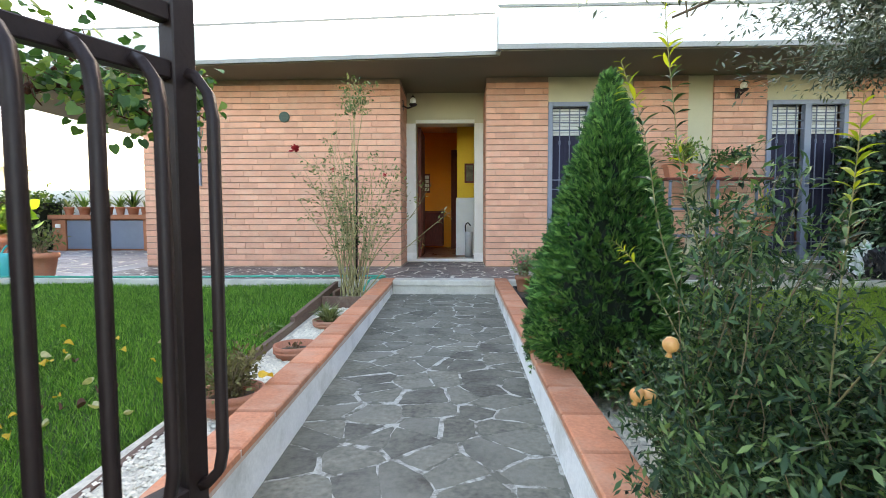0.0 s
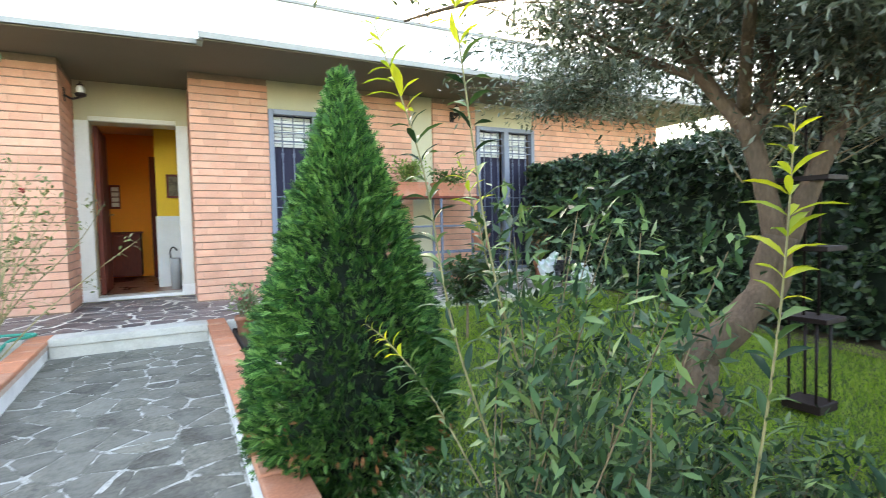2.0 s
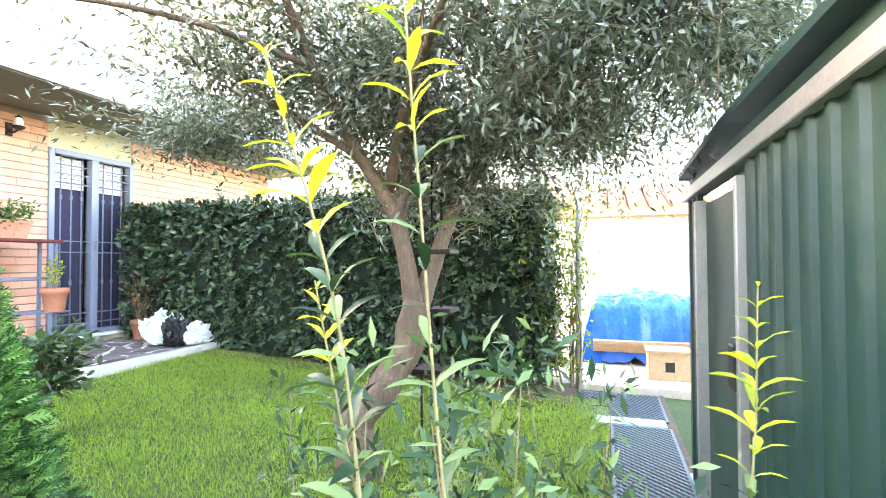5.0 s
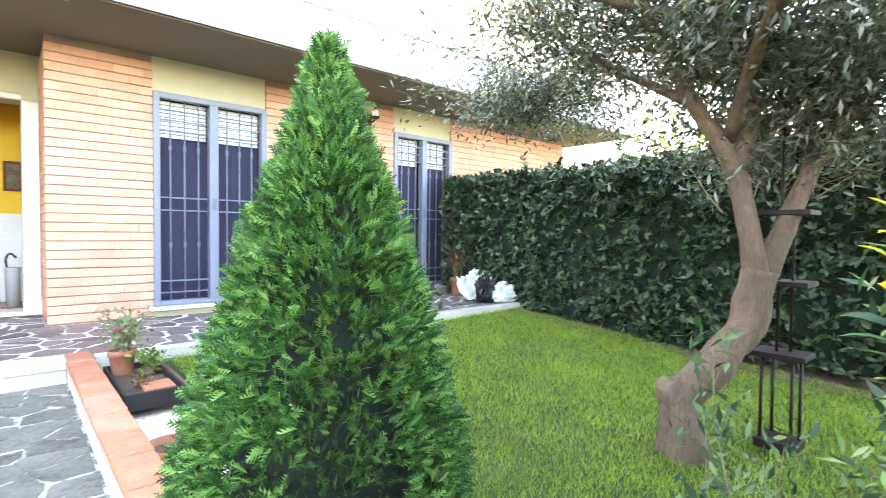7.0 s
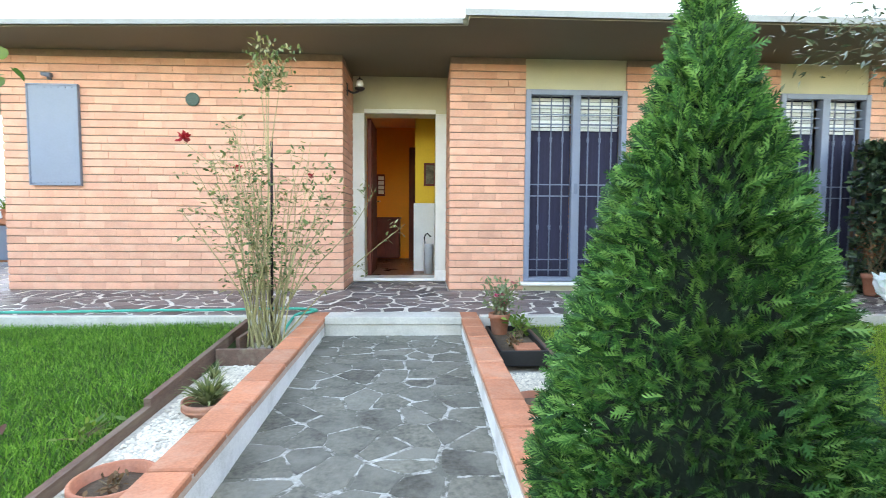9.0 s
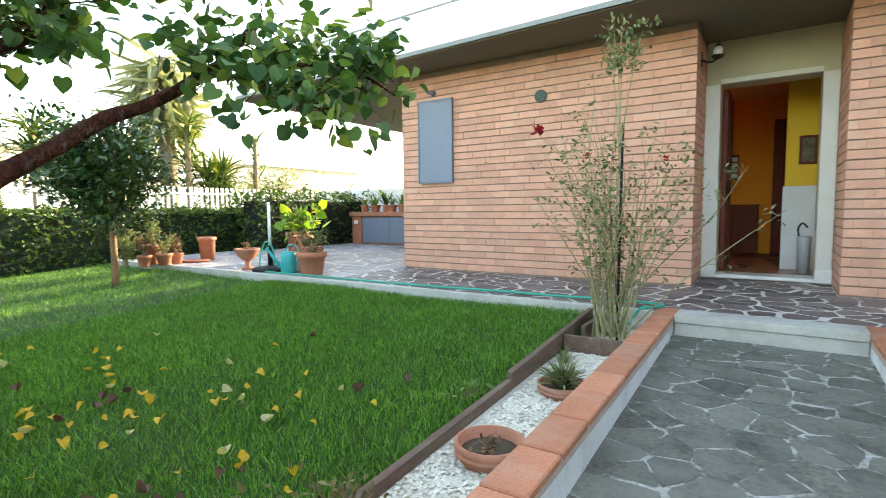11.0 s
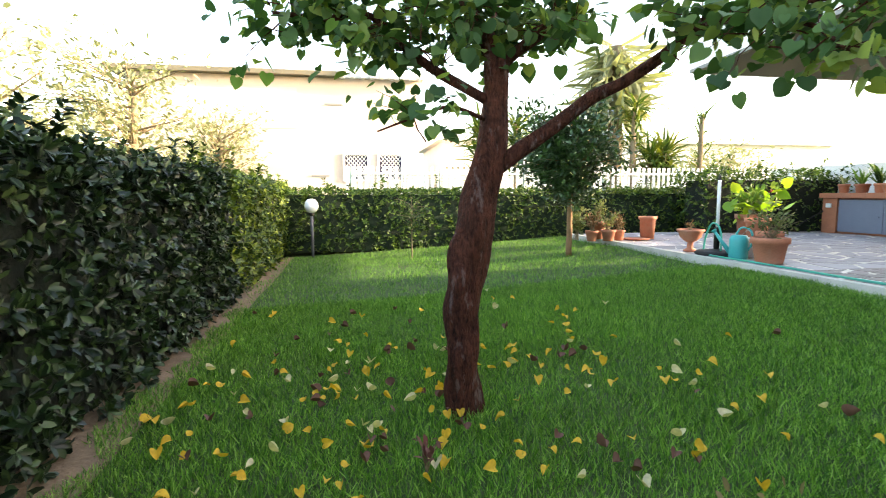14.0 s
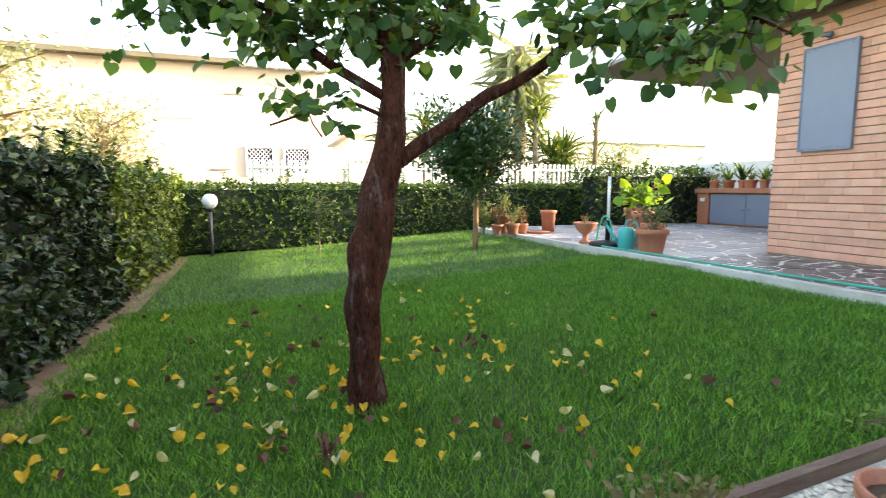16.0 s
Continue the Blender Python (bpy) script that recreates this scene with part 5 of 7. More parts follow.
for p in ((-0.62, 0.1, 1.52), (-0.2, 0, 1.3), (0.33, 0, 1.25)):
    n5 = 26
    part("rose", scatter("rose", OVAL, np.tile(p, (n5, 1)) + RNG.normal(0, .008, (n5, 3)), rand_dirs(n5, -0.3, 1), rand_dirs(n5, 0.2, 1), 0.058 if p[0] < -.5 else 0.024), REDF, ro, "deep red rose")
part("cane_side", tube(bmesh.new(), smooth_path([(-0.1, 0, 0.7), (-0.35, 0.05, 1.25), (-0.62, 0.1, 1.50)], 5), 0.003, 5, False), CANE, ro)

# ---- right-hand garden ----
sh = thing("plant_shelf", (2.84, 7.45, 0.0), "dark iron plant stand with a plank shelf against the wall", "shelf")
part("shelf", boxes((0, 0, 1.165, 1.34, 0.30, 1.195), bevel=0.004), DARKWOOD, sh)
for x in (0.06, 0.66, 1.28):
    for y in (0.03, 0.27):
        part("post", boxes((x - 0.014, y - 0.014, 0.0, x + 0.014, y + 0.014, 1.164)), GRILLE, sh)
for z in (0.16, 0.45, 0.80):
    for y in (0.012, 0.252):
        part("rail", boxes((0.075, y + 0.003, z - 0.012, 1.265, y + 0.033 - 0.006, z + 0.012)), GRILLE, sh)


def planter(at, L, label, m):
    p = thing("planter", at, label, "planter", "balcony planters")
    bm = bmesh.new()
    for sx, z in ((0.86, 0.0), (1.0, 0.15), (1.06, 0.151), (1.06, 0.18), (0.98, 0.18), (0.94, 0.13)):
        w, d = L / 2 * sx, 0.09 * sx
        vs = [bm.verts.new(c) for c in ((-w, -d, z), (w, -d, z), (w, d, z), (-w, d, z))]
        if z == 0.0:
            bm.faces.new(vs[::-1])
        else:
            for i in range(4):
                bm.faces.new((last[i], last[(i + 1) % 4], vs[(i + 1) % 4], vs[i]))
        last = vs
    bm.faces.new(last)
    part("box", bm, m, p)
    return p


planter((3.10, 7.60, 1.196), 0.44, "terracotta-coloured balcony planter on the shelf", POT)
planter((3.68, 7.60, 1.196), 0.44, "second terracotta planter with trailing plant", POT)
tuft((3.10, 7.60, 1.33), 700, 0.055, POTLEAF, "bushy light green balcony plant", r=0.26, h=0.30, stems=34)
tuft((3.70, 7.60, 1.33), 600, 0.05, leaf_mat("geranium_leaf", [(0.04, 0.10, 0.03), (0.08, 0.16, 0.045)], 0.5, 0.2), "trailing geranium with red flowers", r=0.30, h=0.16, stems=30, flowers=(REDF, 4, 0.03))
tagged(obj("shelf_bracket", boxes((3.93, 7.36, 0.44, 4.2, 7.44, 0.455), bevel=0.002), GRILLE), "small iron shelf bracket on the stand", "bracket")
pot((4.06, 7.40, 0.456), 0.125, 0.24, "terracotta pot hanging on the plant stand")
tuft((4.06, 7.40, 0.66), 90, 0.05, SHOOT, "thin yellowing plant in a pot", r=0.1, h=0.3, stems=9)


def sapling(at, h, r, n, mat_, label, size, trunk_r=0.012, bare=0.4, name="sapling", bark=TWIG, seed=1):
    """A young tree: thin trunk, short limbs, an uneven leafy head."""
    t = thing(name, at, label, "tree")
    rs, bm = random.Random(seed), bmesh.new()
    tube(bm, smooth_path([(0, 0, -0.05), (0.01, 0, h * bare), (-0.01, 0.01, h * 0.75), (0, 0, h * 0.95)], 5), list(np.linspace(trunk_r, trunk_r * 0.3, 16)), 10, True, 0.15)
    part("trunk", bm, bark, t)
    bm, tips = bmesh.new(), []
    for _ in range(46):
        z0 = rs.uniform(h * bare * 0.95, h * 0.85)
        a, e = rs.uniform(0, 6.28), rs.uniform(0.3, 1) * r
        env = math.sin(math.pi * min(1, max(0.12, (z0 / h - bare * 0.8) / (1.05 - bare * 0.8)))) ** 0.6
        q = Vector((math.cos(a) * e * env, math.sin(a) * e * env, min(h * 1.02, z0 + rs.uniform(0.02, 0.3) * r * 1.5)))
        pts = smooth_path([Vector((0, 0, z0)), Vector((q.x * .5, q.y * .5, (z0 + q.z) / 2 + 0.02)), q], 4)
        tube(bm, pts, list(np.linspace(trunk_r * 0.4, 0.0015, len(pts))), 5, False)
        tips += [(p, (q - pts[0]).normalized()) for p in pts[3:]]
    part("limb", bm, bark, t)
    part("leaves", leaves_on(tips, max(1, n // len(tips)), r * 0.12, OVAL, size, 0.1), mat_, t)
    return t


sapling((2.52, 5.21, ground_z(2.52, 5.21)), 0.68, 0.26, 1100, CITRUS, "small young citrus tree planted in the lawn", 0.075, 0.013, 0.42, seed=4)
pot((5.22, 7.56, 0.0), 0.12, 0.24, "terracotta pot with a dry plant under the window")
tuft((5.22, 7.56, 0.2), 260, 0.045, leaf_mat("rusty_leaf", [(0.22, 0.08, 0.04), (0.33, 0.14, 0.07), (0.18, 0.14, 0.06)], 0.7, 0.15), "rust-coloured dying pot plant", r=0.26, h=0.55, stems=22)


def sack(at, rx, ry, h, m, label, seed):
    """A slumped plastic sack with creases."""
    s = thing("sack", at, label, "sack")
    bm = bmesh.new()
    bmesh.ops.create_icosphere(bm, subdivisions=4, radius=1)
    for v in bm.verts:
        c = Vector([math.copysign(abs(q) ** 0.62, q) for q in v.co])
        k = 1 + 0.34 * noise.noise(c * 1.7 + Vector((seed, 0, 0))) + 0.42 * (abs(noise.noise(c * 3.4 + Vector((seed, 2, 0)))) - 0.2)
        v.co = Vector((c.x * rx * k, c.y * ry * k, max(0.0, (c.z * 0.5 + 0.46) * h * k)))
    part("body", bm, m, s)
    bm = bmesh.new()
    tube(bm, [(0, 0, h * 0.9), (0.01, 0, h * 1.02), (0.02, 0.01, h * 1.12)], [0.03, 0.02, 0.05], 10, True, 0.5)
    part("tie", bm, m, s)
    return s


WHITEBAG = mat("white_sack", (0.72, 0.73, 0.74), 0.4, 0.05, 6, 40, 0.15, stain=(0.12, 0.38, 0.14), stain_amt=0.9)
BLACKBAG = mat("black_sack", (0.012, 0.012, 0.014), 0.3, 0.2, 8, 40, 0.2)
sack((5.02, 7.0, 0.0), 0.19, 0.17, 0.34, WHITEBAG, "white and green plastic soil sack on the terrace", 1)
sack((5.12, 6.60, 0.0), 0.15, 0.12, 0.22, WHITEBAG, "crumpled white plastic sack on the terrace", 4)
sack((4.97, 6.74, 0.0), 0.13, 0.11, 0.30, BLACKBAG, "black plastic sack lying between the white ones", 9)
tagged(obj("slab", boxes((5.40, 6.40, -0.1, 5.46, 6.74, 0.34), bevel=0.008), WALLWHITE), "upright grey concrete slab at the end of the terrace", "slab")

st = thing("tiered_stand", (3.49, 3.08, -0.27), "dark metal stand with small wooden trays under the olive", "stand")
for x, y in ((-0.05, 0.08), (0.05, -0.08), (0.08, 0.06), (-0.07, -0.07)):
    part("leg", tube(bmesh.new(), [(x, y, 0), (x, y, 0.5)], 0.009, 6), IRON, st)
part("base", boxes((-0.09, -0.1, 0.0, 0.1, 0.1, 0.05), bevel=0.004), IRON, st)
for z in (0.5, 0.89, 1.27):
    part("tray", boxes((-0.10, -0.13, z, 0.11, 0.13, z + 0.028), bevel=0.004), IRON, st)
for x, y in ((-0.02, 0.02), (0.03, -0.03)):
    part("pole", tube(bmesh.new(), [(x, y, 0.5), (x + 0.01, y, 1.95)], 0.008, 6), IRON, st)

# metal shed
TEAL = mat("teal_sheet_metal", (0.012, 0.075, 0.066), 0.35, 0.12, 3, 60, 0.05, 0.3, stain=(0.03, 0.11, 0.095), stain_amt=0.5)
DKGREEN = mat("dark_green_sheet", (0.007, 0.036, 0.030), 0.5, 0.15, 3, 60, 0.06, 0.0, stain=(0.06, 0.10, 0.07), stain_amt=0.5)
ALU = mat("dull_aluminium", (0.42, 0.42, 0.39), 0.45, 0.12, 8, 60, 0.05, 0.7)
hz = thing("garden_shed", (1.35, -0.2, -0.36), "dark teal-green ribbed metal garden shed with a sliding door", "shed")
Lx, Ly, Hh = 2.36, 1.73, 1.66


def ribbed(x0, x1, z0, z1, step, depth):
    bm, xs = bmesh.new(), []
    x = x0
    while x < x1:
        xs += [(x, 0), (min(x1, x + step * .62), 0), (min(x1, x + step * .7), depth), (min(x1, x + step * .92), depth)]
        x += step
    xs.append((x1, 0))
    xs = [q for i, q in enumerate(xs) if i == 0 or q[0] > xs[i - 1][0] + 1e-5]
    lo, hi = [bm.verts.new((a, b, z0)) for a, b in xs], [bm.verts.new((a, b, z1)) for a, b in xs]
    lo2, hi2 = [bm.verts.new((a, b + 0.012, z0)) for a, b in xs], [bm.verts.new((a, b + 0.012, z1)) for a, b in xs]
    for i in range(len(xs) - 1):
        bm.faces.new((lo[i], lo[i + 1], hi[i + 1], hi[i])), bm.faces.new((lo2[i + 1], lo2[i], hi2[i], hi2[i + 1]))
    return bm


part("wall_panel", ribbed(0, Ly, 0.04, Hh, 0.16, -0.02), TEAL, hz, "teal ribbed sheet", pose(0, Ly, 0, 0, 0, -90))
part("wall_panel", ribbed(0, Lx, 0.04, Hh, 0.16, -0.02), TEAL, hz, "", pose(0, 0, 0))
part("wall_panel", ribbed(0, Ly, 0.04, Hh, 0.16, -0.02), TEAL, hz, "", pose(Lx, 0, 0, 0, 0, 90))
part("front_panel", ribbed(0, 1.04, 0.04, Hh, 0.13, -0.015), DKGREEN, hz, "dark green ribbed sheet", pose(1.06, Ly, 0, 0, 0, 180))
part("front_panel", ribbed(0, 0.42, 0.04, Hh, 0.14, -0.015), DKGREEN, hz, "", pose(Lx, Ly, 0, 0, 0, 180))
dr = part("sliding_door", boxes((1.10, Ly - 0.035, 0.06, 1.92, Ly - 0.015, Hh - 0.06)), DKGREEN, hz, "dark green sliding door")
part("door_edge", boxes((1.07, Ly - 0.02, 0.02, 1.11, Ly + 0.03, Hh - 0.04), (1.89, Ly - 0.02, 0.02, 1.95, Ly + 0.035, Hh - 0.04), bevel=0.004), ALU, dr, "dull aluminium edge")
part("latch", boxes((1.20, Ly - 0.014, 0.80, 1.29, Ly + 0.02, 0.98), bevel=0.008), BLACK, dr)
part("track", boxes((0.0, Ly - 0.04, Hh, Lx, Ly + 0.04, Hh + 0.06), bevel=0.004), ALU, hz)
part("door_threshold", boxes((0.0, Ly - 0.02, 0.0, Lx, Ly + 0.03, 0.035), bevel=0.004), ALU, hz)
bm = bmesh.new()
pr = [(-0.04, Hh + 0.17), (0.0, Hh + 0.18), (Lx / 2, Hh + 0.21), (Lx, Hh + 0.18), (Lx + 0.04, Hh + 0.17)]
bm = bmesh.new()
a = [[bm.verts.new((x, y, z + dz)) for x, z in pr] for y, dz in ((-0.06, 0), (Ly + 0.05, 0), (Ly + 0.05, -0.03), (-0.06, -0.03))]
for i in range(4):
    for q in range(4):
        bm.faces.new((a[q][i], a[q][i + 1], a[(q + 1) % 4][i + 1], a[(q + 1) % 4][i]))
part("roof", bm, DKGREEN, hz)
part("gable", slab([(0.0, Ly - 0.03), (Lx, Ly - 0.03), (Lx, Ly - 0.01), (0.0, Ly - 0.01)], Hh + 0.061, Hh + 0.138), DKGREEN, hz)
part("gutter", tube(bmesh.new(), [(-0.06, -0.05, Hh + 0.12), (-0.06, Ly + 0.05, Hh + 0.12)], 0.03, 10), DKGREEN, hz)

# walking mats of plastic lattice and a flat plate
NET = mat("blue_grey_lattice", (0.07, 0.11, 0.125), 0.5, 0.1, 6, 50, 0.05)


def lattice_mat(x0, x1, y0, y1, label):
    t = thing("lattice_mat", (x0, y0, float(ground_z(x0, y0)) + 0.016), label, "mat", "lattice mats")
    W, D, s = x1 - x0, y1 - y0, 0.055
    bm = bmesh.new()
    for d in (1, -1):
        k = -D
        while k < W + D:
            p = [(k + q * d if d > 0 else k + q, q if d > 0 else D - q) for q in (0, D)]
            (ax, ay), (bx_, by) = p
            t0 = max(0, (0 - ax) / (bx_ - ax)) if bx_ > ax else 0
            t1 = min(1, (W - ax) / (bx_ - ax)) if bx_ > ax else 1
            if t1 > t0 + 0.02:
                a_, b_ = Vector((ax + (bx_ - ax) * t0, ay + (by - ay) * t0, 0.004 * d)), Vector((ax + (bx_ - ax) * t1, ay + (by - ay) * t1, 0.004 * d))
                side = (b_ - a_).cross(Vector((0, 0, 1))).normalized() * 0.006
                vs = [bm.verts.new(c + Vector((0, 0, z))) for z in (0, 0.008) for c in (a_ - side, a_ + side, b_ + side, b_ - side)]
                for f in ((4, 5, 6, 7), (0, 1, 5, 4), (1, 2, 6, 5), (2, 3, 7, 6), (3, 0, 4, 7)):
                    bm.faces.new([vs[i] for i in f])
            k += s
    part("lattice", bm, NET, t)
    part("rim", boxes((-0.01, -0.01, -0.006, W + 0.01, 0.008, 0.012), (-0.01, D - 0.008, -0.006, W + 0.01, D + 0.01, 0.012), (-0.01, 0.008, -0.006, 0.008, D - 0.008, 0.012), (W - 0.008, 0.008, -0.006, W + 0.01, D - 0.008, 0.012)), NET, t)
    return t


setting("soil_strip_3", boxes((2.4, 1.5, -0.5, 5.6, 2.05, -0.345), (4.55, 2.05, -0.5, 5.6, 2.5, -0.335)), SOIL, "bare soil under the lattice mats")
lattice_mat(2.6, 4.5, 1.56, 1.98, "blue-grey plastic lattice mat beside the shed")
lattice_mat(4.72, 5.5, 1.56, 2.5, "blue-grey plastic lattice mat across the passage")
tagged(obj("plate", boxes((4.52, 1.58, -0.33, 4.70, 2.1, -0.312), bevel=0.004), mat("pale_teal_plate", (0.30, 0.42, 0.42), 0.6, 0.1, 5, 40, 0.1)), "pale teal flat plate between the mats", "plate")

# covered heap in the neighbouring yard
TARPM = mat("blue_tarpaulin", (0.008, 0.12, 0.48), 0.22, 0.25, 5, 30, 0.35)
tp = thing("covered_trailer", (7.35, 1.55, -0.285), "heap under a creased blue tarpaulin on wooden props", "tarpaulin")
bm = bmesh.new()
nx, ny = 46, 46
grid = [[None] * (ny + 1) for _ in range(nx + 1)]
for i in range(nx + 1):
    for k in range(ny + 1):
        u, v = i / nx * 2 - 1, k / ny * 2 - 1
        e = max(abs(u), abs(v))
        top = 0.80 - 0.18 * u * u - 0.10 * v * v + 0.07 * abs(noise.noise(Vector((u * 2, v * 2, 1))))
        hang = max(0.0, (e - 0.72) / 0.28)
        z = top - hang * (0.62 + 0.15 * noise.noise(Vector((u * 3, v * 3, 4)))) + 0.06 * noise.noise(Vector((u * 5, v * 5, 2))) + 0.07 * abs(noise.noise(Vector((u * 9, v * 4, 6)))) - 0.05 * abs(noise.noise(Vector((u * 4, v * 11, 8))))
        fold = 1 + 0.05 * noise.noise(Vector((u * 7, v * 7, 0))) * (0.3 + hang)
        grid[i][k] = bm.verts.new((u * 0.62 * fold, v * 0.85 * fold, z))
for i in range(nx):
    for k in range(ny):
        bm.faces.new((grid[i][k], grid[i + 1][k], grid[i + 1][k + 1], grid[i][k + 1])).smooth = (i + k) % 3 > 0
part("tarpaulin", bm, TARPM, tp)
PALEWOOD = mat("raw_timber", (0.42, 0.27, 0.15), 0.8, 0.25, 6, 50, 0.2, stretch=(0.4, 4, 4))
for y in (-0.7, 0.55):
    part("prop", boxes((-0.45, y, 0, 0.4, y + 0.09, 0.4), bevel=0.006), PALEWOOD, tp)
for q in range(4):
    part("plank", boxes((-0.62 - 0.02 * q, -0.75 + 0.1 * q, 0.15 + 0.035 * q, 0.6, 0.62, 0.18 + 0.035 * q)), PALEWOOD, tp)
wb = thing("wooden_crate", (6.0, 1.2, -0.285), "pale wooden crate with a black mark on its face", "crate")
part("side", boxes((0, 0, 0, 0.3, 0.02, 0.28), (0, 0.38, 0, 0.3, 0.40, 0.28), (0.0, 0.02, 0.0, 0.02, 0.38, 0.28), (0.28, 0.02, 0, 0.3, 0.38, 0.28), bevel=0.003), PALEWOOD, wb)
part("lid", boxes((-0.02, -0.02, 0.281, 0.32, 0.42, 0.31), bevel=0.004), PALEWOOD, wb)
# thin black plate laid on the face; the side behind it is whole
part("opening", boxes((-0.006, 0.15, 0.09, -0.001, 0.24, 0.19), bevel=0.002), BLACK, wb)
tagged(obj("fence_post", tube(bmesh.new(), [(5.58, 2.28, -0.4), (5.6, 2.26, 1.9)], 0.035, 12), mat("grey_post", (0.3, 0.28, 0.26), 0.8, 0.2, 8, 60, 0.2)), "grey post at the end of the hedge", "post")
cr = thing("creeper", (5.6, 2.3, -0.32), "sparse sunlit yellow-green creeper climbing a post", "creeper")
rs, bm, tips = random.Random(31), bmesh.new(), []
for k in range(16):
    x, y, a = rs.uniform(-0.25, 0.3), rs.uniform(-0.1, 0.55), rs.uniform(0, 6.28)
    pts = smooth_path([Vector((x, y, 0)), Vector((x + rs.gauss(0, .06), y + rs.gauss(0, .06), 0.6)), Vector((x + rs.gauss(0, .1), y + rs.gauss(0, .1), 1.2)), Vector((x + rs.gauss(0, .14), y + rs.gauss(0, .14), rs.uniform(1.5, 2.0)))], 6)
    tube(bm, pts, list(np.linspace(0.012, 0.003, len(pts))), 6, False)
    tips += [(p, Vector((rs.gauss(0, 1), rs.gauss(0, 1), 0.3)).normalized()) for p in pts[2:]]
tagged(part("stem", bm, TWIG, cr), kind="stuff")
part("leaves", leaves_on(tips, 9, 0.07, OVAL, 0.06, 0.2, 0.4), leaf_mat("creeper_leaf", [(0.05, 0.09, 0.015), (0.12, 0.17, 0.02), (0.26, 0.28, 0.03)], 0.5, 0.4), cr)

# neighbour's wall, fence and house
nb = thing("boundary_fence", (13.0, -4.0, -0.33), "white boundary wall with thin posts", "fence")
part("wall", boxes((0, 0, 0, 0.2, 14, 1.15)), WHITE, nb)
part("coping", boxes((-0.03, 0, 1.151, 0.23, 14, 1.2)), WALLWHITE, nb)
for k in range(8):
    part("post", boxes((0.08, 0.4 + 1.8 * k, 1.2, 0.12, 0.44 + 1.8 * k, 2.3)), ALU, nb)
part("rail", boxes((0.085, 0, 2.2, 0.115, 14, 2.24)), ALU, nb)
ROOFT = mat("terracotta_roof", (0.42, 0.20, 0.12), 0.85, 0.2, 3, 40, 0.3)
nh = thing("house", (19, -6, -0.4), "white neighbouring house with terracotta roof", "house")
part("wall", boxes((0, 0, 0, 8, 16, 3.0)), WHITE, nh)
rt = part("roof", slab([(-0.7, -0.5), (4.2, -0.5), (4.2, 16.5), (-0.7, 16.5)], 2.99, 3.1), ROOFT, nh)
for k in range(26):
    y = -0.5 + k * 0.65
    part("roof_tile", tube(bmesh.new(), [(-0.7, y + 0.3, 3.05), (4, y + 0.3, 4.4)], 0.33, 8), ROOFT, rt)
part("eave", boxes((-0.8, -0.6, 2.86, 0.2, 16.6, 2.98)), ROOFT, nh)
for k in range(14):
    part("baluster", lathe(bmesh.new(), [(0.05, 0), (0.08, 0.15), (0.04, 0.35), (0.07, 0.5)], 8, (-0.4, 3.2 + 0.3 * k, 2.2)), WHITE, nh)
part("balcony", boxes((-0.6, 2.8, 2.0, -0.001, 7.6, 2.19)), WHITE, nh)


# ---- gate at the street ----
# added wall, out of view, that keeps sky light off the pomegranate shrub
setting("wall_gate", boxes((0.74, 0.62, -0.4, 1.33, 0.86, 1.45)), WALLWHITE, "unseen wall added between the gate and the shed to shade the shrub")
gt = thing("gate", pose(-0.262, 1.755, 0.205, 0, 0, 156) @ Matrix.Diagonal((0.62, 0.62, 0.62, 1)), "brown iron garden gate leaf standing open", "gate")
# leaf runs along local y from its lock stile towards the hinge; bars stand off towards the path (local -x)
part("stile", boxes((-0.03, -0.04, -0.80, 0.03, 0.03, 1.62), bevel=0.004), IRON, gt)
part("stile", boxes((-0.03, 1.12, -0.80, 0.03, 1.18, 1.62), bevel=0.004), IRON, gt)
for z, h in ((1.16, 0.05), (1.31, 0.05), (1.56, 0.05)):
    part("rail", boxes((-0.022, 0.031, z, 0.022, 1.119, z + h), bevel=0.004), IRON, gt)
part("rail", boxes((-0.04, 0.031, -0.03, 0.04, 1.119, 0.03), bevel=0.004), IRON, gt)
for k in range(7):
    y = -0.015 + 0.15 * k
    pts = [(-0.02, y, 1.185), (-0.06, y, 1.17), (-0.105, y, 1.12), (-0.12, y, 1.05), (-0.12, y, 0.20), (-0.12, y, 0.14), (-0.105, y, 0.08), (-0.06, y, 0.035), (-0.02, y, 0.015)]
    part("bar", tube(bmesh.new(), pts, 0.0185, 4), IRON, gt)
hp = thing("gate_post", (-0.66, 1.05, -0.36), "square brown iron gate post", "post")
part("post", boxes((-0.05, -0.05, 0, 0.05, 0.05, 2.1), bevel=0.006), IRON, hp)
part("cap", boxes((-0.06, -0.06, 2.101, 0.06, 0.06, 2.13), bevel=0.006), IRON, hp)

# ---- left-hand lawn and patio ----
GLOBE = mat("opal_globe", (0.85, 0.85, 0.83), 0.2, 0.02, 5, 40, 0.0)
lp = thing("garden_lamp", (-9.35, 1.60, float(ground_z(-9.35, 1.6))), "low garden lamp with a white globe", "lamp")
part("post", tube(bmesh.new(), [(0, 0, -0.05), (0, 0, 0.76)], 0.027, 12), mat("dark_grey_post", (0.06, 0.065, 0.08), 0.5, 0.1, 8, 50, 0.05), lp)
part("collar", lathe(bmesh.new(), [(0.03, 0.74), (0.05, 0.76), (0.055, 0.79), (0.04, 0.8)], 16), BLACK, lp)
part("globe", lathe(bmesh.new(), [(0.04, 0.79), (0.09, 0.82), (0.12, 0.88), (0.125, 0.92), (0.11, 0.98), (0.07, 1.03), (0.01, 1.045)], 24), GLOBE, lp, "white opal globe")
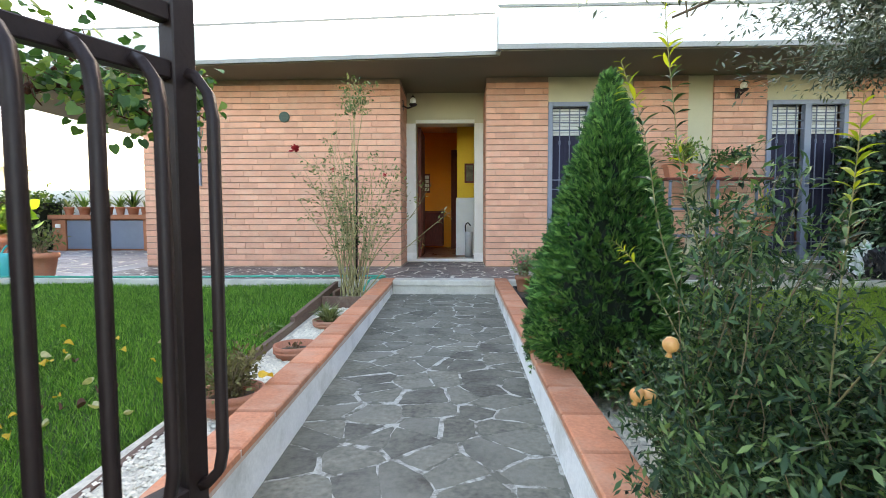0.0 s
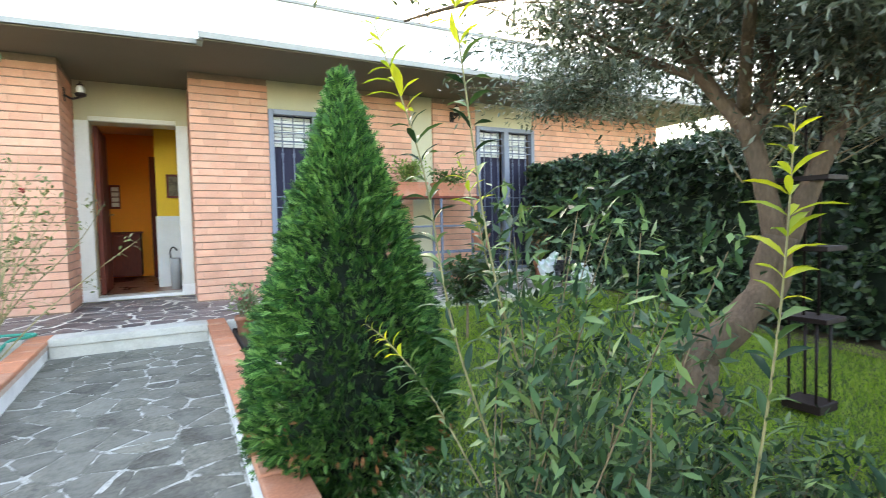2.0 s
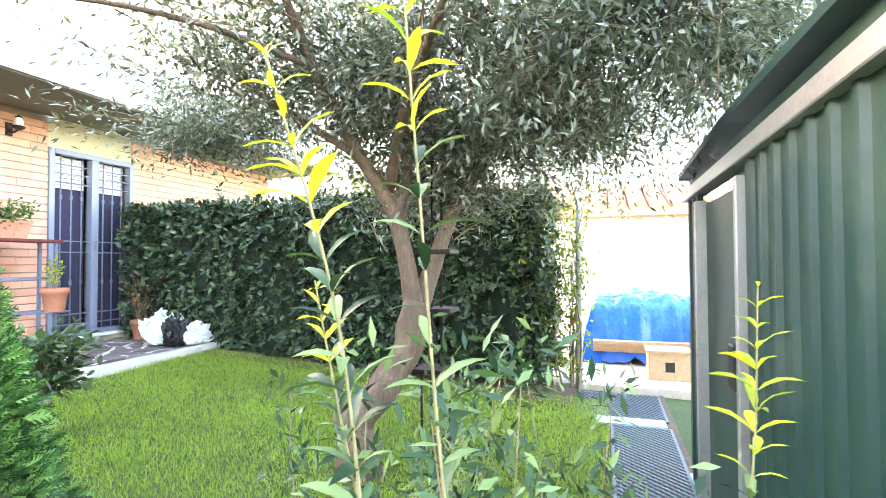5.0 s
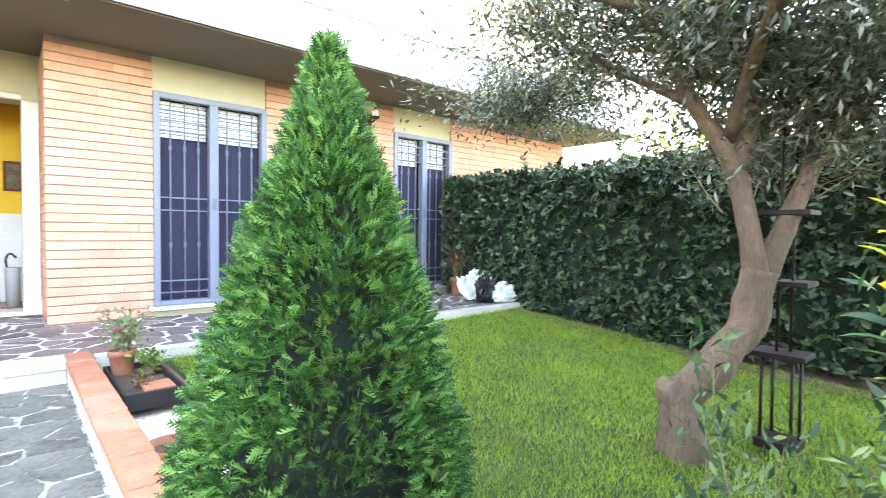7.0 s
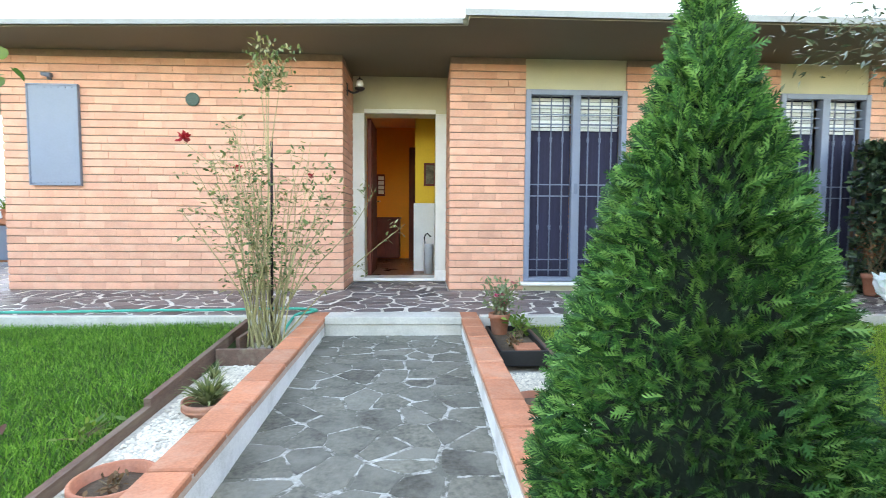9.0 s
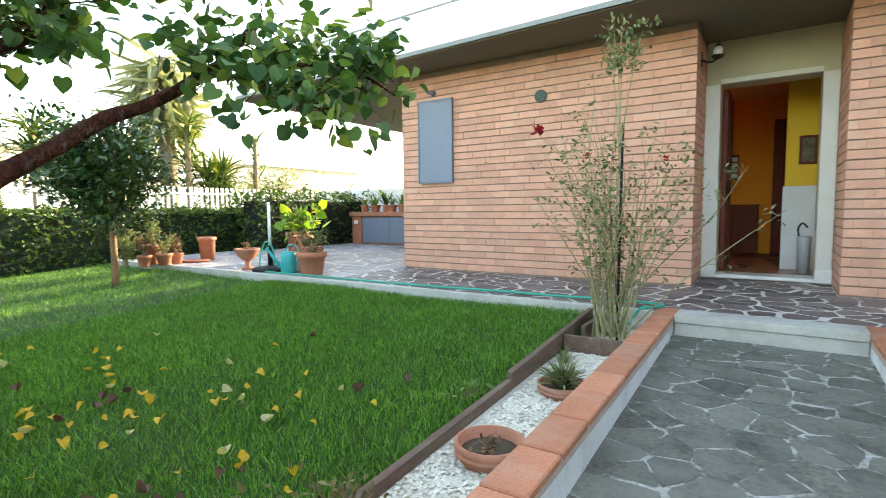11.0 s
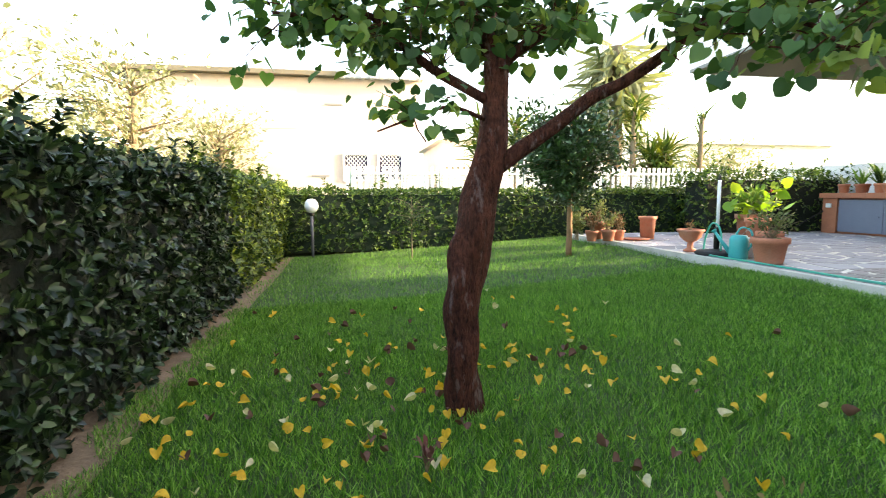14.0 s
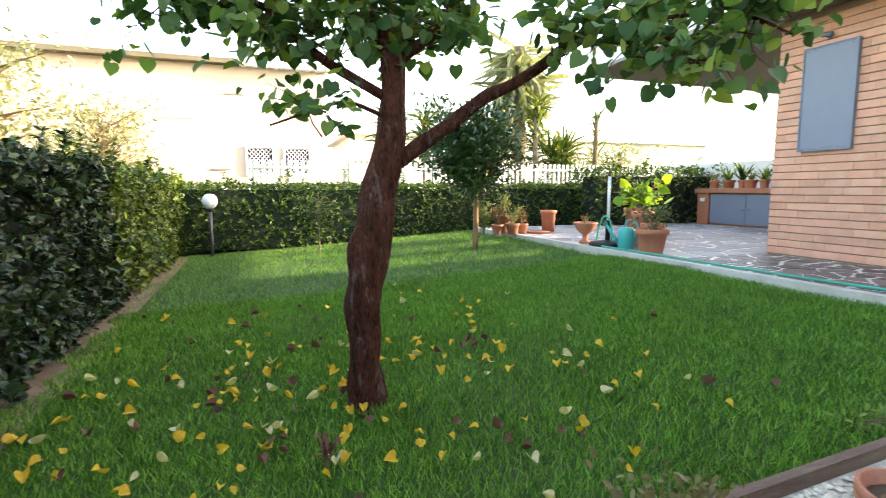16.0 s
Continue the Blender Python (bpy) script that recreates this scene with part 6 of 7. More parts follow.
sapling((-8.2, 3.25, float(ground_z(-8.2, 3.25))), 1.05, 0.34, 700, LAUREL, "thin young tree with sparse yellow-green head", 0.05, 0.011, 0.45, seed=8)
sapling((-7.0, 5.42, float(ground_z(-7.0, 5.42))), 2.05, 0.95, 9500, CITRUS, "round-headed citrus tree at the patio corner", 0.095, 0.045, 0.42, "citrus_tree", mat("ochre_bark", (0.24, 0.13, 0.06), 0.9, 0.3, 9, 50, 0.5), 12)
for k, (x, y, r, h) in enumerate(((-7.68, 6.12, 0.105, 0.17), (-7.66, 6.40, 0.12, 0.18), (-7.72, 6.62, 0.10, 0.17), (-8.05, 6.42, 0.15, 0.3))):
    pot((x, y, 0.0), r, h, "terracotta pot with a small plant before the hedge", rnd=k * .2)
    tuft((x, y, h * 0.8), 170, 0.06, SUCC if k % 2 else DRYLEAF, "small grey-green plant in a pot", r=0.15, h=0.28 + 0.1 * (k == 3), stems=14)
tuft((-7.9, 5.95, 0.0), 240, 0.09, SUCC, "grey-green rosemary bush by the patio", name="bed_plant", r=0.16, h=0.5, stems=20)
pot((-7.92, 7.26, 0.0), 0.15, 0.38, "tall pale terracotta pot", "tall")
tagged(obj("pot_saucer", lathe(bmesh.new(), [(0.2, 0.0), (0.22, 0.02), (0.2, 0.022), (0.1, 0.016)], 24, (-7.8, 6.98, 0)), POT), "flat terracotta saucer on the paving", "saucer")
pot((-6.02, 6.68, 0.0), 0.165, 0.29, "terracotta goblet urn on the patio", "goblet")
tuft((-6.02, 6.68, 0.25), 60, 0.04, DRYLEAF, "small dry plant in the urn", r=0.08, h=0.12, stems=8)
# parasol base with a white pole and a coiled hose
WPOLE = mat("white_pole", (0.78, 0.78, 0.76), 0.35, 0.04, 8, 50, 0.02)
HOSE = mat("green_hose", (0.02, 0.34, 0.24), 0.4, 0.08, 20, 60, 0.03)
ps = thing("parasol_stand", (-5.62, 6.75, 0.0), "black parasol stand with a white pole", "parasol stand")
part("base", lathe(bmesh.new(), [(0.24, 0.0), (0.25, 0.03), (0.2, 0.05), (0.06, 0.065), (0.05, 0.07)], 28), BLACK, ps)
part("sleeve", lathe(bmesh.new(), [(0.034, 0.06), (0.034, 0.32), (0.04, 0.33), (0.03, 0.34)], 14), BLACK, ps)
part("pole", tube(bmesh.new(), [(0, 0, 0.3), (0, 0, 0.92)], 0.02, 12), WPOLE, ps, "white pole")
part("pole_tip", lathe(bmesh.new(), [(0.021, 0.92), (0.025, 0.93), (0.018, 0.96), (0.006, 0.99)], 12), BLACK, ps)
hs = thing("garden_hose", (-5.62, 6.75, 0.0), "green garden hose running along the terrace edge", "hose")
pts = [(0.10, -0.02, 0.02), (0.14, -0.05, 0.22), (0.08, -0.05, 0.36), (-0.04, -0.05, 0.38), (-0.12, -0.06, 0.22), (-0.13, -0.08, 0.04), (-0.05, -0.16, 0.014), (0.25, -0.2, 0.013), (0.9, -0.19, 0.013), (1.8, -0.2, 0.013), (2.7, -0.17, 0.013), (3.5, -0.10, 0.013), (4.1, -0.08, 0.013), (4.55, -0.02, 0.013), (4.85, -0.03, 0.013), (4.97, -0.09, 0.013), (4.93, -0.20, 0.013), (4.85, -0.30, 0.014), (4.8, -0.36, -0.05), (4.78, -0.42, -0.10)]
part("pipe", tube(bmesh.new(), smooth_path(pts, 8), 0.012, 8), HOSE, hs)
wc = thing("watering_can", pose(-5.22, 6.72, 0.0, 0, 0, 30), "teal plastic watering can beside the pot", "watering can")
TEALP = mat("teal_plastic", (0.02, 0.36, 0.34), 0.4, 0.06, 8, 50, 0.03)
part("body", lathe(bmesh.new(), [(0.09, 0), (0.1, 0.02), (0.1, 0.22), (0.08, 0.27), (0.06, 0.275)], 20), TEALP, wc)
part("spout", tube(bmesh.new(), [(-0.09, 0, 0.06), (-0.2, 0, 0.2), (-0.27, 0, 0.3)], [0.028, 0.02, 0.014], 10), TEALP, wc)
part("rose", lathe(bmesh.new(), [(0.014, 0), (0.034, 0.03), (0.034, 0.036)], 12), TEALP, wc, "", pose(-0.265, 0, 0.29, 0, -40, 0))
part("handle", tube(bmesh.new(), smooth_path([(-0.04, 0, 0.26), (0.02, 0, 0.36), (0.12, 0, 0.33), (0.14, 0, 0.2), (0.1, 0, 0.1)], 5), 0.011, 8), TEALP, wc)
bc = thing("bucket", (-5.34, 6.92, 0.0), "white plastic bucket by the watering can", "bucket")
part("body", lathe(bmesh.new(), [(0.09, 0), (0.12, 0.22), (0.13, 0.225), (0.115, 0.22), (0.09, 0.02)], 20), RADI, bc)
part("handle", tube(bmesh.new(), smooth_path([(-0.12, 0, 0.2), (0, 0.02, 0.32), (0.12, 0, 0.2)], 5), 0.004, 6), ALU, bc)
pot((-4.80, 6.74, 0.0), 0.19, 0.28, "big round terracotta pot at the terrace edge")
tuft((-4.80, 6.74, 0.24), 330, 0.06, leaf_mat("bush_leaf", [(0.08, 0.10, 0.04), (0.14, 0.17, 0.06)], 0.5, 0.2), "small leafy bush behind the big pot", r=0.26, h=0.34, stems=24)
pot((-5.35, 7.25, 0.0), 0.15, 0.30, "smaller terracotta pot behind the big one")
pot((-6.45, 7.95, 0.0), 0.2, 0.46, "tall square-shouldered terracotta pot", "tall")
tuft((-6.45, 7.95, 0.42), 260, 0.12, POTLEAF, "bushy green plant in a tall pot", r=0.36, h=0.36, stems=20, flowers=(REDF, 2, 0.05))
tuft((-6.45, 7.95, 0.42), 14, 0.17, LIME, "plant with a few very large lime-green leaves", r=0.5, h=0.30, stems=9, tmpl=HEART)
pot((-6.1, 7.75, 0.0), 0.16, 0.42, "terracotta pot with reddish glaze", "tall")
# built-in brick cabinet with doors
RBRICK = mat("red_brick", (0.36, 0.14, 0.075), 0.85, 0.2, 8, 60, 0.3)
cb = thing("garden_cabinet", (-8.55, 11.4, 0.0), "low brick cabinet with grey-blue metal doors", "cabinet")
part("body", boxes((0, 0.03, -0.05, 0.30, 0.75, 0.66), (2.0, 0.03, -0.05, 2.3, 0.75, 0.66), (0.3, 0.10, -0.05, 2.0, 0.75, 0.66), bevel=0.006), RBRICK, cb)
part("top", boxes((-0.05, -0.02, 0.661, 2.35, 0.8, 0.76), bevel=0.008), RBRICK, cb)
for k in range(2):
    d_ = part("door", boxes((0.31 + 0.845 * k, 0.06, 0.03, 1.145 + 0.845 * k, 0.09, 0.64), bevel=0.004), FRAME, cb)
    part("knob", lathe(bmesh.new(), [(0.01, 0), (0.018, 0.015), (0.006, 0.02)], 8), GRILLE, d_, "", pose(1.08 + 0.15 * k, 0.06, 0.33, 90, 0, 0))
part("meter", boxes((0.09, 0.0, 0.48, 0.2, 0.029, 0.56), bevel=0.006), RADI, cb, "small white box")
for k, x in enumerate((-8.3, -8.0, -7.72, -7.45, -7.2, -6.95, -6.6)):
    pot((x, 11.62 + 0.06 * (k % 3), 0.761), 0.10 + 0.03 * (k % 2), 0.17, "terracotta pot standing on the cabinet", rnd=k * .13)
    strappy((x, 11.62 + 0.06 * (k % 3), 0.9), 24, 0.28 + 0.1 * (k % 3), (SUCC, POTLEAF, LAUREL)[k % 3], "succulent in a pot on the cabinet")
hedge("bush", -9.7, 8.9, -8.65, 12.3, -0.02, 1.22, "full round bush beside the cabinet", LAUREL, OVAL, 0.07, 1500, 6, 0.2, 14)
tagged(obj("brush_handle", tube(bmesh.new(), [(-8.75, 10.9, 0.02), (-8.4, 11.3, 0.42)], 0.012, 8), BLACK), "dark broom handle leaning at the cabinet", "broom")

# white paling fence and wire mesh behind the hedge
fn = thing("paling_fence", (-11.1, 2.2, -0.35), "white paling fence behind the hedge", "fence")
for k in range(86):
    part("paling", boxes((0, 0.13 * k, 0.9, 0.03, 0.13 * k + 0.07, 1.72), bevel=0.01), WPOLE, fn)
for z in (1.05, 1.55):
    part("rail", boxes((0.031, 0, z, 0.06, 11.3, z + 0.05)), WPOLE, fn)
part("wall", boxes((-0.1, -3.0, 0, -0.005, 11.3, 1.0)), WHITE, fn)
wf = thing("wire_fence", (-10.92, 2.3, 0.4), "green-grey wire mesh fence above the hedge", "fence")
WIRE = mat("green_wire", (0.12, 0.2, 0.18), 0.5, 0.1, 9, 50, 0.02)
for k in range(6):
    part("post", tube(bmesh.new(), [(0, 1.9 * k, 0), (0, 1.9 * k, 0.95)], 0.018, 8), WIRE, wf)
bm = bmesh.new()
for k in range(150):
    box(bm, 0, 0.065 * k, 0.35, 0.003, 0.065 * k + 0.003, 0.9)
for k in range(10):
    box(bm, 0.0035, 0, 0.36 + 0.058 * k, 0.0065, 9.6, 0.363 + 0.058 * k)
tagged(part("mesh", bm, WIRE, wf), kind="stuff")


def yucca(at, h, n, size, label, heads=1):
    t = thing("yucca", at, label, "yucca")
    bm = bmesh.new()
    tube(bm, [(0, 0, -0.2), (0.05, 0.05, h * 0.5), (0, 0.1, h)], [0.09, 0.07, 0.06], 10, True, 0.2)
    part("trunk", bm, TWIG, t)
    P = np.stack([RNG.normal(0, .04, n), 0.1 + RNG.normal(0, .04, n), h - RNG.random(n) ** 1.5 * h * 0.5], 1)
    A = rand_dirs(n, -0.5, 1.0)
    part("leaves", scatter("leaves", STRAP, P, A, np.array([0, 0, 1.0]) + RNG.normal(0, .3, (n, 3)), size * RNG.uniform(0.7, 1.2, n)), YUCCA, t)


yucca((-12.2, 9.4, -0.4), 3.4, 190, 0.55, "tall yucca lit yellow by the sun")
yucca((-12.3, 10.35, -0.4), 2.3, 240, 0.75, "low bushy yucca beyond the fence")
yucca((-12.3, 9.95, -0.4), 2.2, 160, 0.7, "second bushy yucca beyond the fence")
yucca((-12.2, 11.35, -0.4), 3.2, 110, 0.42, "thin tall yucca beyond the fence")
yucca((-12.0, 5.3, -0.4), 2.75, 200, 0.7, "broad yucca behind the citrus tree")
yucca((-12.4, 6.3, -0.4), 2.9, 160, 0.65, "yucca with upright pale leaves")
wp = thing("palm", (-13.4, 9.6, -0.4), "tall palm with hanging dry fronds", "palm")
part("trunk", tube(bmesh.new(), [(0, 0, 0), (0.1, 0, 2.5), (0, 0, 5.2)], [0.22, 0.2, 0.18], 14, True, 0.3), TWIG, wp)
a = RNG.uniform(0, 6.28, 420)
part("fronds", scatter("fronds", STRAP, np.stack([np.cos(a) * .2, np.sin(a) * .2, RNG.uniform(3.4, 5.2, 420)], 1), np.stack([np.cos(a), np.sin(a), RNG.uniform(-2.2, 0.3, 420)], 1), rand_dirs(420), RNG.uniform(0.9, 1.6, 420)), PALE, wp)

# neighbouring house beyond the hedge
ROSE = mat("pale_rose_plaster", (0.60, 0.50, 0.41), 0.85, 0.06, 1, 40, 0.05, stain=(0.66, 0.56, 0.48), stain_amt=0.5)
fh = thing("house", (-18.0, -4.6, -0.4), "two-storey pale plastered house with flat eaves", "house")
part("wall", boxes((-7, 0, 0, 0, 9.3, 5.1)), ROSE, fh)
part("roof", boxes((-7.3, -0.5, 5.101, 0.35, 6.6, 5.25)), SOFFIT, fh)
part("cornice", boxes((-7.3, 6.6, 5.101, 0.12, 9.5, 5.35)), WHITE, fh)
for k in range(9):
    part("corbel", boxes((0.12, 6.65 + 0.33 * k, 5.05, 0.42, 6.8 + 0.33 * k, 5.3), bevel=0.02), WHITE, fh)
LATT = mat("red_brown_lattice", (0.33, 0.16, 0.12), 0.7, 0.1, 6, 40, 0.05)
for y in (6.74, 7.92):
    wd_ = part("window", boxes((-0.03, y, 1.70, 0.005, y + 0.76, 2.54)), CURTAIN, fh)
    part("window_frame", boxes((0.006, y - 0.07, 1.64, 0.06, y, 2.6), (0.006, y + 0.76, 1.64, 0.06, y + 0.83, 2.6), (0.006, y, 2.54, 0.06, y + 0.76, 2.6), (0.006, y, 1.64, 0.06, y + 0.76, 1.70)), WHITE, wd_)
    bm = bmesh.new()
    for k in range(-5, 8):
        for d in (1, -1):
            p0, p1 = (0, 0.13 * k), (0.84, 0.13 * k + 0.84 * 0.9)
            pts = []
            for q in range(13):
                yy, zz = p0[1] + (p1[1] - p0[1]) * q / 12, 0.84 * q / 12
                yy = yy if d > 0 else 0.76 - yy
                if 0 <= yy <= 0.76:
                    pts.append((0.02, y + yy, 1.70 + zz))
            if len(pts) > 1:
                tube(bm, [pts[0], pts[-1]], 0.013, 4, False)
    tagged(part("lattice", bm, WHITE, wd_, "white lattice"), kind="stuff")
for y, z in ((6.1, 4.2), (8.6, 4.2), (5.6, 1.8), (3.5, 2.0)):
    part("shutter", boxes((0.001, y, z, 0.03, y + 0.6, z + 0.06)), DRIP, fh)
part("panel", boxes((0.001, 0.6, 3.4, 0.02, 5.2, 4.75)), mat("rose_panel", (0.72, 0.56, 0.47), 0.85, 0.06, 1, 40, 0.05), fh)
fh = thing("house", (-20.0, 6.0, -0.4), "long low white house beyond the fence", "house")
part("wall", boxes((-6, 0, 0, 0, 18, 3.3)), WHITE, fh)
part("roof", boxes((-6.3, -0.3, 3.301, 0.4, 18.3, 3.5)), WHITE, fh)
part("string_course", boxes((0.001, 0, 2.2, 0.06, 18, 2.28)), SOFFIT, fh)


def far_tree(at, h, r, n, mat_, label):
    t = thing("tree", at, label, "tree")
    rs, bm, tips = random.Random(int(abs(at[0] * 10 + at[1]))), bmesh.new(), []
    tube(bm, [(0, 0, 0), (0.1, 0, h * 0.4), (0, 0.1, h * 0.8)], [0.16, 0.12, 0.05], 8, True, 0.2)
    for _ in range(60):
        z0, a_ = rs.uniform(h * 0.25, h * 0.8), rs.uniform(0, 6.28)
        q = Vector((math.cos(a_) * r * rs.uniform(.3, 1), math.sin(a_) * r * rs.uniform(.3, 1), min(h, z0 + rs.uniform(0.1, 0.9))))
        tube(bm, [(0, 0, z0), q], [0.03, 0.008], 5, False)
        tips += [(Vector((0, 0, z0)).lerp(q, f), (q - Vector((0, 0, z0))).normalized()) for f in (0.5, 0.7, 0.85, 1.0)]
    part("trunk", bm, TWIG, t)
    part("leaves", leaves_on(tips, max(1, n // len(tips)), r * 0.14, OVAL, 0.16, 0.2), mat_, t)


far_tree((-13.0, -2.6, -0.4), 4.6, 1.7, 3800, PALE, "pale sunlit tree across the street")
far_tree((-9.5, -3.6, -0.4), 4.0, 1.8, 3800, PALE, "feathery pale tree across the street")
far_tree((-16.5, -1.6, -0.4), 3.6, 1.4, 2600, PALE, "small pale tree in front of the house")
far_tree((-15.5, 15.0, -0.4), 2.6, 1.8, 2600, PALE, "low pale tree beyond the patio")
far_tree((9.5, 6.0, -0.4), 3.4, 1.3, 2600, POTLEAF, "sunlit tree in the neighbouring yard")
setting("wall_boundary", boxes((-10.9, 12.4, -0.4, -4.2, 12.55, 1.35), (-14, 13.9, -0.4, -4.3, 14.0, 1.2)), WHITE, "white garden boundary wall")

# fallen leaves on the grass
YELLOWL = leaf_mat("fallen_yellow_leaf", [(0.58, 0.22, 0.01), (0.62, 0.35, 0.02), (0.58, 0.42, 0.10)], 0.6, 0.25)
CREAML = leaf_mat("fallen_cream_leaf", [(0.50, 0.42, 0.22), (0.58, 0.52, 0.32)], 0.6, 0.25)
BROWNL = leaf_mat("fallen_brown_leaf", [(0.11, 0.035, 0.03), (0.16, 0.09, 0.06)], 0.8, 0.1)
lm = []
for k, m_ in enumerate((YELLOWL, YELLOWL, YELLOWL, CREAML, BROWNL)):
    V = np.array([(x - 0.4, y, z + 0.5 * abs(y) * (0.9 + 0.4 * k) + 0.12 * math.sin(4 * x + k)) for x, y, z in HEART[0]])
    me = mesh_np("fallen_leaf", V, np.array(HEART[1]))
    me.materials.append(m_)
    lm.append(me)
rs = random.Random(5)
SEEN = [(-1.70, 3.45), (-1.81, 2.77), (-1.97, 2.24), (-1.92, 1.60), (-3.13, 1.83), (-3.40, 2.55), (-2.38, 3.33), (-2.36, 4.05), (-2.21, 4.33), (-1.73, 3.58), (-1.97, 3.93), (-2.67, 2.11), (-2.66, 2.19), (-2.0, 1.83), (-2.62, 1.30), (-2.36, 1.47), (-2.59, 1.75), (-2.37, 1.98), (-2.23, 2.40), (-2.10, 2.34), (-1.96, 2.93), (-1.89, 3.15), (-3.09, 3.97), (-2.81, 4.60), (-2.74, 4.88), (-3.70, 3.9), (-2.40, 3.59), (-1.70, 3.93), (-2.07, 1.87)]
for k in range(240):
    if k < len(SEEN):
        x, y = SEEN[k]
    else:
        while True:
            x, y = rs.gauss(-2.6, 0.95), rs.gauss(2.5, 0.95)
            if x < -1.2 and 1.3 < y < 6.2 and x > -6:
                break
    kind = 0 if k < len(SEEN) and k % 4 else rs.choice((0, 1, 2, 3, 4, 4))
    s = rs.uniform(0.030, 0.056)
    ob = new("fallen_leaf", lm[kind])
    ob.matrix_basis = pose(x, y, float(ground_z(x, y)) + 0.036, rs.gauss(0, 22), rs.gauss(0, 22), rs.uniform(0, 360)) @ Matrix.Diagonal((s, s, s, 1))
    tagged(ob, ("bright yellow fallen leaf on the grass", "bright yellow fallen leaf on the grass", "bright yellow fallen leaf on the grass", "pale cream fallen leaf on the grass", "crumpled dark brown fallen leaf")[kind], "leaf", "fallen leaves")
ob = new("fallen_leaf", lm[0])
ob.matrix_basis = pose(-0.62, 3.02, 0.004, 0, 0, 60) @ Matrix.Diagonal((0.06, 0.06, 0.06, 1))
tagged(ob, "yellow fallen leaf on the tile coping", "leaf", "fallen leaves")
tuft((-1.87, 2.54, float(ground_z(-1.87, 2.54))), 30, 0.05, BROWNL, "dark dried flower head in the grass", name="dry_flower", r=0.04, h=0.13, stems=4)
tuft((-1.27, 4.55, float(ground_z(-1.27, 4.55))), 60, 0.05, POTLEAF, "light green leafy weed in the lawn", name="weed", r=0.12, h=0.07, stems=7)


# ---- pieces of walls, copings and paving ----
def brick_mesh(L, H, D, b=0.0035):
    bm = box(bmesh.new(), 0, 0, 0, L, D, H)
    bmesh.ops.bevel(bm, geom=[e for e in bm.edges if e.verts[0].co.y < 1e-6 and e.verts[1].co.y < 1e-6 and abs(e.verts[0].co.z - e.verts[1].co.z) < 1e-6], offset=b, segments=1, affect="EDGES")
    me = bpy.data.meshes.new("brick")
    bm.to_mesh(me)
    bm.free()
    me.materials.append(BRICK)
    return me


COURSE, BL, BH = 0.0850, 0.262, 0.0745
NC = 30
shared = {}
rs = random.Random(2)


def lay(parent, length, place, wide_from, cap=300):
    """Lays courses of bricks along a wall; place(u, z) gives the pose; those past the cap are joined."""
    rows, made, V, F = [], 0, [], []
    for c in range(NC):
        z = 0.004 + c * COURSE
        if z + BH > EAVE:
            break
        u = 0.0
        first = BL * (0.5 if c % 2 else 1.0) - rs.choice((0, 0, 0.06))
        while u < length - 0.012:
            L = min(first if u == 0 else BL, length - u)
            if length - u - L < 0.05:
                L = length - u
            rows.append((u, z, round(max(0.02, L - 0.0026), 4)))
            u += L
    near = sorted(rows, key=lambda r: -r[0] if wide_from == "end" else r[0])
    keep = set(near[:cap])
    for r in rows:
        u, z, L = r
        if L not in shared:
            shared[L] = brick_mesh(L, BH, 0.06)
        m = place(u + 0.002, z) @ Matrix.Translation((0, rs.uniform(-0.002, 0.002), rs.uniform(-0.0012, 0.0012)))
        if r in keep:
            ob = new("brick", shared[L])
            ob.parent = parent
            ob.matrix_basis = m
        else:
            n0 = len(V)
            V += [m @ v.co for v in shared[L].vertices]
            F += [[n0 + i for i in p.vertices] for p in shared[L].polygons]
    if F:
        me = bpy.data.meshes.new("bricks")
        me.from_pydata([tuple(v) for v in V], [], F)
        me.materials.append(BRICK_ISLAND)
        ob = new("bricks", me)
        ob.parent = parent
        tagged(ob, kind="stuff")


BRICK_ISLAND = mat("facing_brick_joined", (0.60, 0.30, 0.20), 0.8, 0.16, 5, 90, 0.2, rnd=0.10, stain=(0.62, 0.40, 0.28), stain_amt=0.5, per="island")
for (a, b), side in zip(XS, ("end", "start", "start", "start", "start")):
    lay(wall_front, b - a, lambda u, z, a=a: pose(a + u, 8.0, z), side, 300 if side == "end" else (300 if b < 5 else 120))
recess = bpy.data.objects["wall_recess"]
lay(recess, 0.80, lambda u, z: pose(-0.62, 8.06 + u, z, 0, 0, 90), "start", 150)
lay(recess, 0.80, lambda u, z: pose(0.575, 8.86 - u, z, 0, 0, -90), "start", 60)
side_wall = bpy.data.objects["wall_house"]
lay(side_wall, 3.0, lambda u, z: pose(-4.3, 11.06 - u, z, 0, 0, -90), "end", 40)

# coping tiles
TL = 0.303
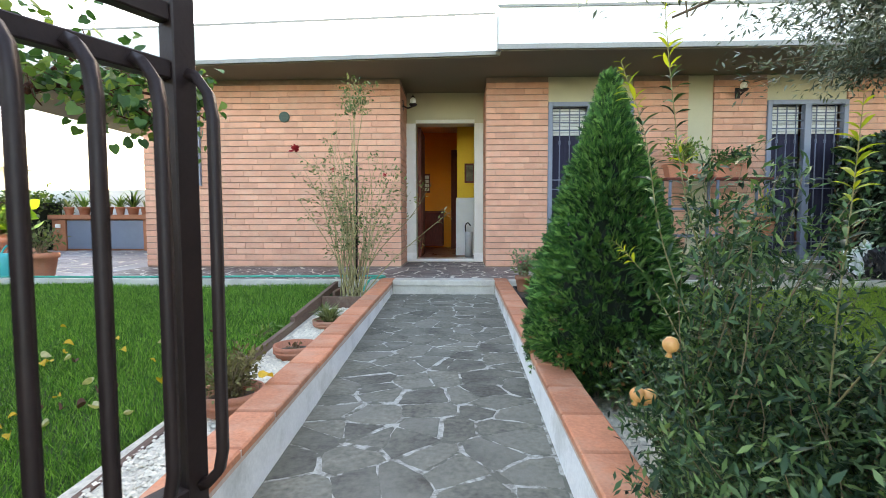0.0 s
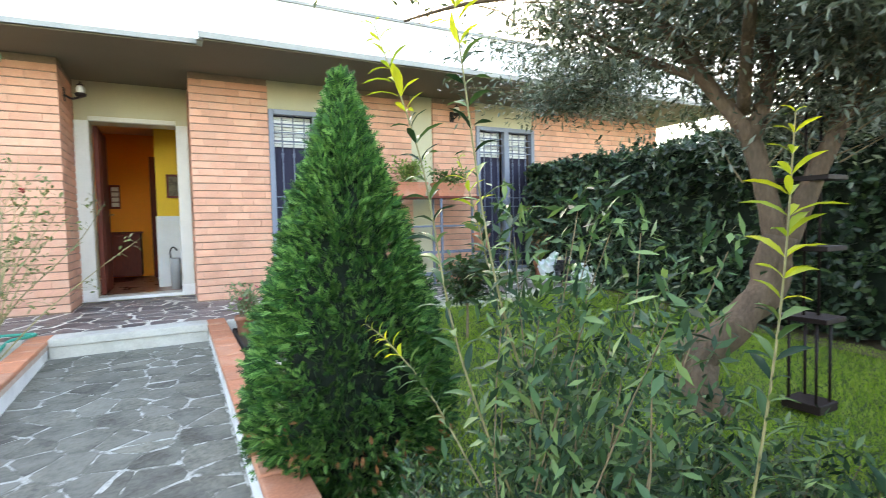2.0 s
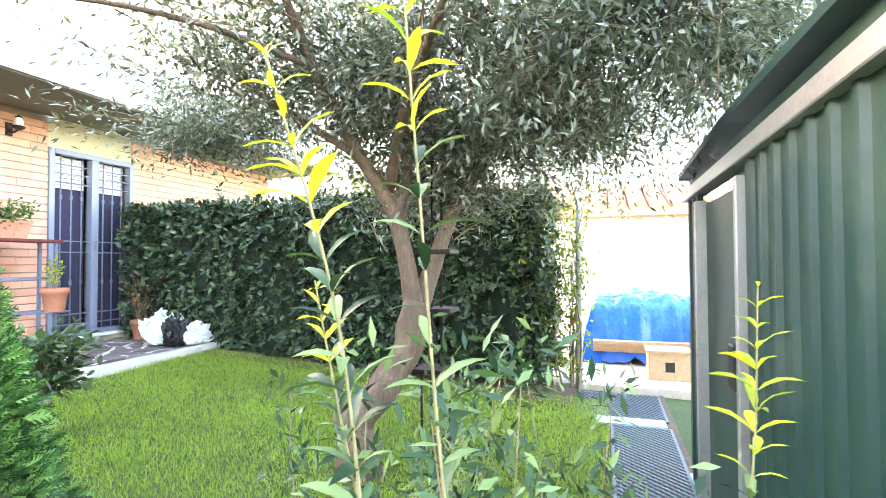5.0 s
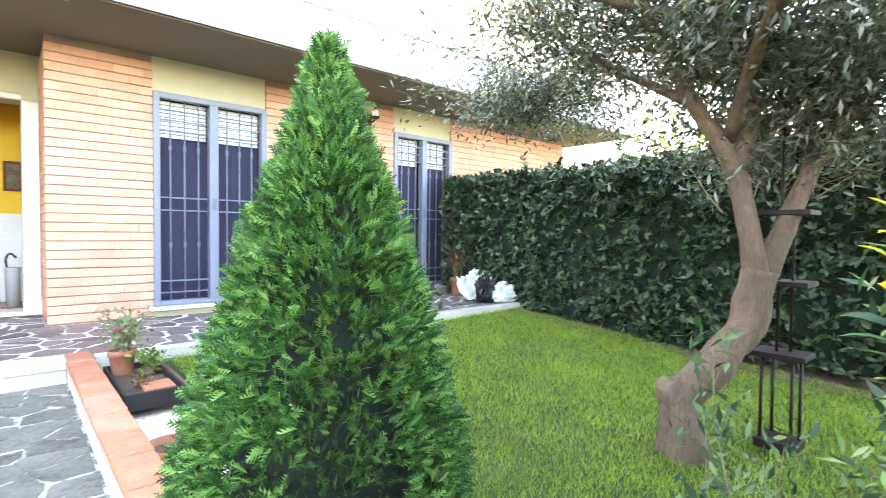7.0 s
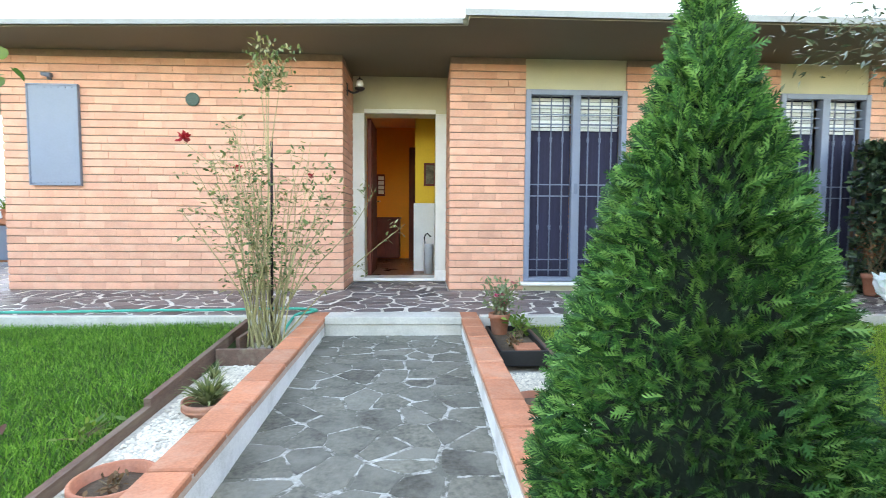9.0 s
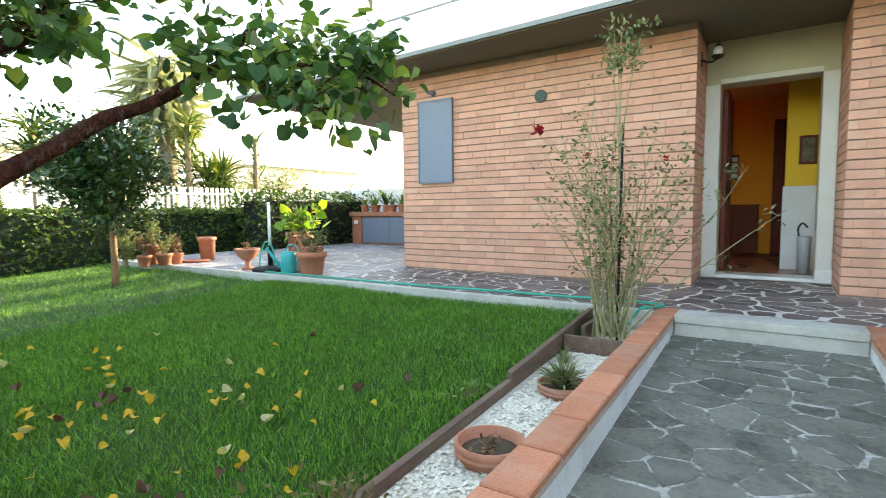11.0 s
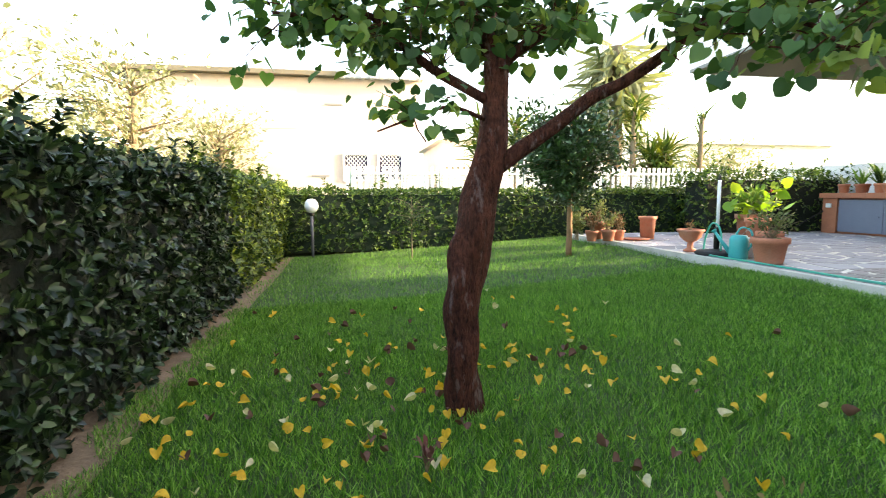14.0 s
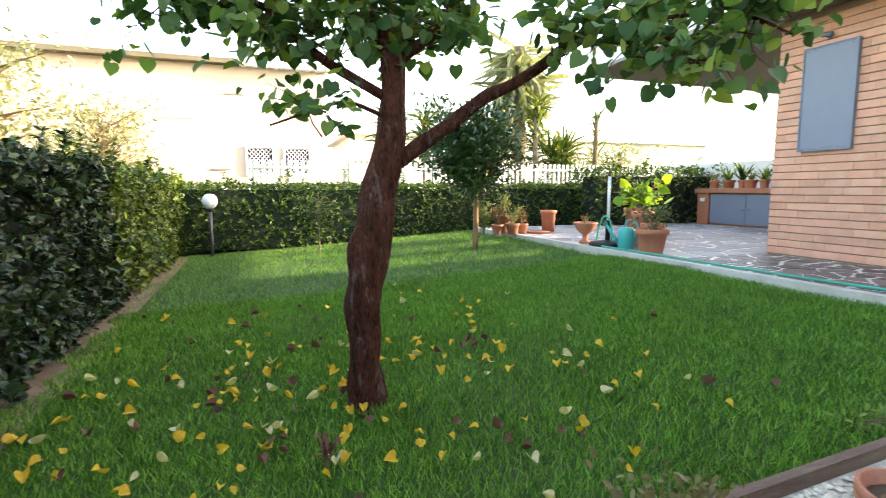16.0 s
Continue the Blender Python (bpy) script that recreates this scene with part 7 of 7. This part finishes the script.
for x0, x1, lean, owner in ((-0.687, -0.527, SKEW, "wall_path_left"), (0.59, 0.75, 0.0, "wall_path")):
    bmt = box(bmesh.new(), x0 + 0.002, 0.004, -0.036, x1 - 0.002, TL - 0.004, -0.002, bevel=0.006)
    me = bpy.data.meshes.new("tile")
    bmt.to_mesh(me)
    bmt.free()
    me.materials.append(CAP)
    y = 6.66 - TL
    while y > 1.2:
        ob = new("tile", me)
        ob.parent = bpy.data.objects[owner]
        ob.matrix_basis = pose(lean * (6.5 - y), y, rs.uniform(-0.0015, 0.0015) - 0.03 * (6.5 - y) / 5, 0, 0, math.degrees(lean) + rs.uniform(-0.3, 0.3))
        y -= TL
    jb = slab([(x0 + 0.006 + lean * 5.25, 1.25), (x1 - 0.006 + lean * 5.25, 1.25), (x1 - 0.006, 6.62), (x0 + 0.006, 6.62)], -0.075, -0.0355)
    setting("coping_bed", jb, CAPJOINT, "mortar bed under the coping tiles")


# crazy paving: irregular polygon stones cut from a jittered point set
def clip(poly, px, py, nx, ny):
    out = []
    for i in range(len(poly)):
        a, b = poly[i], poly[(i + 1) % len(poly)]
        da, db = (a[0] - px) * nx + (a[1] - py) * ny, (b[0] - px) * nx + (b[1] - py) * ny
        if da <= 0:
            out.append(a)
        if da * db < 0:
            t = da / (da - db)
            out.append((a[0] + (b[0] - a[0]) * t, a[1] + (b[1] - a[1]) * t))
    return out


def paving(x0, x1, y0, y1, size, gap, seed, aspect=1.0):
    r = random.Random(seed)
    nx, ny = max(1, round((x1 - x0) / size / aspect)), max(1, round((y1 - y0) / size))
    pts = {(i, k): (x0 + (i + 0.5 + r.uniform(-.46, .46)) * (x1 - x0) / nx, y0 + (k + 0.5 + r.uniform(-.46, .46)) * (y1 - y0) / ny) for i in range(nx) for k in range(ny)}
    for (i, k), (px, py) in pts.items():
        poly = [(x0, y0), (x1, y0), (x1, y1), (x0, y1)]
        for di in range(-3, 4):
            for dk in range(-3, 4):
                q = pts.get((i + di, k + dk))
                if q and (di or dk):
                    dx, dy = q[0] - px, q[1] - py
                    d = math.hypot(dx, dy)
                    g = gap * r.choice((0.25, 0.5, 0.8, 1.1, 1.5, 2.1)) / 2
                    poly = clip(poly, (px + q[0]) / 2 - dx / d * g, (py + q[1]) / 2 - dy / d * g, dx / d, dy / d)
                    if len(poly) < 3:
                        break
            if len(poly) < 3:
                break
        if len(poly) > 2:
            # roughen the outline
            out = []
            for a, b in zip(poly, poly[1:] + poly[:1]):
                out.append(a)
                L = math.hypot(b[0] - a[0], b[1] - a[1])
                cuts = 3 if L > 0.16 else 2 if L > 0.09 else 1 if L > 0.05 else 0
                for c in range(cuts):
                    f, w = (c + r.uniform(.6, 1.4)) / (cuts + 1), r.uniform(-0.009, 0.004) * (1 if L > 0.09 else 0.5)
                    out.append((a[0] + (b[0] - a[0]) * f + (b[1] - a[1]) / L * -w, a[1] + (b[1] - a[1]) * f + (b[0] - a[0]) / L * w))
            yield out


def stone(poly, zf, top, shrink=0.006):
    n = len(poly)
    cx, cy = sum(p[0] for p in poly) / n, sum(p[1] for p in poly) / n
    V = [(x, y, zf(y) - 0.01) for x, y in poly] + [(x, y, zf(y) + top * 0.5) for x, y in poly]
    V += [(x + (cx - x) * shrink / max(0.03, math.hypot(cx - x, cy - y)), y + (cy - y) * shrink / max(0.03, math.hypot(cx - x, cy - y)), zf(y) + top) for x, y in poly]
    F = [[i, (i + 1) % n, n + (i + 1) % n, n + i] for i in range(n)] + [[n + i, n + (i + 1) % n, 2 * n + (i + 1) % n, 2 * n + i] for i in range(n)] + [[2 * n + i for i in range(n)]]
    return V, F


def pave(parent, polys, zf, top, material, cap, order):
    polys = sorted(polys, key=order)
    for poly in polys[:cap]:
        me = bpy.data.meshes.new("stone")
        V, F = stone(poly, zf, top * rs.uniform(0.6, 1.2))
        me.from_pydata(V, [], F)
        me.materials.append(material)
        ob = new("stone", me)
        ob.parent = parent
    V, F = [], []
    for poly in polys[cap:]:
        v, f = stone(poly, zf, top)
        F += [[len(V) + i for i in q] for q in f]
        V += v
    if F:
        me = bpy.data.meshes.new("stones")
        me.from_pydata(V, [], F)
        me.materials.append(material)
        ob = new("stones", me)
        ob.parent = parent
        tagged(ob, kind="stuff")


pj = bpy.data.objects["path_joints"]
pave(pj, list(paving(-0.52, 0.585, 0.95, 6.36, 0.17, 0.019, 4, 1.2)), lambda y: path_z(y) - 0.0045, 0.0035, STONE, 300, lambda p: -p[0][1])
ft = bpy.data.objects["floor_terrace"]
flat = lambda y: -0.012
near = [p for p in paving(-4.3, 5.25, 6.52, 7.98, 0.185, 0.030, 9, 1.35)]
pave(ft, near, flat, 0.004, PORPHYRY, 300, lambda p: abs(p[0][0]))
pave(ft, list(paving(-0.61, 0.565, 8.0, 8.78, 0.20, 0.040, 10, 1.3)), flat, 0.004, PORPHYRY, 60, lambda p: p[0][1])
pave(ft, list(paving(-9.2, -4.32, 6.52, 12.3, 0.34, 0.045, 12, 1.2)), flat, 0.004, PATIO, 200, lambda p: p[0][1] - p[0][0])
